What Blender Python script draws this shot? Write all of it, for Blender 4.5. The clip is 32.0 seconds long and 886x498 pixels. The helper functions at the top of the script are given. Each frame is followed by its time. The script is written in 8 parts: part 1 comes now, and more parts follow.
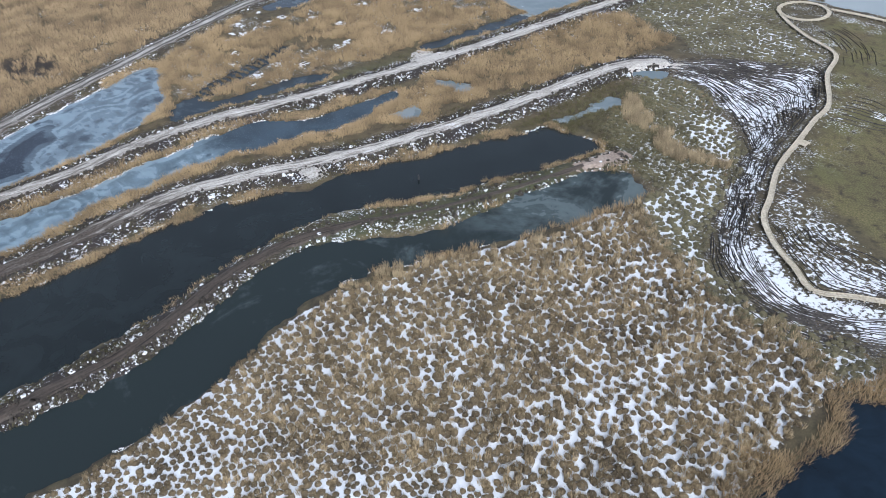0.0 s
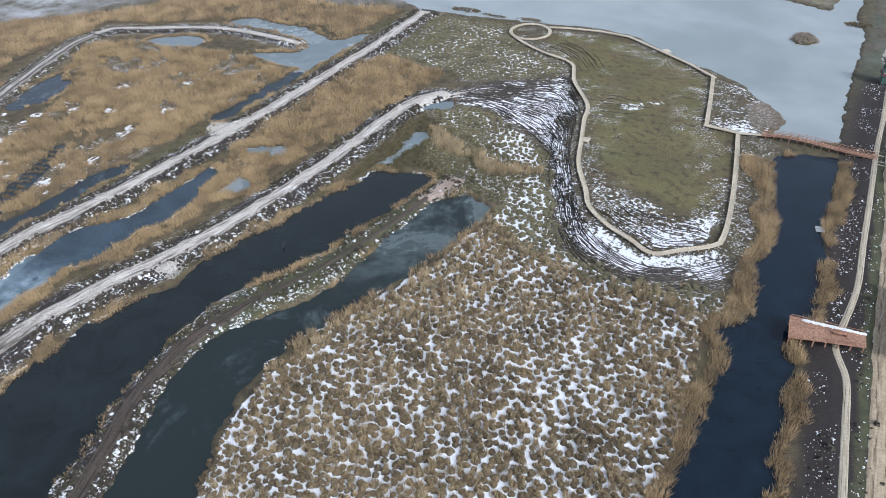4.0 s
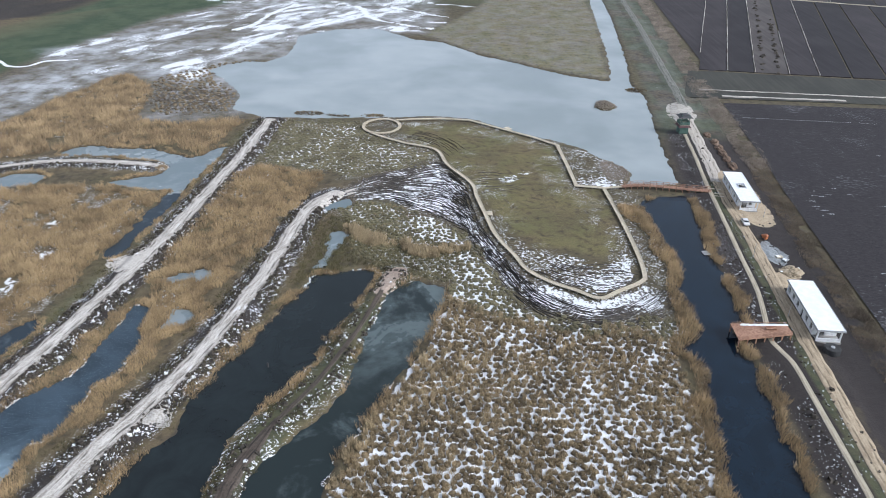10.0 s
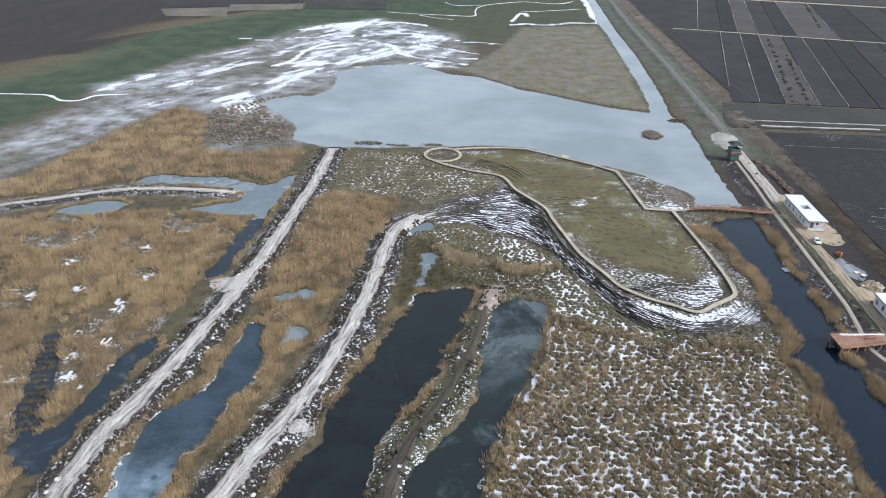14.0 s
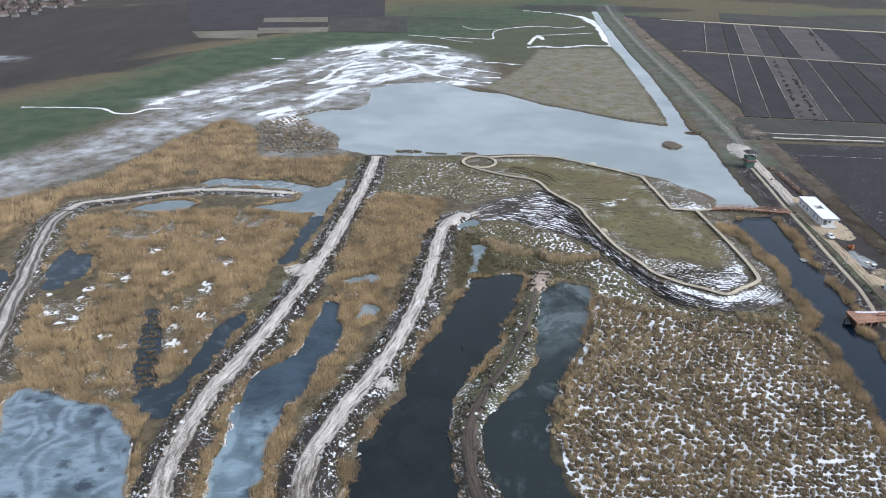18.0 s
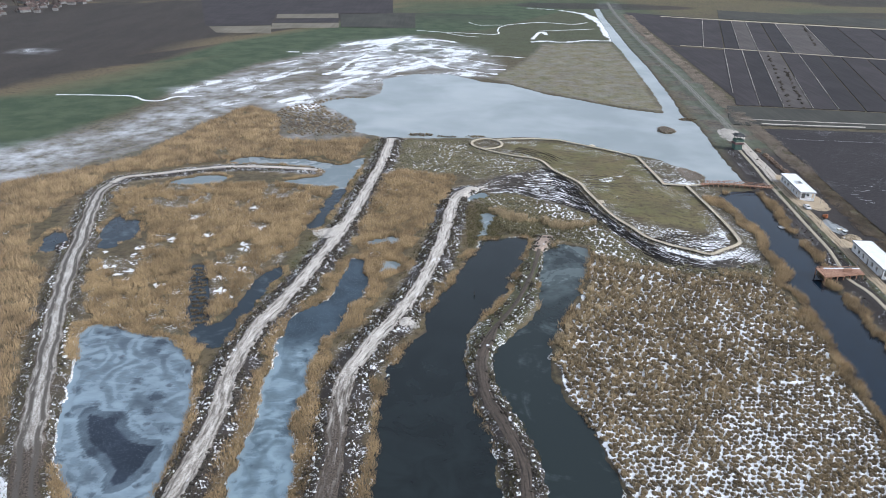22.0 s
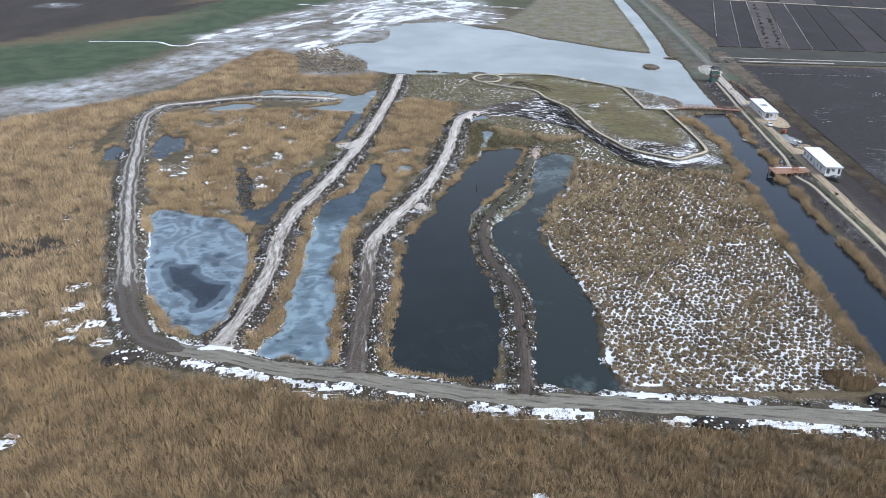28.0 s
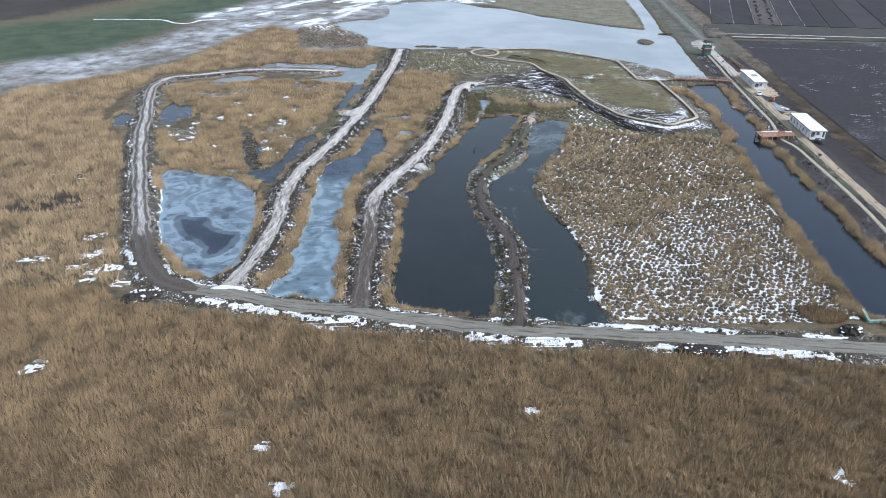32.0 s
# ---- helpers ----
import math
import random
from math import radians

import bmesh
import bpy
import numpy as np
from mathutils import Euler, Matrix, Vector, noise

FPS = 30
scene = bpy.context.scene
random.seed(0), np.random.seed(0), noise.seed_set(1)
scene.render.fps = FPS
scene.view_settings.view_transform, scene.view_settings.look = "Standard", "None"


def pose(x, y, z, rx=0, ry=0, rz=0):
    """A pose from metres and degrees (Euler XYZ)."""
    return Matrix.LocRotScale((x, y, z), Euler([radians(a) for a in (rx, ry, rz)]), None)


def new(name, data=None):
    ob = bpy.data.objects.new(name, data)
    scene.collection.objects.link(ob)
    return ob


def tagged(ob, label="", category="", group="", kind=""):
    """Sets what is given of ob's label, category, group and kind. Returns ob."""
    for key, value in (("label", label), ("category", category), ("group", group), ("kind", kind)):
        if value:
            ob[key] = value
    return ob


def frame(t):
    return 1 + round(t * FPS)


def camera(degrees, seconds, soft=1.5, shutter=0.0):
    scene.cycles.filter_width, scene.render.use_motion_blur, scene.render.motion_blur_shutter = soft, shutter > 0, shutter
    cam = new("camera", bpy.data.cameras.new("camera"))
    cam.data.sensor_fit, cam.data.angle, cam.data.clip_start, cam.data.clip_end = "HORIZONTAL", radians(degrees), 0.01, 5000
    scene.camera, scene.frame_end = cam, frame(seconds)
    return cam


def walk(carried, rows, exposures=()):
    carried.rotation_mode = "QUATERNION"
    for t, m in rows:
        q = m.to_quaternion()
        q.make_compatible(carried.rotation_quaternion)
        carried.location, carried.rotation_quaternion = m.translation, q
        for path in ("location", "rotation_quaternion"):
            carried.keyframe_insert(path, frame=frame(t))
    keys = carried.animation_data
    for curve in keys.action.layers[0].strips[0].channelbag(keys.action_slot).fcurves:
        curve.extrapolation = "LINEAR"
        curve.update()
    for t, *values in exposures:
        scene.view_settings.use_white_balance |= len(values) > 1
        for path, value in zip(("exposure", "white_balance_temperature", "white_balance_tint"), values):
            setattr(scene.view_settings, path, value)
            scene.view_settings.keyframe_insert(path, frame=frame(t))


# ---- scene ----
# ------------------------------------------------------------------ camera
cam = camera(63.45, 32.0, soft=0.85)
# seconds, x, y, z, yaw, pitch, roll
PATH = [
    (0, 119.44, 109.74, 90.28, 51.560, -39.296, -2.941),
    (0.5, 117.08, 105.93, 91.29, 47.971, -39.466, -2.780),
    (1, 114.24, 102.49, 92.49, 44.386, -39.729, -2.605),
    (1.5, 111.87, 99.63, 93.56, 40.927, -39.982, -2.559),
    (2, 109.47, 96.16, 94.41, 37.159, -40.057, -2.419),
    (2.5, 106.60, 93.66, 95.46, 33.433, -40.171, -2.326),
    (3, 103.46, 90.82, 96.63, 29.876, -39.373, -1.958),
    (3.5, 100.31, 88.28, 97.23, 27.073, -38.264, -1.472),
    (5.5, 87.18, 79.36, 100.24, 17.611, -33.820, -0.692),
    (6, 83.37, 77.70, 101.18, 16.468, -32.575, -0.438),
    (6.5, 79.59, 76.10, 101.88, 13.379, -31.325, -0.303),
    (7, 75.55, 74.54, 102.53, 10.057, -30.336, -0.115),
    (7.5, 71.27, 73.10, 103.09, 9.432, -30.070, 0.024),
    (8, 67.06, 71.60, 103.36, 9.290, -30.257, 0.183),
    (8.5, 62.93, 70.41, 103.24, 9.160, -30.374, 0.325),
    (9, 59.09, 69.67, 103.41, 7.443, -30.491, 0.332),
    (9.5, 55.00, 68.78, 103.19, 4.238, -30.468, 0.398),
    (10, 50.66, 67.96, 102.67, 1.030, -30.384, 0.491),
    (10.5, 46.24, 67.39, 102.08, -0.343, -30.311, 0.496),
    (11, 42.49, 66.98, 101.78, -0.392, -30.237, 0.446),
    (11.5, 38.23, 66.45, 101.58, -0.462, -29.708, 0.538),
    (12, 34.28, 65.44, 101.67, -0.498, -29.216, 0.588),
    (12.5, 30.41, 64.38, 101.77, -0.521, -28.753, 0.640),
    (13, 26.43, 63.40, 101.46, -0.572, -28.250, 0.666),
    (13.5, 22.86, 60.98, 101.42, -0.432, -27.703, 0.608),
    (14, 19.54, 59.39, 100.73, -0.408, -27.278, 0.701),
    (14.5, 16.54, 57.17, 100.78, -0.476, -27.020, 0.787),
    (16.5, 8.62, 46.19, 100.74, -0.274, -25.869, 0.698),
    (17, 6.79, 42.77, 100.91, -0.325, -25.690, 0.719),
    (17.5, 5.12, 38.81, 101.01, -0.307, -25.495, 0.759),
    (18, 3.85, 35.20, 100.75, -0.298, -25.286, 0.829),
    (18.5, 3.23, 31.42, 100.81, -0.207, -25.156, 0.812),
    (19, 2.50, 27.39, 101.28, -0.175, -25.135, 0.870),
    (19.5, 2.01, 24.28, 100.92, -0.130, -25.059, 0.884),
    (20, 1.34, 21.19, 100.89, -0.173, -25.073, 0.903),
    (20.5, 1.37, 18.19, 100.41, -0.082, -25.007, 0.895),
    (21, 0.95, 15.05, 100.57, -0.089, -25.095, 0.893),
    (21.5, 0.75, 11.33, 100.51, -0.081, -25.138, 0.908),
    (22, 0.48, 7.72, 100.62, -0.062, -25.277, 0.896),
    (22.5, 0.48, 3.97, 100.11, 0.016, -25.304, 0.795),
    (23, 0.00, 0.00, 100.00, 0.001, -25.408, 0.788),
    (23.5, -0.20, -3.31, 100.23, -0.004, -25.590, 0.768),
    (24, -0.96, -6.61, 100.39, -0.168, -25.762, 0.879),
    (24.5, -0.71, -10.24, 100.01, -0.110, -25.835, 0.922),
    (26.5, -1.25, -25.72, 97.33, -0.044, -26.294, 0.648),
    (27, -1.36, -30.48, 97.33, -0.020, -26.655, 0.503),
    (27.5, -1.22, -33.85, 96.96, 0.020, -27.105, 0.499),
    (28, -1.13, -37.67, 95.54, 0.073, -27.631, 0.445),
    (28.5, -1.29, -40.66, 94.98, 0.065, -28.071, 0.443),
    (29, -1.17, -42.67, 94.18, 0.088, -28.176, 0.415),
    (29.5, -1.42, -44.23, 93.44, 0.037, -28.272, 0.346),
    (30, -1.47, -45.83, 93.05, 0.028, -28.591, 0.307),
    (30.5, -1.32, -47.12, 92.42, 0.012, -28.771, 0.296),
    (31, -1.43, -48.27, 91.84, -0.046, -28.650, 0.306),
    (31.5, -1.17, -49.86, 91.23, -0.019, -28.505, 0.331),
    (32, -0.88, -51.65, 90.55, 0.008, -28.381, 0.363),
]
walk(cam, [(t, pose(x, y, z, 0, 0, yaw) @ pose(0, 0, 0, 90 + pitch, 0, 0) @ pose(0, 0, 0, 0, 0, roll))
           for t, x, y, z, yaw, pitch, roll in PATH],
     exposures=[(0.0, 0.36, 5700, 10), (6.0, 0.44, 5840, 10), (24.0, 0.48, 5900, 10), (28.0, 0.55, 5760, 10), (32.0, 0.62, 5620, 10)])

# ------------------------------------------------------------------ light: overcast winter day
world = bpy.data.worlds.new("overcast_sky")
scene.world = world
world.use_nodes = True
wn = world.node_tree
sky = wn.nodes.new("ShaderNodeTexSky")
sky.sky_type, sky.sun_disc = "NISHITA", False
sky.sun_elevation, sky.sun_rotation = radians(36), radians(112)
sky.air_density, sky.dust_density, sky.ozone_density = 1.0, 2.5, 1.5
wn.nodes["Background"].inputs["Strength"].default_value = 0.14
grey = wn.nodes.new("ShaderNodeHueSaturation")  # cloud cover takes most of the blue
grey.inputs["Saturation"].default_value = 0.38
wn.links.new(sky.outputs[0], grey.inputs["Color"])
wn.links.new(grey.outputs[0], wn.nodes["Background"].inputs["Color"])
lamp = bpy.data.lights.new("sun", "SUN")
lamp.energy, lamp.angle, lamp.color = 1.75, radians(14), (1.0, 0.98, 0.95)
sun = new("sun", lamp)
sun.matrix_world = pose(0, 0, 300, 54, 0, 180 - 112)

# ------------------------------------------------------------------ plan (metres; north is +y)
FROZEN_POND = [(-94, 169.5), (-84.6, 170.6), (-78.8, 166.8), (-70, 165), (-63.4, 159), (-59.5, 150.3), (-56.3, 140), (-54.1, 129), (-53.3, 118.8), (-53.2, 109.4), (-55.3, 103.6), (-58, 100.8), (-62.8, 102.9), (-67.7, 106.9), (-72.9, 113.7), (-77.3, 120.1), (-82, 132.2), (-88.3, 152)]
NECK_POND = [(-62.8, 162.4), (-65.6, 168.7), (-62.2, 171.4), (-59, 172.8), (-57, 181.4), (-54.9, 197.3), (-50.3, 206.3), (-47.5, 201), (-50.1, 194.1), (-52.1, 180.1), (-54.6, 173), (-55.5, 161.4)]
CHANNEL = [(-46.5, 238), (-44.8, 255.3), (-42, 278.5), (-39.1, 281.7), (-38.4, 268.4), (-40.9, 250.2), (-43, 236)]
HOOK_POND = [(-93.2, 306.9), (-86.8, 314.9), (-74.1, 313.2), (-59.1, 312.3), (-53.6, 308.8), (-43.5, 305.5), (-37.8, 314.9), (-34.9, 315.8), (-37.9, 285), (-42, 278.5), (-58, 280.9), (-65.3, 283.8), (-51.7, 290.4), (-51, 299.6), (-67.2, 304.7), (-82.1, 306.4)]
SLIT_POND = [(-109.2, 280.6), (-98.7, 289.6), (-88.2, 286.8), (-91.4, 280.8), (-101.6, 277.8)]
SMALL_POND = [(-112.9, 221.5), (-114.6, 227.5), (-116.2, 232.8), (-116.9, 238), (-116.6, 243), (-115.4, 245.4), (-113.2, 243.2), (-111.8, 241.3), (-109.4, 242), (-106.6, 241), (-105, 236), (-103.4, 230.3), (-103.6, 226), (-105.6, 223.5), (-106, 219.5), (-108.6, 217.4), (-111, 218)]
WEST_POND = [(-129.1, 215.2), (-132.7, 225.5), (-130.8, 230.9), (-126.5, 227.9), (-123.1, 217.4)]
ICE_POND = [(-43.1, 93.6), (-42.8, 98.3), (-40.6, 101), (-39.1, 108.1), (-40.1, 117.3), (-39.8, 129.2), (-40.9, 140.4), (-40.4, 152.8), (-41.2, 162.7), (-41.0, 171), (-40.2, 176.5), (-35.9, 181.6), (-31.4, 190), (-29.8, 199.7), (-27.9, 212.8), (-24.3, 212), (-23, 205.3), (-21.8, 193), (-23.6, 185.7), (-25.4, 180), (-26, 172.8), (-30.3, 166), (-31.5, 155.1), (-31.2, 142.5), (-32.1, 131.1), (-29.4, 122.4), (-28.4, 112.8), (-28, 101.2), (-26.7, 91.5), (-34.9, 92.6)]
PUDDLE_A = [(-26.5, 224.7), (-20.6, 229.1), (-14.1, 230), (-12.5, 226.9), (-18.4, 224.2), (-23, 222.8)]
PUDDLE_B = [(-18.8, 205), (-18, 212.5), (-13, 211), (-14, 205)]
PUDDLE_C = [(12.2, 231.5), (14.3, 237), (14.4, 244), (13.8, 249.5), (15, 252.5), (18.5, 253.8), (19.6, 252), (18.4, 246), (16.8, 243), (15.8, 236), (14.8, 231)]
PUDDLE_D = [(9.8, 268.6), (11.5, 272), (14.7, 274), (18.2, 273.2), (18, 269.6), (13.8, 266.3), (11.1, 265.9)]
DARK_POND = [(12.8, 223.5), (14.6, 229.3), (19, 230.3), (25, 230.8), (29.8, 231.4), (30.2, 226), (26.3, 213.8), (23, 205.5), (18.1, 188.3), (11.6, 177.4), (7.6, 169.7), (6.7, 153.5), (8.3, 139.2), (11.3, 126.4), (12.3, 114.9), (11.9, 101.7), (10.7, 88.7), (9, 84.5), (1.3, 84.8), (-6.5, 86.6), (-12.5, 88.5), (-13.8, 98.6), (-13.2, 109.9), (-12.7, 122.6), (-13.9, 135), (-12.2, 151), (-8.2, 163.2), (-3.7, 169.5), (-4.2, 177.1), (-0.9, 188), (5.4, 204.5), (8.0, 213)]
GREEN_POND = [(34.4, 218.4), (39.7, 225.5), (48.4, 223.5), (48.4, 218.6), (44.4, 203.6), (36.5, 183.1), (28.9, 162.9), (27.7, 151.7), (29.4, 141.4), (33.6, 130.2), (35.4, 116.8), (35.3, 104.7), (33.7, 94), (35.5, 87.8), (36.2, 82.5), (30.4, 82), (21.7, 83.5), (19.2, 84.1), (19.5, 93.8), (21.3, 107.4), (21.4, 119.8), (19.2, 130), (16, 141.2), (13.7, 151.5), (15.6, 162.7), (22.8, 172.4), (27.6, 183), (30.3, 200.2)]
CANAL = [(110.6, 275.5), (110.2, 262), (111.6, 244), (112.5, 236), (108.6, 224), (109.6, 212), (108, 204), (104, 200.3), (106.2, 194), (104.6, 182), (102.3, 166), (99.5, 142.5), (98.2, 124.2), (96.8, 111), (96, 96), (97, 84), (113, 84), (113.5, 108), (112.8, 121), (114.8, 139), (115.5, 160), (117, 180), (117.6, 194), (117.4, 204), (121.4, 216), (122.4, 229), (122.8, 245), (125, 262), (125.8, 279.5)]
LAKE = [(-70.7, 410.5), (-66.9, 421.8), (-55.8, 428.1), (-46.7, 428.5), (-38.3, 441.1), (-38.5, 460.7), (-40, 482), (-20.4, 498.5), (4.5, 499.7), (25.2, 477.8), (41.8, 471.4), (62.3, 445.5), (82.1, 430.4), (102.6, 412), (123.5, 402.3), (127.2, 424.1), (132, 468.5), (137.1, 531.9), (143.3, 603.2), (146, 655), (152, 700), (160, 780), (172, 880), (178, 880), (168, 790), (160, 697), (152.6, 615.5), (146.3, 523.6), (137.9, 442.5), (132.1, 397.6), (134.6, 383.1), (131, 349), (128.1, 320.3), (125.5, 289), (115.5, 288), (109.5, 289), (112.5, 298.5), (104.3, 310.1), (97.9, 319.4), (91.8, 325), (75.2, 335), (58.2, 349), (43.8, 353.5), (23.5, 350.5), (-6.3, 348), (-30, 349), (-43.8, 357.5), (-45.3, 376.5), (-60.2, 400.3)]
ISLAND = [(109.1, 366.4), (112, 373), (116, 375.5), (120.2, 368), (116.5, 361.5), (112, 361.5)]

MAIN_ROAD = [(-131, 275), (-131.5, 263.5), (-124.1, 238.5), (-111.6, 197.6), (-100, 165.5), (-90, 139.6), (-82.9, 121.6), (-76.3, 107.6), (-68.9, 97.9), (-59.2, 93.4), (-47.9, 91), (-35.2, 87), (-21.9, 84.8), (-8.9, 82), (3.7, 79.5), (16.1, 77.9), (28.3, 77.2), (40.4, 76.2), (52.4, 75.3), (64.2, 74.2), (76, 73.3), (92.9, 71.7), (125, 69)]
HOOK_ROAD = [(-131, 276), (-129.7, 283.5), (-118.7, 288.1), (-106.8, 293.4), (-94.3, 298.1), (-80.5, 299.5), (-66.1, 298.7), (-52.8, 296.5)]
TRACK_A = [(-52, 95), (-49.6, 109.5), (-48.3, 120.5), (-48.1, 134.5), (-49.4, 150.5), (-47.8, 170), (-42.6, 190), (-37.4, 216), (-33.2, 241), (-28.4, 286.4), (-26.2, 311.8), (-24.8, 344)]
TRACK_B = [(-19.6, 85.5), (-20.2, 93.3), (-20.6, 104), (-20.6, 119.2), (-21.7, 133.1), (-21.3, 149), (-16.6, 164.3), (-11, 178.5), (-5.5, 196), (-0.9, 219), (2.0, 240), (3.5, 253.7), (4.9, 263.2), (7.2, 270.5), (10.5, 275.5)]
BERM = [(16.2, 79), (17.2, 93.8), (17.3, 107.4), (17.4, 119.7), (14.5, 131.7), (11, 143.1), (10.8, 158), (15.2, 172.3), (21.9, 185.6), (28, 203.2), (32.4, 221), (35.4, 231)]
SAND_ROAD = [(200, 940), (188, 845), (173.3, 695), (164.8, 586), (160, 510), (154, 435), (149.8, 382), (146.2, 356), (143.4, 330), (141.3, 306), (139.2, 290), (137.7, 275), (137.3, 262), (136.8, 250), (135.8, 239), (134.6, 224), (133.9, 215), (132.8, 200), (132, 185), (130.8, 170), (129, 139), (126, 100), (124, 60)]
CANAL_PATH = [(140, 334), (137.5, 309.3), (134.9, 287.1), (132.6, 261.1), (130.6, 239.7), (129.2, 224.1), (126.8, 212), (125, 203.4), (126.8, 194.9), (126.6, 184.7), (126, 168), (125.2, 150), (123, 127.3), (119, 95), (118, 70)]
WALK_WEST = [(14.9, 333.6), (22.2, 326.8), (31.6, 320.7), (43.2, 314.7), (47.9, 301.1), (56, 286.2), (57.7, 276), (59.8, 265.4), (62.7, 251.1), (67.6, 239.3), (70.5, 232), (76.2, 226.1), (82.4, 222.3), (87.9, 219), (93.6, 222.6), (99.7, 226.8), (101.6, 230.7), (102, 244.2), (101.2, 263.5), (99.8, 284)]
WALK_EAST = [(99.8, 284), (91, 285.4), (90, 302.5), (88.6, 320.8), (80.3, 328.5), (68.6, 337), (56.2, 346), (44.7, 347.6), (33.3, 346.5), (26.4, 345)]
BRIDGE = [(99.8, 284), (105.6, 285), (111.9, 285.4), (117.8, 284.6), (124.5, 283.4), (129, 283), (134.8, 283)]

REED_MID = [(-126.5, 266), (-113, 279), (-95, 278), (-78.4, 281.4), (-60, 279), (-45, 275.6), (-47.1, 246.1), (-49.5, 213.7), (-55.5, 198), (-57.8, 182), (-62.9, 172.5), (-66, 168), (-74.1, 169.1), (-82.5, 173), (-92.5, 171.6), (-104, 191.8), (-108.5, 207.5), (-97, 212.2), (-99, 230.9), (-105.9, 244.8), (-117.2, 248.3)]
REED_NORTH = [(-190, 262), (-153.7, 291.8), (-136, 308.4), (-121.2, 370.4), (-108.7, 404.3), (-88.3, 383.9), (-78.7, 342), (-61.6, 337), (-35, 345), (-38.1, 320), (-41.9, 308), (-56.2, 317.1), (-92.9, 310), (-118.8, 296.6), (-138, 290), (-138, 269.9), (-141.4, 251.2), (-139, 229.7), (-128, 207), (-121.8, 203.4), (-108.1, 168.3), (-96, 138), (-90.4, 122), (-84, 106), (-80, 97), (-140, 96), (-200, 150)]
REED_SOUTH = [(-150, 96), (-82, 95), (-78, 90), (-60, 86), (-36, 81.5), (-9, 76.5), (16, 72.6), (40, 71), (64, 69), (92, 66.5), (112, 65), (80, 16), (40, 14), (-30, 14), (-70, 20), (-150, 40)]
REED_MIDB = [(-26.5, 274.3), (-23.2, 292.1), (-16.3, 298.5), (5.8, 291.8), (2, 272.2), (-4, 244.9), (-13, 216), (-15.6, 200.2), (-24.6, 212.2), (-28.9, 233.4)]
THIN_REEDS = [(-104, 205), (-109, 210), (-108, 216), (-97.5, 213), (-98, 222), (-93, 220), (-90, 208), (-92, 198), (-97, 194)]
REED_HOLLOWS = [(-88.3, 243.5, 2.4), (-89.7, 223.5, 2.2), (-64.5, 220.4, 2.6), (-69.4, 252.9, 2.6), (-79.3, 229.6, 1.6), (-62.1, 236.3, 1.9), (-66.5, 197.7, 1.7), (-63.4, 189.7, 1.8),
                (-59.3, 185.4, 1.4), (-60.7, 203.1, 1.5), (-54.9, 192.3, 1.4), (-82.9, 192.8, 1.5), (-75.4, 189.1, 1.4), (-97.5, 217.8, 1.7), (-95.8, 206.6, 1.8), (-93.9, 202.5, 1.7), (-93.0, 196.9, 1.6),
                (-107.2, 213.4, 1.9), (-102.2, 203.9, 1.7), (-97.5, 198.4, 1.3), (-97, 212.4, 1.4)]
BURNT = [(-129, 145.4), (-121.5, 150.5), (-113, 149), (-109, 142.3), (-115, 136.5), (-123.4, 134.5), (-131, 138)]
REED_ARCH = [(17, 255.5), (22, 254), (26, 250), (31, 248.2), (36, 247.5), (40.5, 244.5), (45, 242.2), (51, 244), (56, 245.5), (56, 242.5), (51, 240.5), (45, 237.8), (38, 240), (35, 243), (30, 243.5), (25, 245), (20, 249), (16.5, 251.5)]
MARSH = [(41, 226), (54, 213), (74.3, 206), (101, 203), (101.4, 172), (98, 146), (95.5, 123.2), (94, 104), (94, 84), (70, 82), (38, 83), (35.4, 90), (37, 104), (36.5, 118.3), (33, 132), (29.5, 146), (28.9, 155), (36, 178), (45.2, 200.1), (49.5, 219)]
MARSH_NORTH = [(41, 226), (54, 213), (74.3, 206), (101, 203), (101.4, 172), (98, 152), (80, 150), (60, 138), (44, 128), (34, 132), (28.9, 155), (36, 178), (45.2, 200.1), (49.5, 219)]
HEATH = [(13, 268.5), (17, 271.5), (28, 272), (36, 267.5), (45.5, 260), (54.5, 250.5), (57, 243), (60, 235), (63, 225), (68.5, 215), (74, 211), (84, 208.5), (104, 212), (108, 206), (101, 203), (74, 206), (54, 213), (49.5, 219), (50, 226), (40, 229), (31, 232), (20, 243), (20, 256)]
NORTH_HEATH = [(-20, 300), (-19, 344), (12, 345), (13, 335), (30, 318), (43, 312), (40, 300), (12, 290), (4, 296)]
PLOUGHED = [(13, 279.5), (21, 291.5), (32, 298.8), (43.4, 306.9), (47.9, 301), (55.7, 282), (58.3, 261), (63, 248), (70, 232), (82, 222.5), (88, 219), (101, 228), (108, 224), (104, 214), (88, 209), (74, 211), (63, 224), (56, 243), (54.5, 251), (45.5, 260.5), (36, 268), (28, 272.5), (17, 272)]
TURF = [(30, 343), (44, 345), (56, 343), (69, 335), (80, 327), (88, 320), (89.5, 303), (90.5, 284.5), (99, 283), (100.8, 263), (101, 246), (92, 240), (73.7, 243.8), (62, 262), (59, 278), (48, 303), (45, 314), (32, 322)]
BASIN = [(71, 233), (82, 223.5), (88, 220.5), (100, 228), (101, 244), (92, 239), (74, 243), (65.5, 247)]
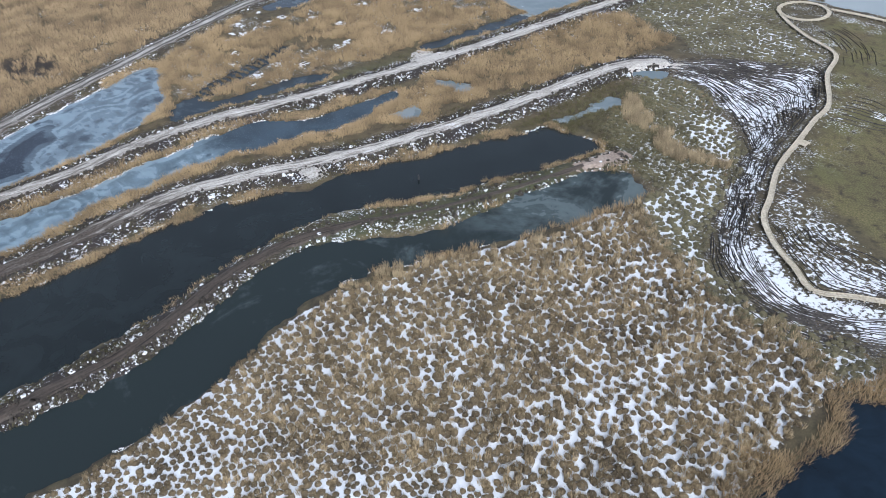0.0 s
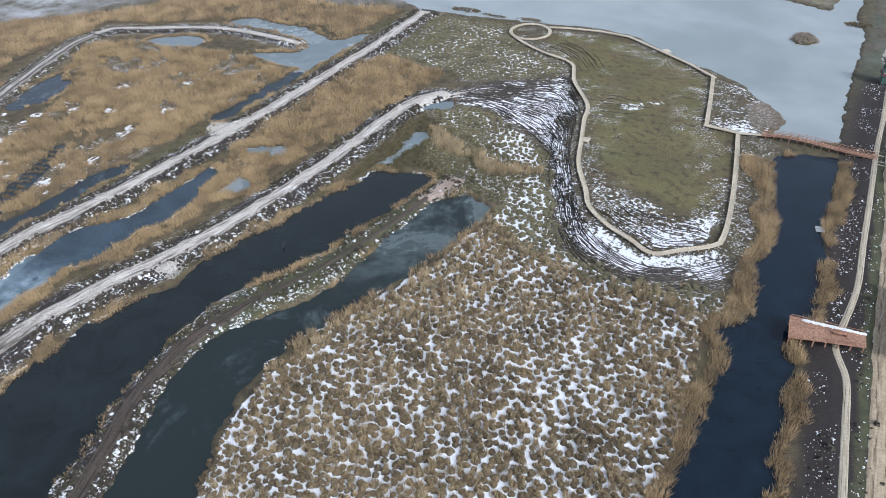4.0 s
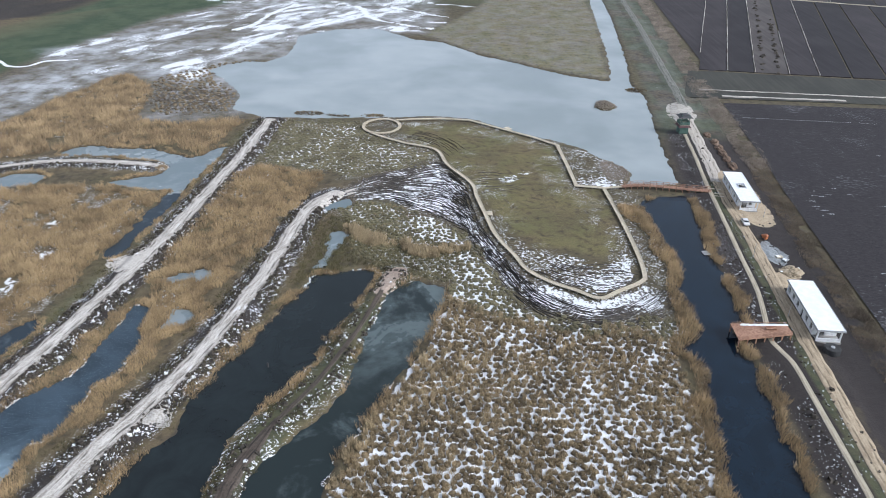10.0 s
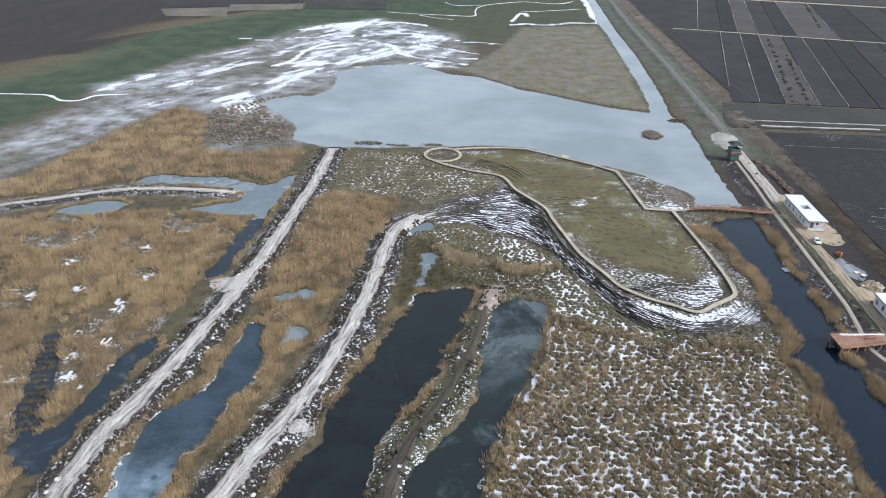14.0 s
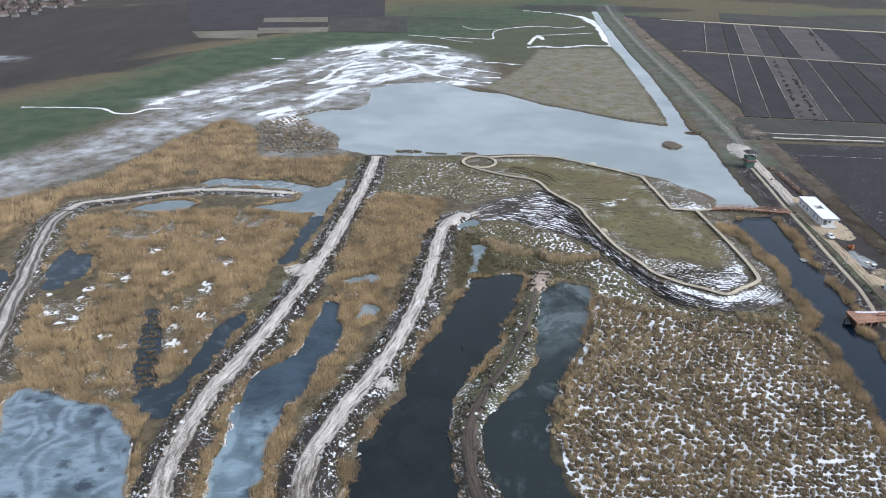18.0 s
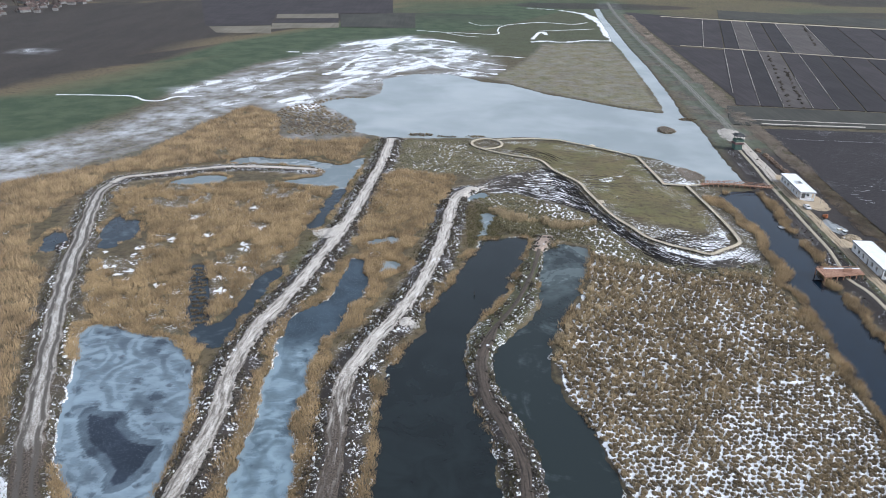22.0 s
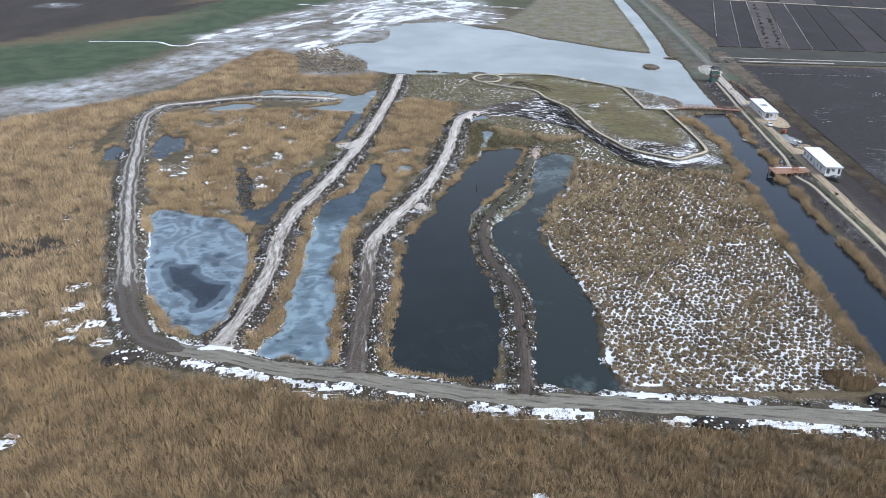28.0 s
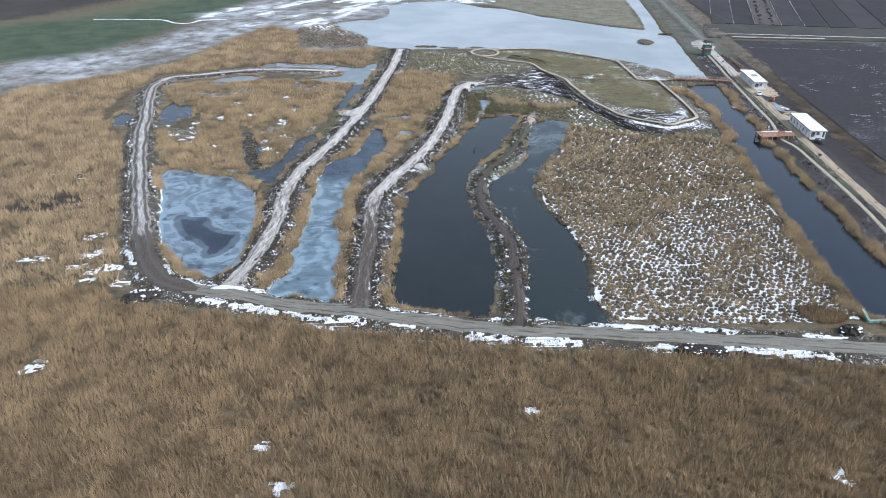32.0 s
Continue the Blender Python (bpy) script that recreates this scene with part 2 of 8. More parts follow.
SNOW_PLAIN = [(-230, 270), (-173.6, 325.2), (-161.6, 377.9), (-155, 446.7), (-131.2, 517.4), (-110.1, 550.4), (-78.1, 628.4), (-17.4, 648.6), (30, 600), (37.1, 510.8), (-32.4, 505.6), (-38, 440), (-70, 420), (-58, 400), (-44, 376), (-40, 350), (-78, 342), (-90, 390), (-108, 408), (-122, 374), (-137, 310), (-155, 292), (-200, 250)]
GREEN_FIELD = [(-330, 300), (-197, 318), (-188.8, 334.8), (-170.4, 392.3), (-162.4, 438.8), (-133.6, 527.3), (-82, 588.1), (-32.7, 662.4), (38.7, 702.2), (150, 880), (120, 960), (-50.9, 800), (-103.1, 742.5), (-179.2, 619.1), (-199, 543.2), (-221.9, 482.6), (-253.4, 421.5), (-420, 360)]
BROWN_FIELD = [(-420, 362), (-258, 422), (-226, 480), (-202, 545), (-184, 622), (-108, 745), (-58.3, 806), (-65.7, 913.9), (-308.2, 900), (-600, 820), (-700, 500)]
PALE_FIELD = [(31.7, 487), (60.7, 553.2), (82.4, 629), (143, 640), (135.8, 518.1), (122.6, 405.3), (96.1, 421.8), (57.7, 454.3)]

CREEK_LONG = [(-26, 694), (-1, 685), (16, 682), (46, 678), (49, 700), (52, 720), (60, 736), (72, 746), (97, 759), (126, 749), (144, 764)]
CREEK_FORK = [(24, 751), (32, 734), (44, 735), (56, 736)]
THIN_CREEKS = [[(-16, 620), (4, 606), (16, 598)], [(0, 590), (14, 588), (25, 583)], [(37, 570), (49, 569), (62, 563)], [(88, 701), (108, 707), (122, 712), (143, 720)], [(2, 679), (18, 665), (30, 660)]]
CREEK_MID = [(76.9, 637.8), (87.2, 644.4), (103.4, 640.2), (124.3, 650.7), (147.7, 647.0), (151.4, 625.3)]
CREEK_BEND = [(76.1, 652.1), (88.6, 696.8), (91.4, 677.7)]
CREEK_DELTA = [(151.6, 837.5), (155.3, 761.0), (149.2, 689.6), (148.0, 652.8)]
CREEK_HEAD = [(94.2, 880.0), (135.7, 854.8), (154.6, 819.5), (160.1, 785.6)]
CREEK_EAST = [(-33, 575), (-13.9, 554.8), (-5.3, 531.1), (4.5, 520.4), (27.0, 505.6), (45.2, 498.2), (61.8, 490.9)]
CREEK_FIELD = [(-226.9, 424.5), (-198.6, 424.9), (-182.1, 423.3), (-171.5, 414), (-162.4, 414), (-156.9, 423.5), (-142.2, 426.9)]
CREEK_WEST = [(-79.7, 493.2), (-71.3, 511.4), (-68.9, 536.3), (-58.0, 564.3)]
CREEK_LINE = [(-120.7, 575.2), (-100.7, 569.9), (-76.9, 580.9), (-34.2, 584.3)]
CREEK_OVER = [(-34.5, 589.0), (-8.7, 600.8), (9.0, 592.5), (30.1, 575.6), (56.7, 564.4)]
CREEK_LOW = [(-3.8, 568.5), (20.8, 549.0), (44.0, 532.7)]
CREEK_TIP = [(8.5, 528.2), (27.6, 518.3), (42.9, 517.5)]
SNOW_VEIL = [(-230, 300), (-191.7, 328.0), (-182.5, 339.0), (-174.5, 354.3), (-158.9, 381.6), (-144.0, 404.6), (-137.4, 417.0), (-132.5, 397.2), (-134.9, 370.6), (-145.8, 349.4), (-152.8, 324.3), (-160.2, 305.0), (-172.1, 293.3), (-210, 262)]
SNOW_SHEETS = [
    [(-130.1, 483.2), (-122.7, 504.2), (-119.0, 538.6), (-102.8, 558.7), (-88.9, 549.1), (-101.4, 530.0), (-109.1, 510.6), (-116.2, 492.5), (-124.0, 480.3)],
    [(-98.5, 410.7), (-88.7, 430.0), (-76.7, 444.2), (-76.6, 473.8), (-69.6, 526.5), (-58.0, 564.3), (-33.9, 579.7), (-16.2, 561.0), (-8.0, 530.9), (-22.0, 511.2), (-48.9, 478.8), (-61.9, 445.1), (-72.3, 424.5), (-65.7, 393.0), (-72.6, 387.2), (-85.4, 399.7)],
    [(-86.0, 614.7), (-65.8, 637.9), (-29.5, 664.3), (-15.1, 636.8), (-35.5, 603.6), (-61.7, 598.9)],
    [(-167.8, 444.3), (-153.0, 459.7), (-143.4, 475.8), (-136.2, 466.9), (-146.8, 451.3), (-150.7, 433.0), (-158.7, 428.5)],
    [(-131.8, 443.7), (-113.7, 453.3), (-91.5, 451.8), (-90.9, 440.6), (-112.2, 433.9), (-126.9, 434.4)],
    [(-32.1, 493.0), (-6.8, 512), (30.5, 500.6), (33.8, 492.4), (8.1, 490), (-27.4, 485)],
    [(-319.7, 559.4), (-316.5, 568.8), (-307.0, 562.7), (-307.2, 551.6)]]
CREEK_ARM = [(-82.9, 610.1), (-66.1, 622.3), (-39.5, 641.4), (-11.0, 644.1), (8.1, 631.7)]
OPEN_PATCH = [(-77.2, 135.4), (-74.2, 134.0), (-69.0, 133.6), (-67.4, 130.1), (-64.9, 127.3), (-61.4, 125.5), (-58.0, 124.6), (-57.5, 120.6), (-58.0, 117.1), (-59.8, 112.9), (-62.4, 111.5), (-63.7, 112.9), (-64.2, 116.1), (-66.5, 119.5), (-70.1, 122.1), (-73.1, 124.8), (-76.3, 130.4)]
SPIT_TIP = [(31.3, 220), (32, 226), (33, 229.9), (36.9, 231.4), (37.4, 227), (34.9, 220.1)]
TURNOUT = [(-43.5, 233.5), (-38.6, 236.9), (-34.3, 241), (-32.5, 236), (-35.5, 227), (-39.5, 228.7)]
PALE_BUSH = [(102, 300), (103, 308.3), (110.5, 309), (111.5, 301.5), (109, 292.5), (104, 290.5)]
DARK_STRIP = [(-78.0, 205.9), (-73.3, 206.7), (-68.7, 194.4), (-64.6, 182.7), (-62.0, 173.0), (-62.5, 169.5), (-66.2, 170.4), (-69.0, 176.1), (-72.5, 189.4), (-75.5, 200.6)]
# snow patches: place, half lengths, turn
SNOW_PATCHES = [(67, 71.0, 7.5, 1.0, -5), (-53, 94.5, 4.2, 2.0, 15), (-28, 80.6, 5, 0.7, -14), (-44, 86.0, 6, 0.7, -16), (9, 75.0, 5, 0.8, -6)]
SNOW_PATCHES += [(23, 73.4, 5.5, 1.0, -3), (-8, 85.6, 6, 0.5, -12), (18, 81.6, 5, 0.8, -4), (38, 79.8, 8, 0.6, -5), (55, 78.6, 5, 0.6, -5)]
SNOW_PATCHES += [(-60, 97.2, 5, 0.7, -25), (-70, 103, 3, 0.6, -50), (-92, 112, 2.4, 1.5, 30), (-106, 109, 3.4, 1.0, 10), (-83.7, 64.5, 1.8, 1.3, 40)]
SNOW_PATCHES += [(-32.4, 42.9, 1.0, 0.8, 10), (-27, 32.8, 1.2, 0.8, 20), (16.4, 52.2, 1.0, 0.5, -20), (66.3, 36.2, 1.0, 1.0, 60), (-80, 108, 3.2, 0.9, -60)]
SNOW_PATCHES += [(-50, 97.5, 2.6, 0.9, 65), (-57, 93.2, 4.5, 0.7, -22), (-47.5, 92.8, 3.5, 0.8, -15), (-88, 99, 2.2, 0.6, 15), (-93, 105, 2.6, 0.7, 25), (-84, 112, 1.8, 0.7, -60)]
SNOW_PATCHES += [(-86, 104, 4, 1.0, 25), (-96, 122, 3, 0.9, 10), (-78, 98.5, 2.6, 0.8, 30)]

# ------------------------------------------------------------------ arithmetic on the plan
def vnoise(x, y, size, seed=0):
    """Value noise of 0 to 1 with lumps of about that size."""
    u, v = np.asarray(x) / size + 917.0 + seed * 13.7, np.asarray(y) / size + 613.0 + seed * 7.3
    i, j = np.floor(u), np.floor(v)
    a, b = u - i, v - j
    a, b = a * a * (3 - 2 * a), b * b * (3 - 2 * b)

    def corner(p, q):
        n = np.sin(p * 127.1 + q * 311.7 + seed * 74.7) * 43758.5453
        return n - np.floor(n)

    top = corner(i, j) * (1 - a) + corner(i + 1, j) * a
    low = corner(i, j + 1) * (1 - a) + corner(i + 1, j + 1) * a
    return top * (1 - b) + low * b


def cells(x, y, size, seed=0):
    """Rounded clumps: height of a dome (0 to 1) and a random value for each clump."""
    u, v = np.asarray(x) / size + 311.0 + seed * 5.1, np.asarray(y) / size + 177.0 + seed * 3.7
    i, j = np.floor(u), np.floor(v)
    best, pick = np.full(u.shape, 9.0), np.zeros(u.shape)

    def rand(p, q, k):
        n = np.sin(p * 127.1 + q * 311.7 + k * 74.7 + seed * 19.3) * 43758.5453
        return n - np.floor(n)

    for a in (-1, 0, 1):
        for b in (-1, 0, 1):
            d = np.hypot(i + a + rand(i + a, j + b, 1) - u, j + b + rand(i + a, j + b, 2) - v)
            near = d < best
            best, pick = np.where(near, d, best), np.where(near, rand(i + a, j + b, 3), pick)
    return 1 - np.clip(best / 0.8, 0, 1) ** 2, pick


def smooth(e0, e1, v):
    t = np.clip((v - e0) / (e1 - e0), 0, 1)
    return t * t * (3 - 2 * t)


def spline(points, step=2.0, closed=False):
    """A rounded line through the points."""
    p = np.array(points, float)
    n, out = len(p), []
    for k in range(n if closed else n - 1):
        if closed:
            a, b, c, d = p[k - 1], p[k], p[(k + 1) % n], p[(k + 2) % n]
        else:
            a, b, c, d = p[max(k - 1, 0)], p[k], p[k + 1], p[min(k + 2, n - 1)]
        m = max(int(np.linalg.norm(c - b) / step), 1)
        t = (np.arange(m) / m)[:, None]
        out.append(0.5 * (2 * b + (c - a) * t + (2 * a - 5 * b + 4 * c - d) * t**2 + (3 * b - a - 3 * c + d) * t**3))
    if not closed:
        out.append(p[-1:])
    return np.concatenate(out)


def line_distance(line, x, y, reach=15.0, closed=False):
    """Distance from each place to a line, no further than reach."""
    p = np.asarray(line, float)
    if closed:
        p = np.concatenate([p, p[:1]])
    d = np.full(x.shape, reach)
    near = (x > p[:, 0].min() - reach) & (x < p[:, 0].max() + reach) & (y > p[:, 1].min() - reach) & (y < p[:, 1].max() + reach)
    qx, qy = x[near], y[near]
    if not len(qx):
        return d
    best = np.full(len(qx), reach)
    if len(qx) * len(p) < 300000:
        a, w = p[:-1], p[1:] - p[:-1]
        ux, uy = qx[:, None] - a[:, 0], qy[:, None] - a[:, 1]
        t = np.clip((ux * w[:, 0] + uy * w[:, 1]) / np.maximum((w * w).sum(1), 1e-9), 0, 1)
        best = np.minimum(best, np.hypot(ux - t * w[:, 0], uy - t * w[:, 1]).min(1))
    else:
        for k in range(0, len(p) - 1, 8):
            g = p[k:k + 9]
            lo, hi = g.min(0) - reach, g.max(0) + reach
            at = np.flatnonzero((qx > lo[0]) & (qx < hi[0]) & (qy > lo[1]) & (qy < hi[1]))
            if not len(at):
                continue
            sx, sy, sb = qx[at], qy[at], best[at]
            for a, b in zip(g[:-1], g[1:]):
                w = b - a
                t = np.clip(((sx - a[0]) * w[0] + (sy - a[1]) * w[1]) / max(w @ w, 1e-9), 0, 1)
                sb = np.minimum(sb, np.hypot(sx - a[0] - t * w[0], sy - a[1] - t * w[1]))
            best[at] = sb
    d[near] = best
    return d


def inside(poly, x, y):
    p = np.asarray(poly, float)
    hit = np.zeros(x.shape, bool)
    near = (x > p[:, 0].min()) & (x < p[:, 0].max()) & (y > p[:, 1].min()) & (y < p[:, 1].max())
    qx, qy, odd = x[near], y[near], np.zeros(int(near.sum()), bool)
    if not len(qx):
        return hit
    if len(qx) * len(p) < 300000:
        (ax, ay), (bx, by) = p.T, np.roll(p, -1, 0).T
        rise = np.where(by == ay, 1.0, by - ay)
        odd = (((ay > qy[:, None]) != (by > qy[:, None])) & (qx[:, None] < (bx - ax) * (qy[:, None] - ay) / rise + ax)).sum(1) % 2 == 1
    else:
        for (ax, ay), (bx, by) in zip(p, np.roll(p, -1, 0)):
            if ay != by:
                odd ^= ((ay > qy) != (by > qy)) & (qx < (bx - ax) * (qy - ay) / (by - ay) + ax)
    hit[near] = odd
    return hit


def signed(poly, x, y, reach=15.0, ragged=0.0):
    """Distance to a shore: below 0 inside. ragged: how far the shore wanders."""
    if ragged:
        x = x + ragged * (2 * vnoise(x, y, 3.1, 3) - 1 + 0.7 * (2 * vnoise(x, y, 1.1, 5) - 1))
        y = y + ragged * (2 * vnoise(x, y, 2.7, 4) - 1 + 0.7 * (2 * vnoise(x, y, 1.2, 6) - 1))
    d = line_distance(poly, x, y, reach, True)
    return np.where(inside(poly, x, y), -d, d)


WATERS = {
    "frozen_pond": (FROZEN_POND, 0.6), "neck_pond": (NECK_POND, 0.7), "channel": (CHANNEL, 0.7), "hook_pond": (HOOK_POND, 0.8),
    "slit_pond": (SLIT_POND, 0.8), "small_pond": (SMALL_POND, 0.8), "west_pond": (WEST_POND, 0.8), "reed_ditch": (DARK_STRIP, 0.3), "ice_pond": (ICE_POND, 1.0),
    "puddle_a": (PUDDLE_A, 0.9), "puddle_b": (PUDDLE_B, 0.9), "puddle_c": (PUDDLE_C, 0.9), "puddle_d": (PUDDLE_D, 0.9), "dark_pond": (DARK_POND, 0.8),
    "green_pond": (GREEN_POND, 0.8), "canal": (CANAL, 0.7), "lake": (LAKE, 0.7),
}
SHORES = {k: (spline(v, 2.0, True) if k not in ("lake",) else np.array(v, float), r) for k, (v, r) in WATERS.items()}
LINES = {k: spline(v, 3.0) for k, v in dict(main_road=MAIN_ROAD, hook_road=HOOK_ROAD, track_a=TRACK_A, track_b=TRACK_B, berm=BERM,
                                            sand_road=SAND_ROAD, canal_path=CANAL_PATH).items()}
# half width of the crown, height, width of the bank
DIKES = {"main_road": (3.2, 0.7, 2.5), "hook_road": (2.0, 0.5, 2.0), "track_a": (3.0, 0.7, 2.5), "track_b": (3.0, 0.7, 2.5),
         "berm": (2.4, 0.5, 2.0), "sand_road": (2.2, 0.5, 3.5), "canal_path": (1.6, 0.35, 3.0)}
WATER_Z = -0.35


def land(x, y):
    """Height of the ground."""
    h = 0.16 * (vnoise(x, y, 4.0, 1) - 0.5) + 0.12 * (vnoise(x, y, 1.3, 2) - 0.5)
    for k, (half, top, bank) in DIKES.items():
        d = line_distance(LINES[k], x, y, half + bank + 2) + 0.5 * (vnoise(x, y, 1.6, 8) - 0.5)
        up = 1 - smooth(half, half + bank, d)
        h = h * (1 - 0.6 * up) + top * up
    for k, (shore, ragged) in SHORES.items():
        d = signed(shore, x, y, 6.0, ragged)
        bed = WATER_Z + np.where(d > 0, 0.42 * d, 0.5 * d).clip(-1.3, 3)
        h = np.minimum(h, bed)
    d = signed(ISLAND, x, y, 6.0, 0.8)
    return np.maximum(h, np.where(d < 0, (-0.35 - 0.5 * d).clip(-0.35, 0.5), -9))


# ------------------------------------------------------------------ mesh helpers
def mesh_from(name, verts, faces, mat=None, flat=True, tones=None):
    """A mesh from numpy arrays: verts (n, 3), faces (m, 3 or 4)."""
    me = bpy.data.meshes.new(name)
    m, k = faces.shape
    me.vertices.add(len(verts))
    me.vertices.foreach_set("co", np.ascontiguousarray(verts, np.float32).ravel())
    me.loops.add(m * k)
    me.loops.foreach_set("vertex_index", np.ascontiguousarray(faces, np.int32).ravel())
    me.polygons.add(m)
    me.polygons.foreach_set("loop_start", np.arange(0, m * k, k, dtype=np.int32))
    me.update(calc_edges=True)
    me.polygons.foreach_set("use_smooth", np.full(m, not flat))
    if tones is not None:
        me.attributes.new("tone", "FLOAT", "POINT").data.foreach_set("value", np.ascontiguousarray(tones, np.float32))
    if mat:
        me.materials.append(mat)
    return me


def part(name, bm, mat, parent=None, label=""):
    """A bmesh as one mesh object under a thing or a part."""
    me = bpy.data.meshes.new(name)
    bm.to_mesh(me)
    bm.free()
    me.materials.append(mat)
    ob = new(name, me)
    ob.parent = parent
    return tagged(ob, label)


def box(bm, x0, x1, y0, y1, z0, z1, bevel=0.0):
    vs = [bm.verts.new((x, y, z)) for z in (z0, z1) for x, y in ((x0, y0), (x1, y0), (x1, y1), (x0, y1))]
    fs = [bm.faces.new([vs[i] for i in q]) for q in ((3, 2, 1, 0), (4, 5, 6, 7), (0, 1, 5, 4), (1, 2, 6, 5), (2, 3, 7, 6), (3, 0, 4, 7))]
    if bevel:
        bmesh.ops.bevel(bm, geom=list({e for f in fs for e in f.edges}), offset=bevel, segments=1, affect="EDGES")
    return vs


def boxes(*rows, bevel=0.0):
    bm = bmesh.new()
    for r in rows:
        box(bm, *r, bevel=bevel)
    return bm


# ------------------------------------------------------------------ materials
def shader(name, rough=0.8):
    m = bpy.data.materials.new(name)
    m.use_nodes = True
    nt = m.node_tree
    b = nt.nodes["Principled BSDF"]
    b.inputs["Roughness"].default_value = rough
    return m, nt, b


def val(nt, v, socket):
    if hasattr(v, "links"):
        nt.links.new(v, socket)
    else:
        socket.default_value = v


def math_(nt, op, a, b=0.0, c=0.0, clamp=False):
    n = nt.nodes.new("ShaderNodeMath")
    n.operation, n.use_clamp = op, clamp
    for s, v in zip(n.inputs, (a, b, c)):
        val(nt, v, s)
    return n.outputs[0]


def step_(nt, v, lo, hi):
    n = nt.nodes.new("ShaderNodeMapRange")
    n.interpolation_type = "SMOOTHSTEP"
    val(nt, v, n.inputs["Value"])
    val(nt, lo, n.inputs["From Min"])
    val(nt, hi, n.inputs["From Max"])
    return n.outputs["Result"]


def mix_(nt, f, a, b):
    n = nt.nodes.new("ShaderNodeMix")
    n.data_type = "RGBA"
    val(nt, f, n.inputs["Factor"])
    val(nt, (*a, 1) if isinstance(a, tuple) else a, n.inputs[6])
    val(nt, (*b, 1) if isinstance(b, tuple) else b, n.inputs[7])
    return n.outputs[2]


def place_(nt, scale=(1, 1, 1), turn=0.0):
    g = nt.nodes.new("ShaderNodeNewGeometry")
    m = nt.nodes.new("ShaderNodeMapping")
    m.inputs["Scale"].default_value = scale
    m.inputs["Rotation"].default_value = (0, 0, turn)
    nt.links.new(g.outputs["Position"], m.inputs["Vector"])
    return m.outputs[0]


def noise_(nt, size, detail=4.0, rough=0.55, where=None, warp=0.0):
    n = nt.nodes.new("ShaderNodeTexNoise")
    n.inputs["Scale"].default_value = 1.0 / size
    n.inputs["Detail"].default_value = detail
    n.inputs["Roughness"].default_value = rough
    n.inputs["Distortion"].default_value = warp
    nt.links.new(where or place_(nt), n.inputs["Vector"])
    return n.outputs["Fac"]


def attr_(nt, name):
    n = nt.nodes.new("ShaderNodeAttribute")
    n.attribute_name = name
    return n.outputs["Fac"]


def bump_(nt, b, height, strength=0.5, distance=0.1):
    n = nt.nodes.new("ShaderNodeBump")
    n.inputs["Strength"].default_value = strength
    n.inputs["Distance"].default_value = distance
    nt.links.new(height, n.inputs["Height"])
    nt.links.new(n.outputs[0], b.inputs["Normal"])


SNOW = (0.80, 0.82, 0.85)


def ground_material():
    m, nt, b = shader("marsh_ground", 0.9)
    fine, mid, big = noise_(nt, 0.35, 3), noise_(nt, 2.2, 4), noise_(nt, 14, 3)
    col = mix_(nt, step_(nt, mid, 0.3, 0.7), (0.036, 0.028, 0.021), (0.10, 0.078, 0.050))
    col = mix_(nt, math_(nt, "MULTIPLY", attr_(nt, "grass"), step_(nt, mid, 0.2, 0.55)), col,
               mix_(nt, step_(nt, fine, 0.3, 0.7), mix_(nt, step_(nt, noise_(nt, 18, 4), 0.42, 0.62), (0.10, 0.092, 0.034), (0.078, 0.056, 0.032)), mix_(nt, step_(nt, big, 0.35, 0.65), (0.20, 0.162, 0.075), (0.150, 0.138, 0.058))))
    col = mix_(nt, math_(nt, "MULTIPLY", attr_(nt, "green"), step_(nt, fine, 0.15, 0.5)), col,
               mix_(nt, step_(nt, big, 0.35, 0.65), (0.034, 0.060, 0.028), (0.062, 0.088, 0.044)))
    col = mix_(nt, math_(nt, "MULTIPLY", attr_(nt, "tan"), step_(nt, mid, 0.15, 0.5)), col,
               mix_(nt, step_(nt, fine, 0.3, 0.7), (0.15, 0.105, 0.055), (0.25, 0.18, 0.10)))
    col = mix_(nt, attr_(nt, "dark"), col, mix_(nt, step_(nt, math_(nt, "ADD", math_(nt, "MULTIPLY", fine, 0.5), math_(nt, "MULTIPLY", noise_(nt, 1.0, 4, 0.6, place_(nt, (0.05, 0.012, 1), 0.66)), 0.5)), 0.35, 0.65), (0.014, 0.0115, 0.012), (0.038, 0.030, 0.028)))
    # snow lying in patches
    pat = math_(nt, "ADD", math_(nt, "MULTIPLY", noise_(nt, 1.1, 5, 0.68), 0.8), math_(nt, "MULTIPLY", noise_(nt, 9, 4, 0.6), 0.2))
    level = math_(nt, "SUBTRACT", 0.85, math_(nt, "MULTIPLY", attr_(nt, "snow"), 0.6))
    white = step_(nt, math_(nt, "SUBTRACT", pat, level), -0.03, 0.05)
    fleck = math_(nt, "ADD", math_(nt, "MULTIPLY", noise_(nt, 0.55, 4, 0.7), 0.7), math_(nt, "MULTIPLY", noise_(nt, 4, 3), 0.3))
    white = math_(nt, "MAXIMUM", white, math_(nt, "MULTIPLY", attr_(nt, "speck"), step_(nt, fleck, 0.545, 0.585)), clamp=True)
    col = mix_(nt, math_(nt, "MULTIPLY", attr_(nt, "frost"), step_(nt, noise_(nt, 9.0, 5, 0.6), 0.22, 0.78)), col, (0.56, 0.58, 0.61))
    col = mix_(nt, white, col, SNOW)
    nt.links.new(col, b.inputs["Base Color"])
    hh = math_(nt, "ADD", math_(nt, "MULTIPLY", fine, 0.6), mid)
    bump_(nt, b, hh, 0.6, 0.25)
    return m


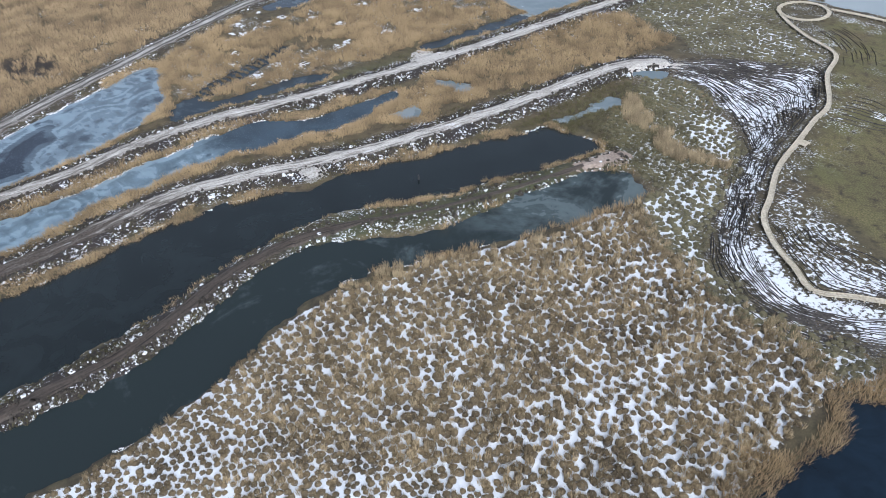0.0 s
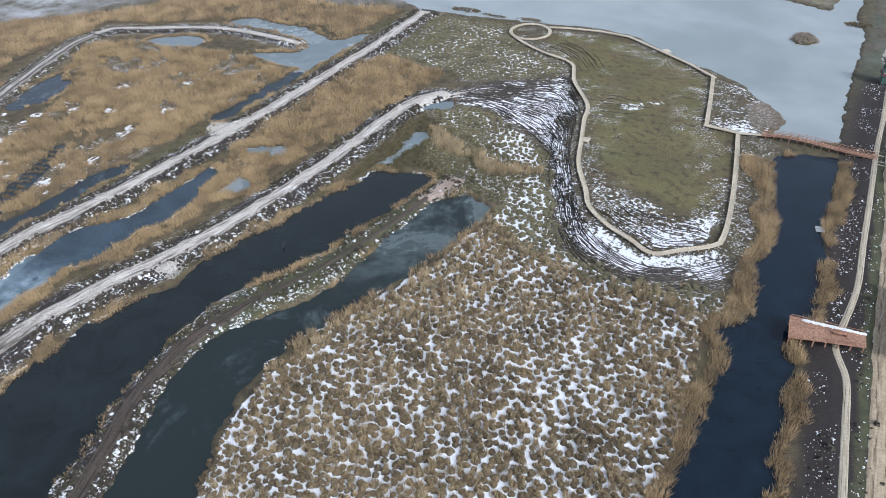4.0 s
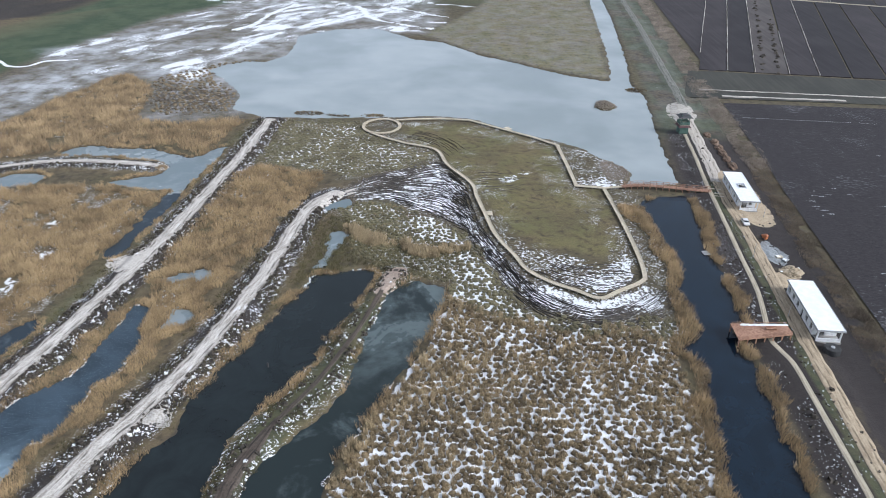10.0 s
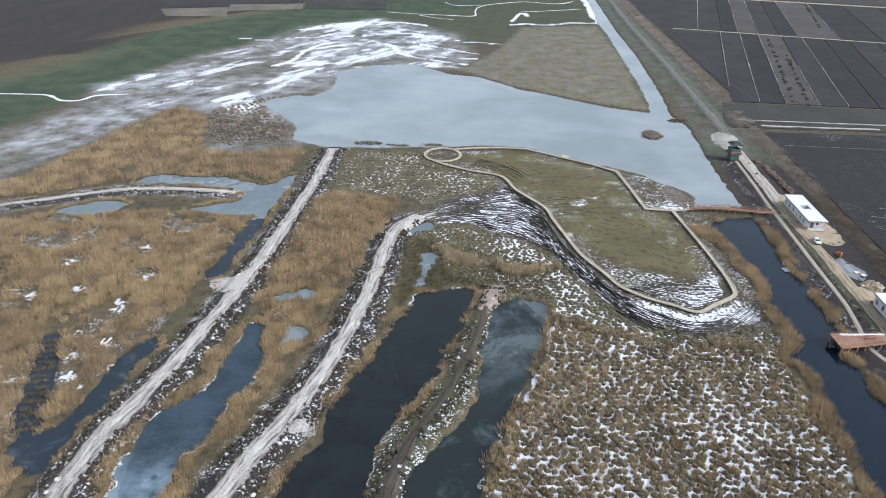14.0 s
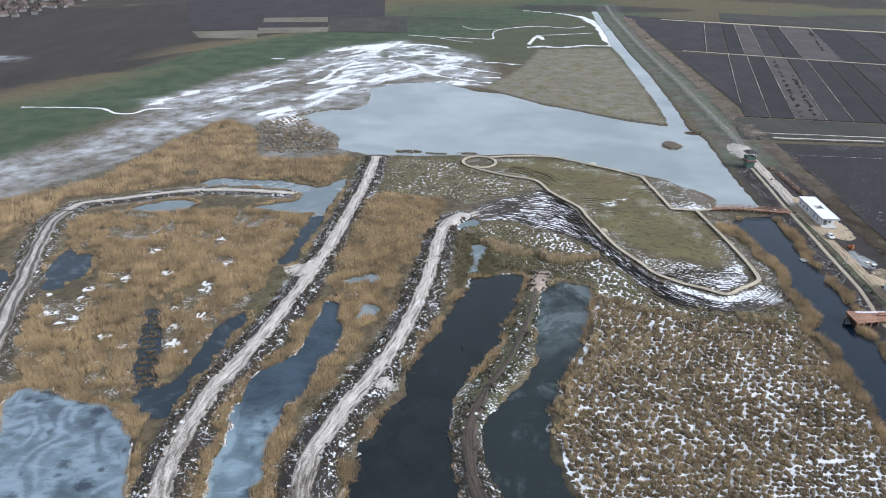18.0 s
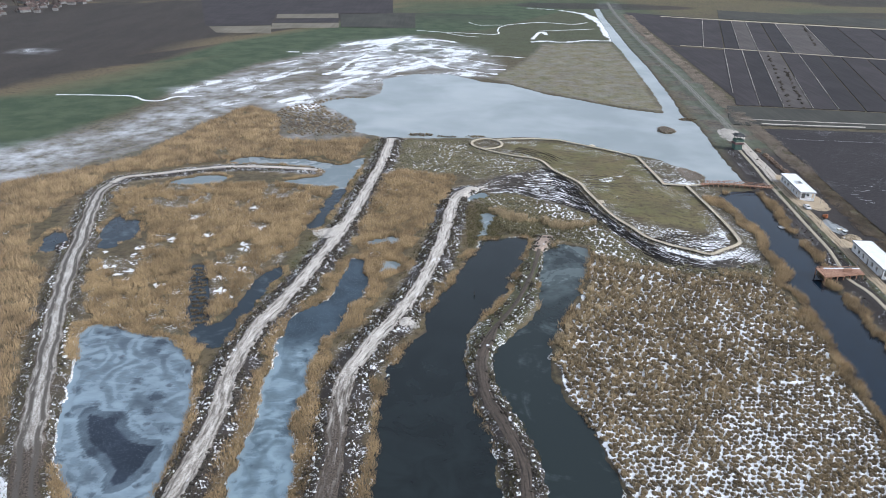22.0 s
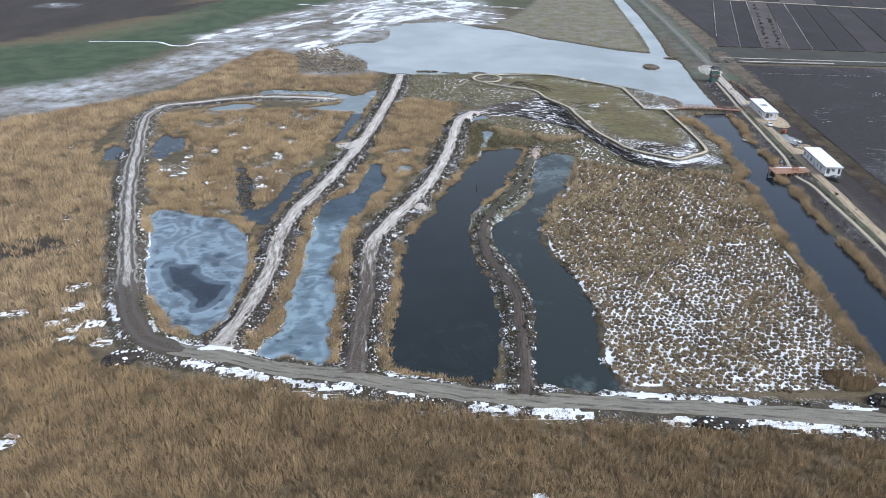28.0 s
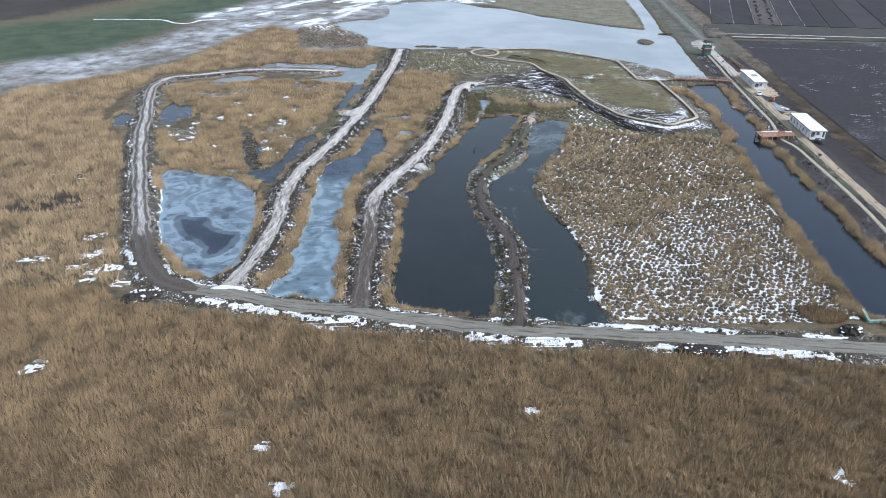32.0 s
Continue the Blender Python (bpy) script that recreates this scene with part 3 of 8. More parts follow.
def plain_material(name, dark, light, size=1.0, rough=0.85, bump=0.3, big=9.0, metal=0.0, depth=0.03):
    """A surface of two tones with grain and larger stains."""
    m, nt, b = shader(name, rough)
    f, g = noise_(nt, size, 5), noise_(nt, big, 3)
    k = math_(nt, "ADD", math_(nt, "MULTIPLY", f, 0.65), math_(nt, "MULTIPLY", g, 0.35))
    nt.links.new(mix_(nt, step_(nt, k, 0.36, 0.64), dark, light), b.inputs["Base Color"])
    b.inputs["Metallic"].default_value = metal
    bump_(nt, b, f, bump, depth)
    return m


def toned_material(name, dark, light, rough=0.85, snowy=0.0, soft=0.0):
    """Each stalk or clump has a tone of its own, with shade painted in towards its foot. soft: how far thin stalks
    shade as one mass.
    """
    m, nt, b = shader(name, rough)
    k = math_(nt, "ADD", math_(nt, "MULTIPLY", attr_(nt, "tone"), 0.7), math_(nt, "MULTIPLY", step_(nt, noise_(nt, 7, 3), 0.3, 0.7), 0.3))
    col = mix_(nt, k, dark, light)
    if snowy:  # snow caught low between the leaves
        low = math_(nt, "SUBTRACT", 1.0, step_(nt, attr_(nt, "tone"), 0.08, 0.24))
        col = mix_(nt, math_(nt, "MULTIPLY", low, math_(nt, "MULTIPLY", step_(nt, noise_(nt, 0.4, 4, 0.7), 0.53, 0.6), snowy)), col, SNOW)
    if soft:
        lean = nt.nodes.new("ShaderNodeMix")
        lean.data_type = "VECTOR"
        lean.inputs[0].default_value = soft
        lean.inputs[5].default_value = (0.0, 0.0, 1.0)
        nt.links.new(nt.nodes.new("ShaderNodeNewGeometry").outputs["Normal"], lean.inputs[4])
        unit = nt.nodes.new("ShaderNodeVectorMath")
        unit.operation = "NORMALIZE"
        nt.links.new(lean.outputs[1], unit.inputs[0])
        nt.links.new(unit.outputs[0], b.inputs["Normal"])
    nt.links.new(col, b.inputs["Base Color"])
    return m


def track_material(name, dark, light, snow=0.3, wet=0.9, muddy=True, rutted=0.0):
    """A dirt track: two ruts along it, stones, remains of snow. u runs across, v along."""
    m, nt, b = shader(name, wet)
    u = attr_(nt, "across")
    lane = nt.nodes.new("ShaderNodeCombineXYZ")
    nt.links.new(math_(nt, "MULTIPLY", u, 2.6), lane.inputs[0])
    nt.links.new(math_(nt, "MULTIPLY", attr_(nt, "along"), 0.16), lane.inputs[1])
    fine, mid, big = noise_(nt, 0.4, 4), noise_(nt, 0.8, 4, 0.6, lane.outputs[0]), noise_(nt, 12, 2)
    rut = math_(nt, "ABSOLUTE", math_(nt, "SUBTRACT", math_(nt, "ABSOLUTE", math_(nt, "ADD", u, math_(nt, "MULTIPLY", math_(nt, "SUBTRACT", big, 0.5), 0.6))), 0.42))
    r = math_(nt, "SUBTRACT", 1.0, step_(nt, rut, 0.04 + 0.03 * rutted, 0.18 + 0.08 * rutted))
    k = math_(nt, "ADD", math_(nt, "MULTIPLY", mid, 0.55), math_(nt, "MULTIPLY", fine, 0.45))
    col = mix_(nt, step_(nt, k, 0.36, 0.62), dark, light)
    side = step_(nt, math_(nt, "ADD", math_(nt, "ABSOLUTE", u), math_(nt, "MULTIPLY", math_(nt, "SUBTRACT", mid, 0.5), 1.3)), 0.55, 0.95)
    soil = math_(nt, "MAXIMUM", side, step_(nt, math_(nt, "ADD", attr_(nt, "mud"), math_(nt, "MULTIPLY", math_(nt, "SUBTRACT", noise_(nt, 0.9, 5, 0.65, lane.outputs[0]), 0.5), 1.6)), 0.35, 0.95))
    col = mix_(nt, soil, col, mix_(nt, step_(nt, fine, 0.3, 0.7), (0.036, 0.027, 0.021), (0.12, 0.096, 0.076)) if muddy else col)
    col = mix_(nt, math_(nt, "MULTIPLY", r, step_(nt, noise_(nt, 0.7, 3, 0.6, lane.outputs[0]), 0.42 - 0.2 * rutted, 0.62 - 0.15 * rutted)), col, tuple(0.45 * c for c in dark))
    s = step_(nt, math_(nt, "ADD", math_(nt, "MULTIPLY", mid, 0.6), math_(nt, "MULTIPLY", noise_(nt, 5.0, 3), 0.4)), 0.72 - 0.42 * snow, 0.8 - 0.42 * snow)
    col = mix_(nt, s, col, (0.72, 0.71, 0.70))
    nt.links.new(col, b.inputs["Base Color"])
    bump_(nt, b, math_(nt, "SUBTRACT", k, math_(nt, "MULTIPLY", r, 0.5)), 0.6, 0.12)
    return m


def water_material(name, base, rough=0.06, ice=None, cover=0.0, size=9.0, ior=1.33):
    """Dark open water; with ice: thin ice of that colour over a share of it."""
    m, nt, b = shader(name, rough)
    b.inputs["IOR"].default_value = ior
    big = noise_(nt, size, 5, 0.6, warp=1.2)
    fine = noise_(nt, size * 0.18, 4, 0.6)
    if ice:
        k = math_(nt, "ADD", math_(nt, "MULTIPLY", big, 0.75), math_(nt, "MULTIPLY", fine, 0.25))
        f = step_(nt, k, 0.62 - cover * 0.45, 0.85 - cover * 0.45)
        f = math_(nt, "MAXIMUM", f, math_(nt, "MULTIPLY", attr_(nt, "open"), step_(nt, k, 0.38, 0.62)))
        nt.links.new(mix_(nt, f, base, ice), b.inputs["Base Color"])
        nt.links.new(math_(nt, "ADD", rough, math_(nt, "MULTIPLY", f, 0.3)), b.inputs["Roughness"])
    else:
        nt.links.new(mix_(nt, step_(nt, big, 0.3, 0.7), base, tuple(1.6 * c for c in base)), b.inputs["Base Color"])
    bump_(nt, b, noise_(nt, 1.2, 2), 0.04, 0.02)
    return m


def ice_material(name, base, ice, cover):
    """Thin ice: soft swirls, feathery dark melt holes, a paler rim and open patches."""
    m, nt, b = shader(name, 0.2)
    swirl = math_(nt, "SINE", math_(nt, "MULTIPLY", noise_(nt, 15, 1.5, 0.4, warp=0.7), 38.0))
    cloud = noise_(nt, 9, 5, 0.6, warp=0.6)
    streaks = noise_(nt, 1.0, 4, 0.6, place_(nt, (0.2, 0.4, 1), 0.9), 0.8)
    k = math_(nt, "ADD", math_(nt, "MULTIPLY", swirl, 0.07), math_(nt, "ADD", math_(nt, "MULTIPLY", cloud, 0.55), math_(nt, "MULTIPLY", streaks, 0.45)))
    f = step_(nt, k, 0.58 - 0.4 * cover, 1.0 - 0.3 * cover)
    rim = attr_(nt, "rim")
    f = math_(nt, "MAXIMUM", f, math_(nt, "MULTIPLY", rim, 0.85), clamp=True)
    col = mix_(nt, f, tuple(0.55 * a + 0.28 * c for a, c in zip(base, ice)), ice)
    # holes: dark middles with fingers
    for size, reach, depth, share in ((6.0, 0.66, 0.40, 0.5), (6.3, 0.40, 0.8, 0.42), (2.6, 0.42, 0.7, 0.30)):
        spots = nt.nodes.new("ShaderNodeTexVoronoi")
        spots.inputs["Scale"].default_value = 1.0 / size
        nt.links.new(place_(nt), spots.inputs["Vector"])
        near = math_(nt, "ADD", spots.outputs["Distance"], math_(nt, "MULTIPLY", math_(nt, "SUBTRACT", noise_(nt, 0.7, 3, 0.7), 0.5), 0.55))
        hole = math_(nt, "SUBTRACT", 1.0, step_(nt, near, 0.12, reach))
        pick = nt.nodes.new("ShaderNodeSeparateColor")
        nt.links.new(spots.outputs["Color"], pick.inputs[0])
        hole = math_(nt, "MULTIPLY", hole, math_(nt, "MULTIPLY", step_(nt, pick.outputs[0], 1 - share, 1 - share + 0.02), depth))
        col = mix_(nt, hole, col, tuple(1.3 * c for c in base))
    dust = step_(nt, noise_(nt, 0.3, 2, 0.7), 0.60, 0.66)
    dark_ = mix_(nt, math_(nt, "MULTIPLY", dust, 0.45), mix_(nt, step_(nt, cloud, 0.3, 0.8), base, tuple(1.7 * c for c in base)), ice)
    open_ = attr_(nt, "open")
    col = mix_(nt, open_, col, dark_)
    nt.links.new(col, b.inputs["Base Color"])
    nt.links.new(math_(nt, "ADD", 0.1, math_(nt, "MULTIPLY", math_(nt, "MULTIPLY", f, math_(nt, "SUBTRACT", 1.0, open_)), 0.3)), b.inputs["Roughness"])
    b.inputs["IOR"].default_value = 1.33
    bump_(nt, b, noise_(nt, 1.2, 2), 0.04, 0.02)
    return m


MAT_GROUND = ground_material()
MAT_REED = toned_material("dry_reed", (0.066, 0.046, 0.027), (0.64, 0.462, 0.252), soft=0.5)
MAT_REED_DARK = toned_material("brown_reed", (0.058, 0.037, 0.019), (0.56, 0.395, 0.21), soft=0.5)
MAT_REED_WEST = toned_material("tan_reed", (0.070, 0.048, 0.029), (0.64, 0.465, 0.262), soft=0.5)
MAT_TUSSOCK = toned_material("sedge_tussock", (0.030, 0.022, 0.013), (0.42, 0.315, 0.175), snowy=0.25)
MAT_SNOW = plain_material("old_snow", (0.70, 0.72, 0.75), (0.86, 0.87, 0.88), 0.6, 0.7)
MAT_CLOD = plain_material("wet_clods", (0.03, 0.025, 0.02), (0.09, 0.075, 0.06), 0.5, 0.9)
MAT_PALE_TRACK = track_material("pale_clay_track", (0.31, 0.275, 0.235), (0.68, 0.64, 0.585), 0.32)
MAT_MUD_TRACK = track_material("muddy_track", (0.040, 0.030, 0.023), (0.098, 0.076, 0.058), 0.06, 0.7)
MAT_GREY_ROAD = track_material("grey_gravel_road", (0.15, 0.137, 0.108), (0.235, 0.218, 0.178), 0.02, 0.8, muddy=False)
MAT_WEST_ROAD = track_material("rutted_dirt_road", (0.20, 0.178, 0.152), (0.56, 0.53, 0.49), 0.18, rutted=1.0)
MAT_SAND_ROAD = track_material("sandy_road", (0.28, 0.215, 0.142), (0.48, 0.39, 0.275), 0.0, muddy=False)
MAT_PALE_SAND = track_material("pale_sand_road", (0.36, 0.315, 0.265), (0.56, 0.51, 0.45), 0.0, muddy=False)
MAT_LEVEE = track_material("worn_levee_track", (0.10, 0.105, 0.085), (0.23, 0.225, 0.20), 0.22, muddy=False)
MAT_PATH = track_material("pale_footpath", (0.36, 0.31, 0.22), (0.52, 0.46, 0.36), 0.05, muddy=False)
MAT_WOOD = plain_material("new_boards", (0.44, 0.38, 0.28), (0.66, 0.59, 0.47), 0.5, 0.8, 0.2, 5.0)
MAT_RED_WOOD = plain_material("red_brown_boards", (0.25, 0.135, 0.088), (0.45, 0.262, 0.175), 0.5, 0.75, 0.2, 4.0)
MAT_WHITE = plain_material("white_plaster", (0.62, 0.63, 0.64), (0.76, 0.77, 0.78), 0.7, 0.8, 0.1)
MAT_ROOF = plain_material("snowy_flat_roof", (0.78, 0.80, 0.83), (0.88, 0.89, 0.90), 1.4, 0.7, 0.15)
MAT_HOLE = plain_material("dark_interior", (0.02, 0.02, 0.022), (0.05, 0.05, 0.05), 1.0, 0.9, 0.0)


def lake_material():
    m, nt, b = shader("lake_water", 0.08)
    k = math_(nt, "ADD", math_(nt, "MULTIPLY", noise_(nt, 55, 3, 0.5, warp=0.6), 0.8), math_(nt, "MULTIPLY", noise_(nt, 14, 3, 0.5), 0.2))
    # pale greys carry part of the sky's reflection in the base colour
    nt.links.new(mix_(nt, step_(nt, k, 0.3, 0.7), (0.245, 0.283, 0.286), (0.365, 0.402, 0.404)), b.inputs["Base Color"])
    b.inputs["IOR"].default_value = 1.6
    return m


MAT_LAKE = lake_material()
MAT_FROZEN = ice_material("pond_ice", (0.022, 0.029, 0.042), (0.265, 0.345, 0.405), 0.85)
MAT_BROKEN_ICE = ice_material("broken_pond_ice", (0.034, 0.050, 0.066), (0.265, 0.355, 0.415), 0.8)
MAT_DARK_WATER = water_material("dark_water", (0.0112, 0.0152, 0.0160), 0.05, ior=1.42)
MAT_CANAL = water_material("canal_water", (0.005, 0.0115, 0.020), 0.05, ior=1.42)
MAT_GREEN_WATER = water_material("greenish_water", (0.0205, 0.0285, 0.0285), 0.07, (0.115, 0.145, 0.147), 0.22, 17.0, 1.42)
MAT_BLUE_WATER = water_material("blue_water", (0.030, 0.042, 0.054), 0.06, (0.09, 0.12, 0.14), 0.25, 14.0)
# base lightened to stand in for sky reflected at a low angle
MAT_PALE_WATER = water_material("pale_water", (0.17, 0.21, 0.225), 0.08, (0.24, 0.28, 0.295), 0.5, 22.0)

# ------------------------------------------------------------------ ground: one sheet to the horizon
def spaced(lo, hi, step, far_lo, far_hi, grow=1.08):
    mid = np.arange(lo, hi + 1e-6, step)
    out, s, v = [], step, hi
    while v < far_hi:
        s *= grow
        v += s
        out.append(v)
    back, s, v = [], step, lo
    while v > far_lo:
        s *= grow
        v -= s
        back.append(v)
    return np.array(back[::-1] + list(mid) + out)


gx = spaced(-150, 165, 0.9, -4500, 4500)
gy = np.concatenate([spaced(40, 352, 0.9, -3000, 350), np.arange(354, 560, 2.2), spaced(560, 860, 5.0, 565, 4600)[0:]])
gy = np.unique(gy.round(3))
GX, GY = np.meshgrid(gx, gy)
fx, fy = GX.ravel(), GY.ravel()
wx = fx + 2.4 * (vnoise(fx, fy, 6, 21) - 0.5) + 1.2 * (vnoise(fx, fy, 1.7, 22) - 0.5)
wy = fy + 2.4 * (vnoise(fx, fy, 6, 23) - 0.5) + 1.2 * (vnoise(fx, fy, 1.7, 24) - 0.5)
fz = land(fx, fy)
cols, rows_ = len(gx), len(gy)
idx = np.arange(cols * rows_).reshape(rows_, cols)
quads = np.stack([idx[:-1, :-1], idx[:-1, 1:], idx[1:, 1:], idx[1:, :-1]], -1).reshape(-1, 4)
ground_mesh = mesh_from("ground", np.stack([fx, fy, fz], 1), quads, MAT_GROUND, flat=False)


def zone(poly, soft=3.0):
    return 1 - smooth(-soft / 2, soft / 2, signed(poly, wx, wy, soft + 3))


def zero():
    return np.zeros(len(fx))


speck = zero()
snow, grass, green, tan, dark = zero() + 0.10, zero() + 0.35, zero(), zero(), zero()
z_marsh, z_heath, z_nheath = zone(MARSH), zone(HEATH, 5), zone(NORTH_HEATH, 6)
z_turf, z_plough, z_basin = zone(TURF, 6), zone(PLOUGHED, 5), zone(BASIN, 3)
patchy = vnoise(fx, fy, 9, 30)
snow = np.maximum.reduce([snow, z_marsh * (0.84 + 0.1 * patchy), z_heath * (0.74 + 0.22 * patchy) * (0.7 + 0.3 * smooth(36, 50, fx + 8 * patchy)), z_nheath * (0.46 + 0.2 * patchy), z_plough * (0.47 + 0.30 * vnoise(fx, fy, 6, 33)), z_basin * (0.46 + 0.22 * patchy)])
snow *= 1 - 0.9 * z_turf * (1 - z_basin)
grass = np.maximum.reduce([grass * (1 - z_marsh), z_turf * (1 - z_basin), 0.8 * z_nheath, 0.8 * z_heath])
streaky = vnoise(fx, fy, 10, 31)
z_side = (1 - smooth(5, 9, line_distance(spline(WALK_WEST), fx, fy, 12))) * smooth(0.35, 0.6, vnoise(fx, fy, 8, 34))
snow = np.maximum(snow, 0.45 * z_side)
near_walk = 1 - smooth(4, 13, line_distance(spline(WALK_WEST + WALK_EAST[1:]), fx, fy, 15) + 6 * (vnoise(fx, fy, 5, 49) - 0.5))
speck = np.maximum.reduce([speck, 0.8 * near_walk * smooth(0.3, 0.5, vnoise(fx, fy, 7, 50)), 0.95 * z_nheath * smooth(0.3, 0.5, patchy), 0.6 * z_heath, 0.7 * z_plough])
z_band = (1 - smooth(0.5, 1.0, np.hypot((fx - 76) / 17, (fy - 291 - 0.2 * (fx - 76)) / 9))) * smooth(0.4, 0.65, vnoise(fx, fy, 6, 48))
snow = np.maximum(snow, 0.6 * z_band)
snow = np.maximum(snow, zone([(64, 213), (82, 207), (100, 208), (106, 214), (108, 206), (101, 203), (74, 206)], 3) * (0.72 + 0.2 * patchy))
z_dark = zone(DARK_STRIP, 2)
z_burnt = zone(BURNT, 4)
z_thin = zone(THIN_REEDS, 4)
snow = np.maximum(snow, 0.44 * z_thin)
snow = np.maximum(snow * (1 - z_dark), 0.35 * z_dark)
z_strip = zone([(91, 287), (90.5, 320), (98, 319), (112, 300), (110, 287), (103, 283)], 4)
snow = np.maximum(snow, z_strip * (0.36 + 0.3 * patchy))
tan = np.maximum(tan, 0.5 * zone(PALE_BUSH, 4))
snow = np.maximum(snow, 0.5 * zone(PALE_BUSH, 4))
frost_bush = zone(PALE_BUSH, 4)
z_east = zone([(102.5, 230), (103, 284), (109.5, 284), (110, 262), (111, 240), (106, 224)], 3)
speck = np.maximum(speck, 0.8 * z_east)
z_reed = np.maximum.reduce([zone(REED_MID), zone(REED_NORTH), zone(REED_SOUTH), zone(REED_MIDB)])
speck = np.maximum(speck, 0.75 * zone(REED_MID) * smooth(0.45, 0.6, vnoise(fx, fy, 11, 55)))
tan = np.maximum(tan, 0.3 * z_reed * (1 - z_dark))
dark = np.maximum.reduce([dark, 0.7 * z_dark, 0.85 * z_burnt])
z_south = zone(REED_SOUTH)
tan = np.maximum(tan, 0.6 * (1 - smooth(40, 66, fy)) * (1 - smooth(104, 116, fx)))
snow = np.maximum(snow, z_reed * (1 - z_dark) * (1 - 0.85 * z_south) * (0.45 + 0.55 * smooth(110, 160, fy)) * (0.16 + 0.30 * smooth(0.45, 0.75, vnoise(fx, fy, 8, 35))))
z_plain, z_green, z_brown, z_pale = zone(SNOW_PLAIN, 24), zone(GREEN_FIELD, 8), zone(BROWN_FIELD, 10), zone(PALE_FIELD, 4)
z_plain *= 1 - np.maximum(z_pale, zone(REED_NORTH, 10))
along, over = 0.62 * fx + 0.78 * fy, 0.78 * fx - 0.62 * fy
streak = 0.5 * vnoise(along / 4, over, 9, 36) + 0.5 * vnoise(along / 3, over, 3.2, 37)
frost = 0.35 * frost_bush + z_plain * (0.3 + 0.65 * smooth(0.2, 0.7, 0.6 * vnoise(fx / 2.2, fy, 16, 38) + 0.4 * streak))
snow = np.maximum(snow, z_plain * (0.26 + 0.42 * smooth(0.35, 0.75, streak) * smooth(-170, -110, fx)))
# a thin veil of snow over the low ground beside the green field
z_veil = zone(SNOW_VEIL, 26)
frost = np.maximum(frost, z_veil * (0.55 + 0.45 * smooth(0.2, 0.7, vnoise(fx / 2, fy, 20, 58))))
snow = snow * (1 - 0.7 * z_veil)
# white sheets round the lake's head, each with ragged streaky edges
for sheet in SNOW_SHEETS:
    m_ = 1 - smooth(-6, 8, signed(sheet, wx + 10 * (streak - 0.5), wy + 10 * (vnoise(fx / 3, fy, 8, 59) - 0.5), 14))
    snow = np.maximum(snow, m_ * (0.44 + 0.40 * smooth(0.3, 0.7, streak)))
    frost = np.maximum(frost, 0.8 * m_)
z_plain2 = smooth(470, 640, fy) * (1 - smooth(640, 860, fy)) * (fx < 140) * (1 - z_pale) * (1 - z_brown) * (1 - 0.6 * z_green)
snow = np.maximum(snow, z_plain2 * 0.45 * smooth(0.6, 0.85, 0.6 * vnoise(fx / 6, fy, 7, 39) + 0.4 * vnoise(fx, fy, 30, 40)))
z_tus = zone([(-88.4, 399.6), (-71, 386.2), (-50.3, 383), (-42.9, 351.7), (-57, 351), (-74, 350), (-86, 373)], 12)
snow = snow * (1 - z_tus) + z_tus * 0.36
frost = frost * (1 - z_tus)
dark = np.maximum(dark, 0.5 * z_tus)
speck = np.maximum(speck, 0.75 * z_tus)
for creek, w_ in ((CREEK_MID, 4.0), (CREEK_BEND, 2.4), (CREEK_DELTA, 5.0), (CREEK_HEAD, 3.2), (CREEK_EAST, 2.6), (CREEK_ARM, 4.0), (CREEK_WEST, 3.2), (CREEK_LINE, 1.8), (CREEK_OVER, 1.8), (CREEK_LOW, 1.6), (CREEK_TIP, 1.5)):
    d = line_distance(spline(creek, 6), wx, wy, 14)
    snow = np.maximum(snow, 0.78 * (1 - smooth(w_ * 0.3, w_ * 1.4, d + 2.2 * (vnoise(fx, fy, 9, 47) - 0.4))))
green = np.maximum(green, z_green * (1 - z_plain * 0.7))
grass = np.maximum(grass, z_pale)
tan = tan * (1 - 0.8 * z_pale)
frost = frost * (1 - z_pale) + 0.22 * z_pale
green = np.maximum(green, 0.55 * smooth(540, 600, fy) * (1 - smooth(820, 940, fy)) * (fx > -60) * (fx < 170) * (1 - z_pale))
snow *= 1 - 0.8 * z_pale
stubble = smooth(0.56, 0.66, vnoise(along / 6, over, 18, 44)) * (1 - smooth(4, 40, np.abs(signed(BROWN_FIELD, fx, fy, 45))))
dark = np.maximum.reduce([dark, 0.85 * z_brown, 0.3 * z_plough])
dark *= 1 - 0.9 * stubble
tan = np.maximum(tan, 0.35 * stubble)
far = smooth(700, 900, fy) * (1 - z_brown)
grass = np.maximum(grass, 0.6 * far)
green = np.maximum(green, far * smooth(0.45, 0.7, vnoise(fx, fy, 130, 41)) * 0.8)
dark = np.maximum(dark, far * smooth(0.55, 0.62, vnoise(fx / 3, fy, 60, 43)) * 0.8)
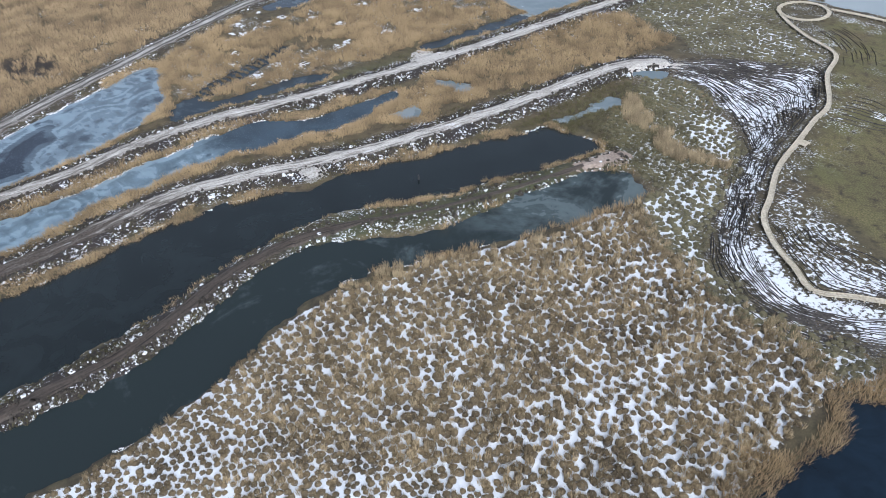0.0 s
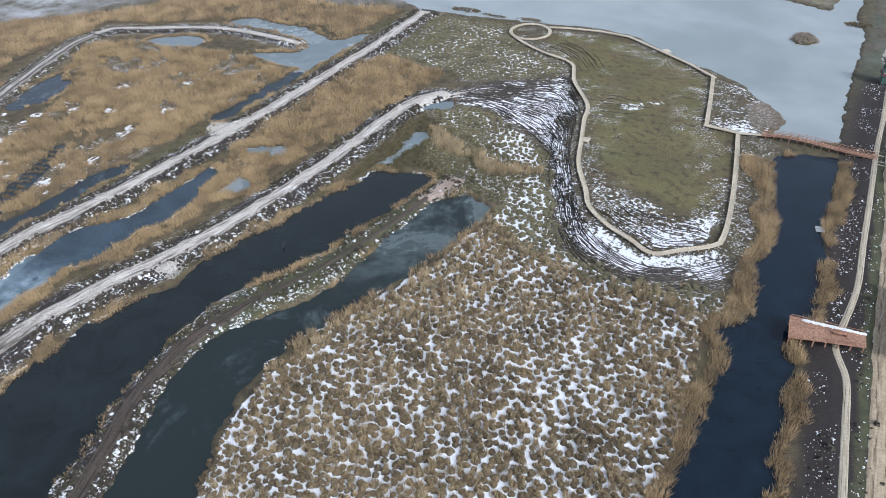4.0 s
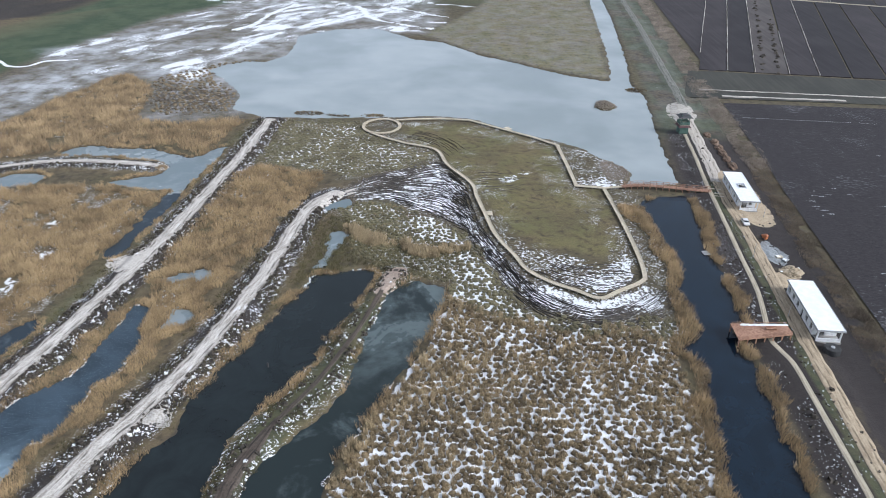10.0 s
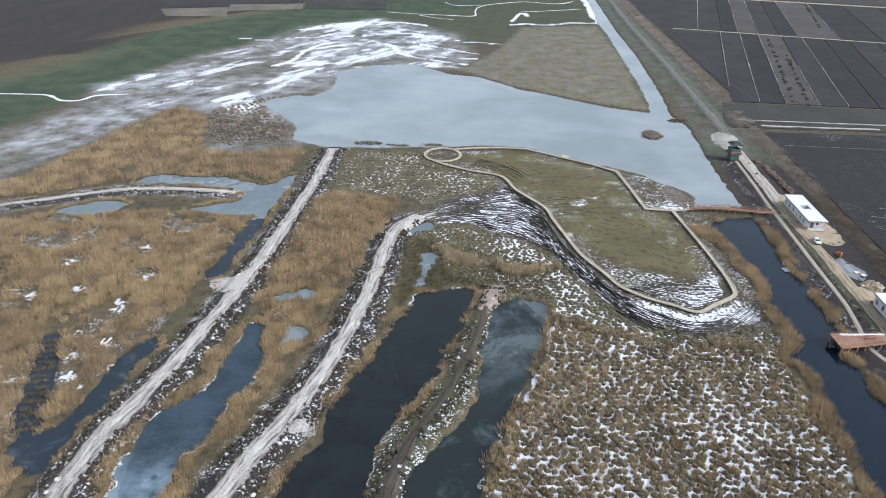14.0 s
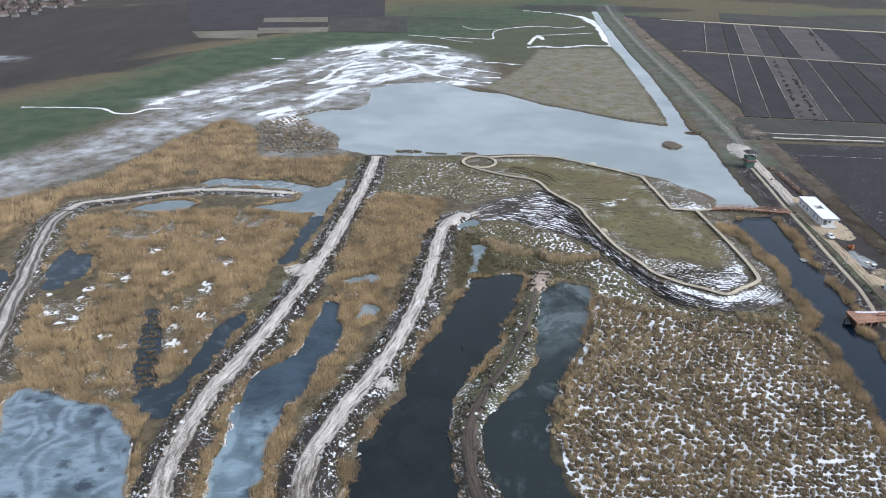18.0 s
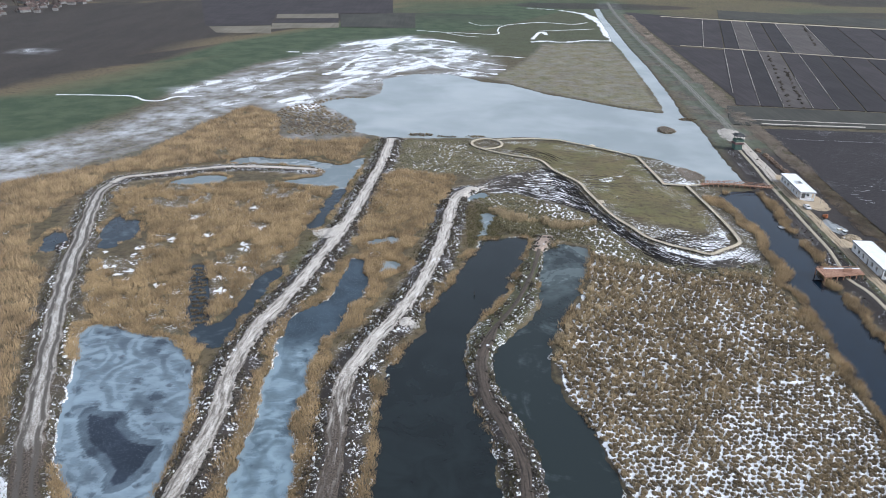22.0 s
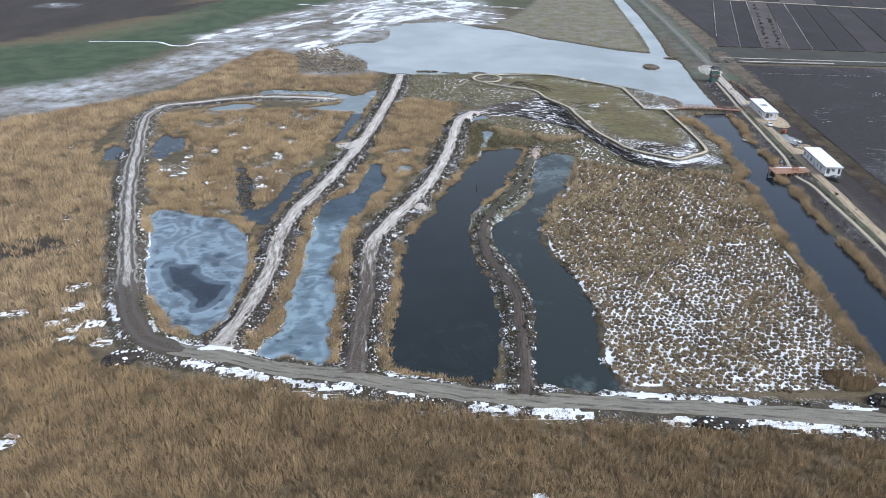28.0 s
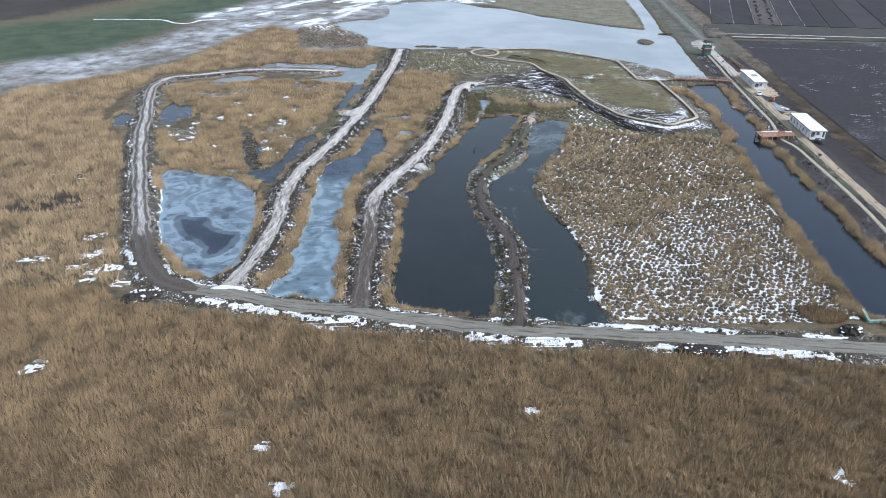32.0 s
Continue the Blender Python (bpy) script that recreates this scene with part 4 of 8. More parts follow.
# grassy verges, dark banks, snow left by the plough along the road
for k in ("track_a", "track_b", "berm", "main_road", "hook_road"):
    d = line_distance(LINES[k], fx, fy, 12)
    half = DIKES[k][0]
    verge = 1 - smooth(half + 4, half + 8, d)
    grass = np.maximum(grass * (1 - 0.5 * verge), (0.35 if k != 'berm' else 0.7) * verge)
    tan = np.maximum(tan, 0.3 * verge)
    b_ = 1 - smooth(half + 1.2, half + (3.6 if k in ('track_a', 'track_b') else 2.6), d + 1.6 * (patchy - 0.5))
    wet = vnoise(fx, fy, 13, 45)
    lying = {"track_a": 0.20, "track_b": 0.20, "berm": 0.22, "main_road": 0.28, "hook_road": 0.22}[k]
    snow = snow * (1 - b_) + b_ * (lying + 0.3 * (wet - 0.5))
    dark = np.maximum(dark * (1 - b_), (0.9 if k != "main_road" else 0.5) * b_)
    tan = tan * (1 - b_)
    speck = np.maximum(speck, (0.45 if k == "main_road" else 1.0) * (1 - smooth(half + 1.8, half + 4.2, d + 2 * (streaky - 0.5))) * smooth(half - 1.2, half - 0.2, d))
    if k == "berm":
        green = np.maximum(green, 0.5 * (1 - smooth(3, 6, d)) * smooth(135, 170, fy) * smooth(0.25, 0.5, streaky))
        dark *= 1 - 0.8 * (d < 5) * smooth(140, 170, fy)
    if k == "track_a":
        green = np.maximum(green, 0.7 * (1 - smooth(6, 11, d)) * smooth(180, 200, fy) * smooth(0.3, 0.6, streaky) * (b_ < 0.3))
d = line_distance(LINES["canal_path"], fx, fy, 12)
b_ = 1 - smooth(5.0, 8.0, d)
dark = np.maximum(dark, 0.95 * b_)
snow = np.where(b_ > 0, 0.10 * b_ + snow * (1 - b_), snow)
d = line_distance(LINES["sand_road"], fx, fy, 22)
bank = (1 - smooth(9, 16, d)) * (fx > 126)
green = np.maximum(green, 0.6 * bank * smooth(300, 345, fy) * smooth(0.3, 0.5, streaky))
frost = np.maximum(frost, 0.12 * bank * smooth(320, 360, fy))
dark = np.maximum(dark, 0.95 * bank * (1 - smooth(320, 345, fy)) * (d > 2))
tan, grass = tan * (1 - 0.8 * bank), grass * (1 - 0.6 * bank)
snow = np.maximum(snow, 0.30 * bank * smooth(300, 345, fy))
z_site = zone([(142, 330), (159, 330), (156, 290), (152.5, 250), (149.5, 190), (146, 130), (131, 130), (134, 200), (139, 262)], 3)
dark, grass, tan, snow, green = np.maximum(dark, 0.95 * z_site), grass * (1 - z_site), tan * (1 - z_site), snow * (1 - 0.8 * z_site), green * (1 - z_site)
west_ = line_distance(LINES["sand_road"] - np.array([2.7, 0.0]), fx, fy, 8)
edge_grass = (1 - smooth(0.3, 0.9, west_)) * (1 - smooth(285, 300, fy)) * (fy > 150)
green, dark, grass = np.maximum(green, 0.5 * edge_grass), dark * (1 - 0.9 * edge_grass), np.maximum(grass, 0.6 * edge_grass)
dark = np.maximum(dark, 0.8 * (1 - smooth(-0.32, -0.16, fz)))
snow = snow * smooth(-0.36, -0.2, fz)
for nm, v in dict(snow=snow, grass=grass, green=green, tan=tan, dark=dark, frost=frost, speck=speck).items():
    ground_mesh.attributes.new(nm, "FLOAT", "POINT").data.foreach_set("value", v.astype(np.float32))
ground = tagged(new("ground", ground_mesh), "flat winter marshland of brown grass, dark soil and patchy snow", "ground", kind="structure")

# ------------------------------------------------------------------ water
LABELS = {
    "frozen_pond": ("pond covered by pale blue ice with darker swirls", MAT_FROZEN), "ice_pond": ("long narrow pond with broken blue-grey ice", MAT_BROKEN_ICE),
    "dark_pond": ("long pond of dark open water between dikes", MAT_DARK_WATER), "green_pond": ("curved pond of dark greenish water beside the marsh", MAT_GREEN_WATER),
    "hook_pond": ("shallow pale grey-blue pool round the hooked track", MAT_PALE_WATER), "slit_pond": ("narrow pale grey pool beside the hooked track", MAT_PALE_WATER),
    "puddle_a": ("small pale pool between two dike tracks", MAT_PALE_WATER), "puddle_b": ("small pale pool among dry reeds", MAT_PALE_WATER),
    "puddle_c": ("small pale pool at the pond heads", MAT_PALE_WATER), "puddle_d": ("shallow pale pool beside the track end", MAT_PALE_WATER),
    "reed_ditch": ("short wet ditch full of dark sedge among reeds", MAT_BLUE_WATER),
    "canal": ("straight canal of dark blue water along the reeds", MAT_CANAL), "lake": ("wide still lake, pale grey with sky reflection partly painted in", MAT_LAKE),
}
for k, (shore, ragged) in SHORES.items():
    cell = 4.0 if k == "lake" else 0.5 if k in ("frozen_pond", "ice_pond") else 1.0
    lo, hi = shore.min(0) - 4, shore.max(0) + 4
    cx, cy = np.meshgrid(np.arange(lo[0], hi[0] + cell, cell), np.arange(lo[1], hi[1] + cell, cell))
    keep = signed(shore, cx.ravel(), cy.ravel(), 8.0).reshape(cx.shape) < 2.2 * (2 if k == "lake" else 1)
    n_ = np.arange(cx.size).reshape(cx.shape)
    q = np.stack([n_[:-1, :-1], n_[:-1, 1:], n_[1:, 1:], n_[1:, :-1]], -1)[keep[:-1, :-1] | keep[1:, 1:] | keep[:-1, 1:] | keep[1:, :-1]]
    used, q = np.unique(q, return_inverse=True)
    v = np.stack([cx.ravel()[used], cy.ravel()[used], np.full(len(used), WATER_Z + 0.005 * list(SHORES).index(k))], 1)
    label, m = LABELS.get(k, ("small pool of blue-grey water among reeds", MAT_BLUE_WATER))
    wm = mesh_from("water_" + k, v, q.reshape(-1, 4), m)
    open_ = np.zeros(len(v))
    if k == "frozen_pond":
        open_ = 1 - smooth(-0.35, 0.45, signed(spline(OPEN_PATCH, 1, True), v[:, 0], v[:, 1], 6, 0.35))
    elif k == "green_pond":
        open_ = smooth(176, 206, v[:, 1])
    elif k == "ice_pond":
        open_ = smooth(160, 176, v[:, 1] + 8 * vnoise(v[:, 0], v[:, 1], 5, 91))
    rim_ = 1 - smooth(0.3, 3.5, -signed(shore, v[:, 0], v[:, 1], 6.0, ragged) + 2 * (vnoise(v[:, 0], v[:, 1], 3, 92) - 0.5))
    if k == "frozen_pond":
        rim_ = np.maximum(rim_, 0.75 * (1 - smooth(0.4, 2.4, np.abs(signed(spline(OPEN_PATCH, 1, True), v[:, 0], v[:, 1], 6, 0.35) - 1.0))))
    wm.attributes.new("rim", "FLOAT", "POINT").data.foreach_set("value", rim_.astype(np.float32))
    wm.attributes.new("open", "FLOAT", "POINT").data.foreach_set("value", open_.astype(np.float32))
    tagged(new("water_" + k, wm), label, "water", kind="structure")


# ------------------------------------------------------------------ roads
def ribbon(name, line, half, mat, label, category="road", lift=0.06, ragged=0.35, mud=None, flare=0.0, taper=0.0):
    p = spline(line, 1.2)
    t = np.gradient(p, axis=0)
    t /= np.linalg.norm(t, axis=1)[:, None]
    side = np.stack([-t[:, 1], t[:, 0]], 1)
    cuts = np.linspace(-1, 1, 9)
    s = np.arange(len(p)) * 1.2
    edge_l = half * (1 + ragged * (vnoise(s, s * 0, 3.0, 51) - 0.5) + ragged * (vnoise(s, s * 0, 9.0, 52) - 0.5))
    edge_r = half * (1 + ragged * (vnoise(s, s * 0, 3.0, 53) - 0.5) + ragged * (vnoise(s, s * 0, 9.0, 54) - 0.5))
    swell = 1 + flare * (1 - smooth(0, 7, s)) - taper * smooth(s[-1] - 6, s[-1], s)
    edge_l, edge_r = edge_l * swell, edge_r * swell
    pts = np.stack([p + side * (np.where(c > 0, edge_l, edge_r) * c)[:, None] for c in cuts], 1).reshape(-1, 2)
    u = np.tile(cuts, len(p))
    z = land(pts[:, 0], pts[:, 1]) + lift * (1 - np.abs(u) ** 4) - 0.10 * (np.abs(u) > 0.99)
    n_ = np.arange(len(pts)).reshape(len(p), -1)
    q = np.stack([n_[:-1, :-1], n_[:-1, 1:], n_[1:, 1:], n_[1:, :-1]], -1).reshape(-1, 4)[:, ::-1]
    me = mesh_from(name, np.column_stack([pts, z]), q, mat, flat=False)
    me.attributes.new("across", "FLOAT", "POINT").data.foreach_set("value", u.astype(np.float32))
    me.attributes.new("along", "FLOAT", "POINT").data.foreach_set("value", np.repeat(s, len(cuts)).astype(np.float32))
    mud = np.zeros(len(pts)) if mud is None else mud(pts[:, 0], pts[:, 1])
    me.attributes.new("mud", "FLOAT", "POINT").data.foreach_set("value", mud.astype(np.float32))
    return tagged(new(name, me), label, category, kind="structure")


ribbon("road_west", [p for p in MAIN_ROAD if p[0] < -59], 3.1, MAT_WEST_ROAD, "rutted pale grey dirt road beside the reeds", lift=0.14, mud=lambda x, y: 0.42 - 0.35 * smooth(150, 230, y) + 0.7 * (1 - smooth(112, 130, y)), taper=0.6)
ribbon("road_main", MAIN_ROAD[7:], 2.6, MAT_GREY_ROAD, "grey gravel farm road edged with snow", lift=0.10, flare=-0.6)
ribbon("road_hook", HOOK_ROAD, 1.9, MAT_PALE_TRACK, "pale dirt track ending among pools", lift=0.09, mud=lambda x, y: 0.15 + 0 * x)
ribbon("track_west", TRACK_A, 2.7, MAT_PALE_TRACK, "pale clay track on a dike with ruts", lift=0.12, mud=lambda x, y: 0.42 * (1 - smooth(150, 215, y)) + 0.12, flare=0.9)
ribbon("track_mid", TRACK_B, 2.6, MAT_PALE_TRACK, "pale clay track on a dike between ponds", lift=0.12, mud=lambda x, y: 0.85 * (1 - smooth(115, 180, y)) + 0.12, flare=0.9)
ribbon("berm_path", BERM[7:], 0.7, MAT_MUD_TRACK, "thin muddy path along the grassy berm", "path", lift=0.12)
ribbon("track_berm", BERM[:8], 1.5, MAT_MUD_TRACK, "dark muddy track on a narrow berm", lift=0.12, flare=1.0, taper=0.5)
ribbon("levee_track", SAND_ROAD[:8], 2.0, MAT_LEVEE, "faint grey-green track along the levee crown", lift=0.16, ragged=0.3)
ribbon("road_sand_1", SAND_ROAD[7:11], 2.5, MAT_PALE_SAND, "wide pale sandy road below the watch tower", lift=0.18, ragged=0.25)
ribbon("road_sand_2", SAND_ROAD[10:], 1.9, MAT_SAND_ROAD, "sandy building-site road beside the canal", lift=0.16, ragged=0.25)
ribbon("ditch_snow", CREEK_FIELD, 1.0, MAT_SNOW, "ditch filled with snow across the green field", "ditch", lift=0.1, ragged=1.0)
ribbon("creek_snow", CREEK_LONG, 0.62, MAT_SNOW, "winding creek filled with snow across the meadow", "creek", lift=0.2, ragged=1.2)
ribbon("creek_snow", CREEK_FORK, 0.5, MAT_SNOW, "short snow-filled side creek in the meadow", "creek", lift=0.2, ragged=1.2, taper=0.6)
for creek in THIN_CREEKS:
    ribbon("creek_snow", creek, 0.42, MAT_SNOW, "thin line of snow in a meadow creek", "creek", lift=0.2, ragged=1.3, taper=0.7)
ribbon("footpath_canal", CANAL_PATH, 0.75, MAT_PATH, "pale footpath running along the canal", "path", lift=0.12, ragged=0.1)


# ------------------------------------------------------------------ reeds and tussocks
def scatter(polys, spacing, rng, jitter=0.5):
    """Jittered places inside outlines."""
    lo, hi = np.min([np.min(p, 0) for p in polys], 0), np.max([np.max(p, 0) for p in polys], 0)
    x, y = np.meshgrid(np.arange(lo[0], hi[0], spacing), np.arange(lo[1], hi[1], spacing))
    if jitter < 0.5:
        x[1::2] += spacing / 2
    x, y = x.ravel() + rng.uniform(-jitter, jitter, x.size) * spacing, y.ravel() + rng.uniform(-jitter, jitter, y.size) * spacing
    ok = np.zeros(x.size, bool)
    for p in polys:
        ok |= inside(p, x + 3 * (vnoise(x, y, 5, 61) - 0.5), y + 3 * (vnoise(x, y, 5, 62) - 0.5))
    x, y = x[ok], y[ok]
    z = land(x, y)
    for k in ("main_road", "hook_road", "track_a", "track_b", "berm"):
        z = np.where(line_distance(LINES[k], x, y, 8) < DIKES[k][0] + 0.5, -9, z)
    ok = (z > -0.42) & ~inside(DARK_STRIP, x, y) & (~inside(BURNT, x, y) | (vnoise(x, y, 1.2, 63) > 0.56))
    for k in ("hook_pond", "slit_pond", "small_pond", "west_pond", "channel", "neck_pond"):
        for dy in (1.5, 3.0):
            ok &= ~inside(SHORES[k][0], x, y + dy)
    for px, py, a, b, tn in SNOW_PATCHES:
        c, s_ = math.cos(radians(tn)), math.sin(radians(tn))
        u, w = (x - px) * c + (y - py) * s_, (y - py) * c - (x - px) * s_
        ok &= (u / (a + 0.3)) ** 2 + (w / (b + 0.3)) ** 2 > 1
        ok &= ~((abs(u) < a) & (w < 0) & (w > -b - 1.2))
    return x[ok], y[ok], z[ok]


def blades(x, y, z, height, spread, count, width, rng, tone, droop=(0.05, 0.32), mixed=0.25, dome=0.0):
    """Stalks: tapered, leaning leaves round each place. Returns verts, triangles, tones."""
    n = len(x) * count
    rep = lambda v: np.repeat(v, count)
    a = rng.uniform(0, 2 * np.pi, n)
    r = rep(spread) * np.sqrt(rng.uniform(0, 1, n))
    bx, by = rep(x) + r * np.cos(a), rep(y) + r * np.sin(a)
    h = rep(height) * rng.uniform(0.65, 1.15, n) * (1 - dome * (r / rep(spread)) ** 2)
    lean = h * rng.uniform(*droop, n)
    la = a + rng.uniform(-0.9, 0.9, n)
    tx, ty = bx + lean * np.cos(la), by + lean * np.sin(la)
    f = rng.uniform(0, np.pi, n)
    w = rep(width) * rng.uniform(0.6, 1.3, n)
    dx, dy = w * np.cos(f), w * np.sin(f)
    zb = rep(z) - 0.1
    v = np.stack([np.stack([bx - dx, by - dy, zb], 1), np.stack([bx + dx, by + dy, zb], 1), np.stack([tx, ty, zb + h], 1)], 1).reshape(-1, 3)
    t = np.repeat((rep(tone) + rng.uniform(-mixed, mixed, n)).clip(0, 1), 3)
    # shade between stalks is painted in: each foot keeps 0.4 of its tone
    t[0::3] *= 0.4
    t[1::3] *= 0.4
    return v, np.arange(n * 3).reshape(-1, 3), t


def reed_bed(name, polys, spacing, height, mat, label, seed, count=60, width=0.06, gaps=0.24, clump=5.0, broad=16):
    """A reed bed of rounded tufts that gather in larger clumps with hollows between them."""
    rng = np.random.default_rng(seed)
    x, y, z = scatter([np.array(p) for p in polys], spacing, rng)
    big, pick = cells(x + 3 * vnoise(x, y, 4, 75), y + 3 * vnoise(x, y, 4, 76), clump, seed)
    g = 0.6 * vnoise(x, y, 9, 71 + seed) + 0.4 * vnoise(x, y, 2.5, 72 + seed)
    ok = (g > gaps) & (big + 0.35 * rng.uniform(0, 1, len(x)) > 0.16)
    ok &= ~(inside(THIN_REEDS, x, y) & (vnoise(x, y, 3.0, 78) < 0.55))
    for hx, hy, hr in REED_HOLLOWS:
        ok &= np.hypot(x - hx, (y - hy) / 1.6) > hr * (0.7 + 0.6 * vnoise(x, y, 2.0, 79))
    x, y, z, big, pick = (w[ok] for w in (x, y, z, big, pick))
    own = rng.uniform(0, 1, len(x))
    h = height * (0.34 + 0.22 * vnoise(x, y, 15, 73 + seed) + 0.30 * big * (0.5 + 0.7 * pick) + 0.34 * own)
    # big also paints shading: clump tops lighter, the hollows between them darker
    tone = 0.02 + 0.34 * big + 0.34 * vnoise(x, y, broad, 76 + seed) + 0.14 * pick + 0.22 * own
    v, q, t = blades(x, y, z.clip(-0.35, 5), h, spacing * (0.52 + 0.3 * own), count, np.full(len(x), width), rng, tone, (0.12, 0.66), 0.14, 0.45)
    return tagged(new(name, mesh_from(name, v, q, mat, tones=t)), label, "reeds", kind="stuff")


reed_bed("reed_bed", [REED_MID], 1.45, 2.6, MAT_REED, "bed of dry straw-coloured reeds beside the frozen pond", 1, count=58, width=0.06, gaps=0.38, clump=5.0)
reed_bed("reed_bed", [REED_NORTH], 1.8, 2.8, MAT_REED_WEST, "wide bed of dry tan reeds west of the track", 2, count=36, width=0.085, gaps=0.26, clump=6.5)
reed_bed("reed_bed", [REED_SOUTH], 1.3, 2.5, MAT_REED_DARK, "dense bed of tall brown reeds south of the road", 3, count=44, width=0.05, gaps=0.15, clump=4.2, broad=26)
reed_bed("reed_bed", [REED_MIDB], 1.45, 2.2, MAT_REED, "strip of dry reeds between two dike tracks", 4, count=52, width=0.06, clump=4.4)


def tussocks(name, poly, spacing, size, label, seed, south=-1e4, north=1e4, mat=None, low=1.0, count=46):
    """Rounded sedge mounds with fountains of leaves."""
    rng = np.random.default_rng(seed)
    x, y, z = scatter([np.array(poly)], spacing, rng, 0.30)
    ok = (y + 14 * (vnoise(x, y, 12, 83) - 0.5) > south) & (y + 14 * (vnoise(x, y, 12, 83) - 0.5) < north)
    x, y, z = x[ok], y[ok], z[ok]
    n = len(x)
    r = size * rng.uniform(0.72, 1.12, n) * (0.86 + 0.26 * vnoise(x, y, 11, 84))
    h = low * r * rng.uniform(0.55, 0.95, n)
    tone = (0.30 + 0.35 * rng.uniform(0, 1, n) + 0.35 * vnoise(x, y, 8, 81 + seed)).clip(0, 1)
    k = 7
    ang = np.arange(k) * 2 * np.pi / k + rng.uniform(0, 6, (n, 1))
    rings, shade = [], []
    # the last number paints shade into the tone: dark feet, lighter crowns
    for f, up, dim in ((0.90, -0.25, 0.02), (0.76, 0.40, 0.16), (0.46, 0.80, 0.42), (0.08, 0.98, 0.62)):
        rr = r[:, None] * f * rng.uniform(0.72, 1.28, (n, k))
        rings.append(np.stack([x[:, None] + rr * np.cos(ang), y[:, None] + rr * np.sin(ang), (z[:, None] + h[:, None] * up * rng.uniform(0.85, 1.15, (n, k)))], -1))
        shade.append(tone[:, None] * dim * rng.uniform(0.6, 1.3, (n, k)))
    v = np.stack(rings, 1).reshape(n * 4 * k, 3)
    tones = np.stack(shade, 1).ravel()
    base = np.arange(k)
    q = np.concatenate([np.stack([base + o_, (base + 1) % k + o_, (base + 1) % k + o_ + k, base + o_ + k], 1) for o_ in (0, k, 2 * k)])
    quads_ = (q[None] + (np.arange(n) * 4 * k)[:, None, None]).reshape(-1, 4)
    quads_ = np.concatenate([quads_[:, [0, 1, 2]], quads_[:, [0, 2, 3]]])
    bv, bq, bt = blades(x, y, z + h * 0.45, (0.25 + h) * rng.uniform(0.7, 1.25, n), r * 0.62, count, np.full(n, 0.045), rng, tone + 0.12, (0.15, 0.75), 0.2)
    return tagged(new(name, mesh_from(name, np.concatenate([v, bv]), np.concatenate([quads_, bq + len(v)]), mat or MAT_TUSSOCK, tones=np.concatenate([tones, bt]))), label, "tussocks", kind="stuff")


def oval(x, y, a, b, turn=0.0, n=14):
    t, c, s_ = np.linspace(0, 2 * np.pi, n, endpoint=False), math.cos(radians(turn)), math.sin(radians(turn))
    return [(x + a * math.cos(u) * c - b * math.sin(u) * s_, y + a * math.cos(u) * s_ + b * math.sin(u) * c) for u in t]


MAT_PALE = toned_material("pale_brush", (0.17, 0.14, 0.11), (0.52, 0.44, 0.36), soft=0.5)
MAT_OLIVE = toned_material("olive_sedge", (0.050, 0.048, 0.022), (0.21, 0.185, 0.082))
MAT_HEATH = toned_material("olive_heath_tussock", (0.055, 0.048, 0.028), (0.30, 0.265, 0.145), snowy=0.2)
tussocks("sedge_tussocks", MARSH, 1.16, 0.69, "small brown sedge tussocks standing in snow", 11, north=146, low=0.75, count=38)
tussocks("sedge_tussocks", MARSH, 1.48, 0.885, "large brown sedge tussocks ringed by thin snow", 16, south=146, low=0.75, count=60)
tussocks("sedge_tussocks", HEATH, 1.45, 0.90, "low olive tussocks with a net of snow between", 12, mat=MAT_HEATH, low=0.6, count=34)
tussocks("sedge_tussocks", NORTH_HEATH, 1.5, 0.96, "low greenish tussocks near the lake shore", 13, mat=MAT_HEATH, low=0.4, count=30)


def clumps(name, polys, spacing, height, mat, label, seed, keep, count=30, spread=0.5, width=0.045, droop=(0.05, 0.32)):
    """Single tall tufts standing apart; keep: share of places taken, by patches."""
    rng = np.random.default_rng(seed)
    x, y, z = scatter([np.array(p) for p in polys], spacing, rng)
    g = 0.65 * vnoise(x, y, 10, 101 + seed) + 0.35 * rng.uniform(0, 1, len(x))
    ok = g > 1 - keep
    x, y, z = x[ok], y[ok], z[ok]
    h = height * rng.uniform(0.5, 1.15, len(x))
    tone = rng.uniform(0.3, 0.95, len(x))
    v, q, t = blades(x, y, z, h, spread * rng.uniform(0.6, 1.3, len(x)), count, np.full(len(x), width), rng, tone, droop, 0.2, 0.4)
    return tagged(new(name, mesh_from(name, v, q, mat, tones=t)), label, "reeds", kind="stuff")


tussocks("sedge_tussocks", [(-90, 401), (-76, 414), (-68, 425), (-56, 432), (-47, 432), (-56, 424), (-66, 414), (-67, 404), (-60, 392), (-46, 374), (-44, 352), (-57, 350), (-74, 349), (-88, 374)], 2.6, 1.1, "dark sedge hummocks on the lake's west shore", 17, low=0.6, count=20)
# dark sedge standing in rows across the wet ditch
rng = np.random.default_rng(15)
sx, sy = [], []
for step in range(15):
    u = (step + 0.5) / 15
    cx, cy = -75.6 + 11.6 * u ** 0.9, 205.6 - 34 * u
    for off in np.arange(-1.7, 1.8, 0.38):
        if rng.random() < 0.80:
            sx.append(cx + off + rng.normal(0, 0.12))
            sy.append(cy + 0.25 * off + rng.normal(0, 0.28))
sx, sy = np.array(sx), np.array(sy)
v, q, t = blades(sx, sy, np.full(len(sx), WATER_Z), rng.uniform(0.45, 1.0, len(sx)), np.full(len(sx), 0.42), 26, np.full(len(sx), 0.07), rng, rng.uniform(0.15, 0.75, len(sx)))
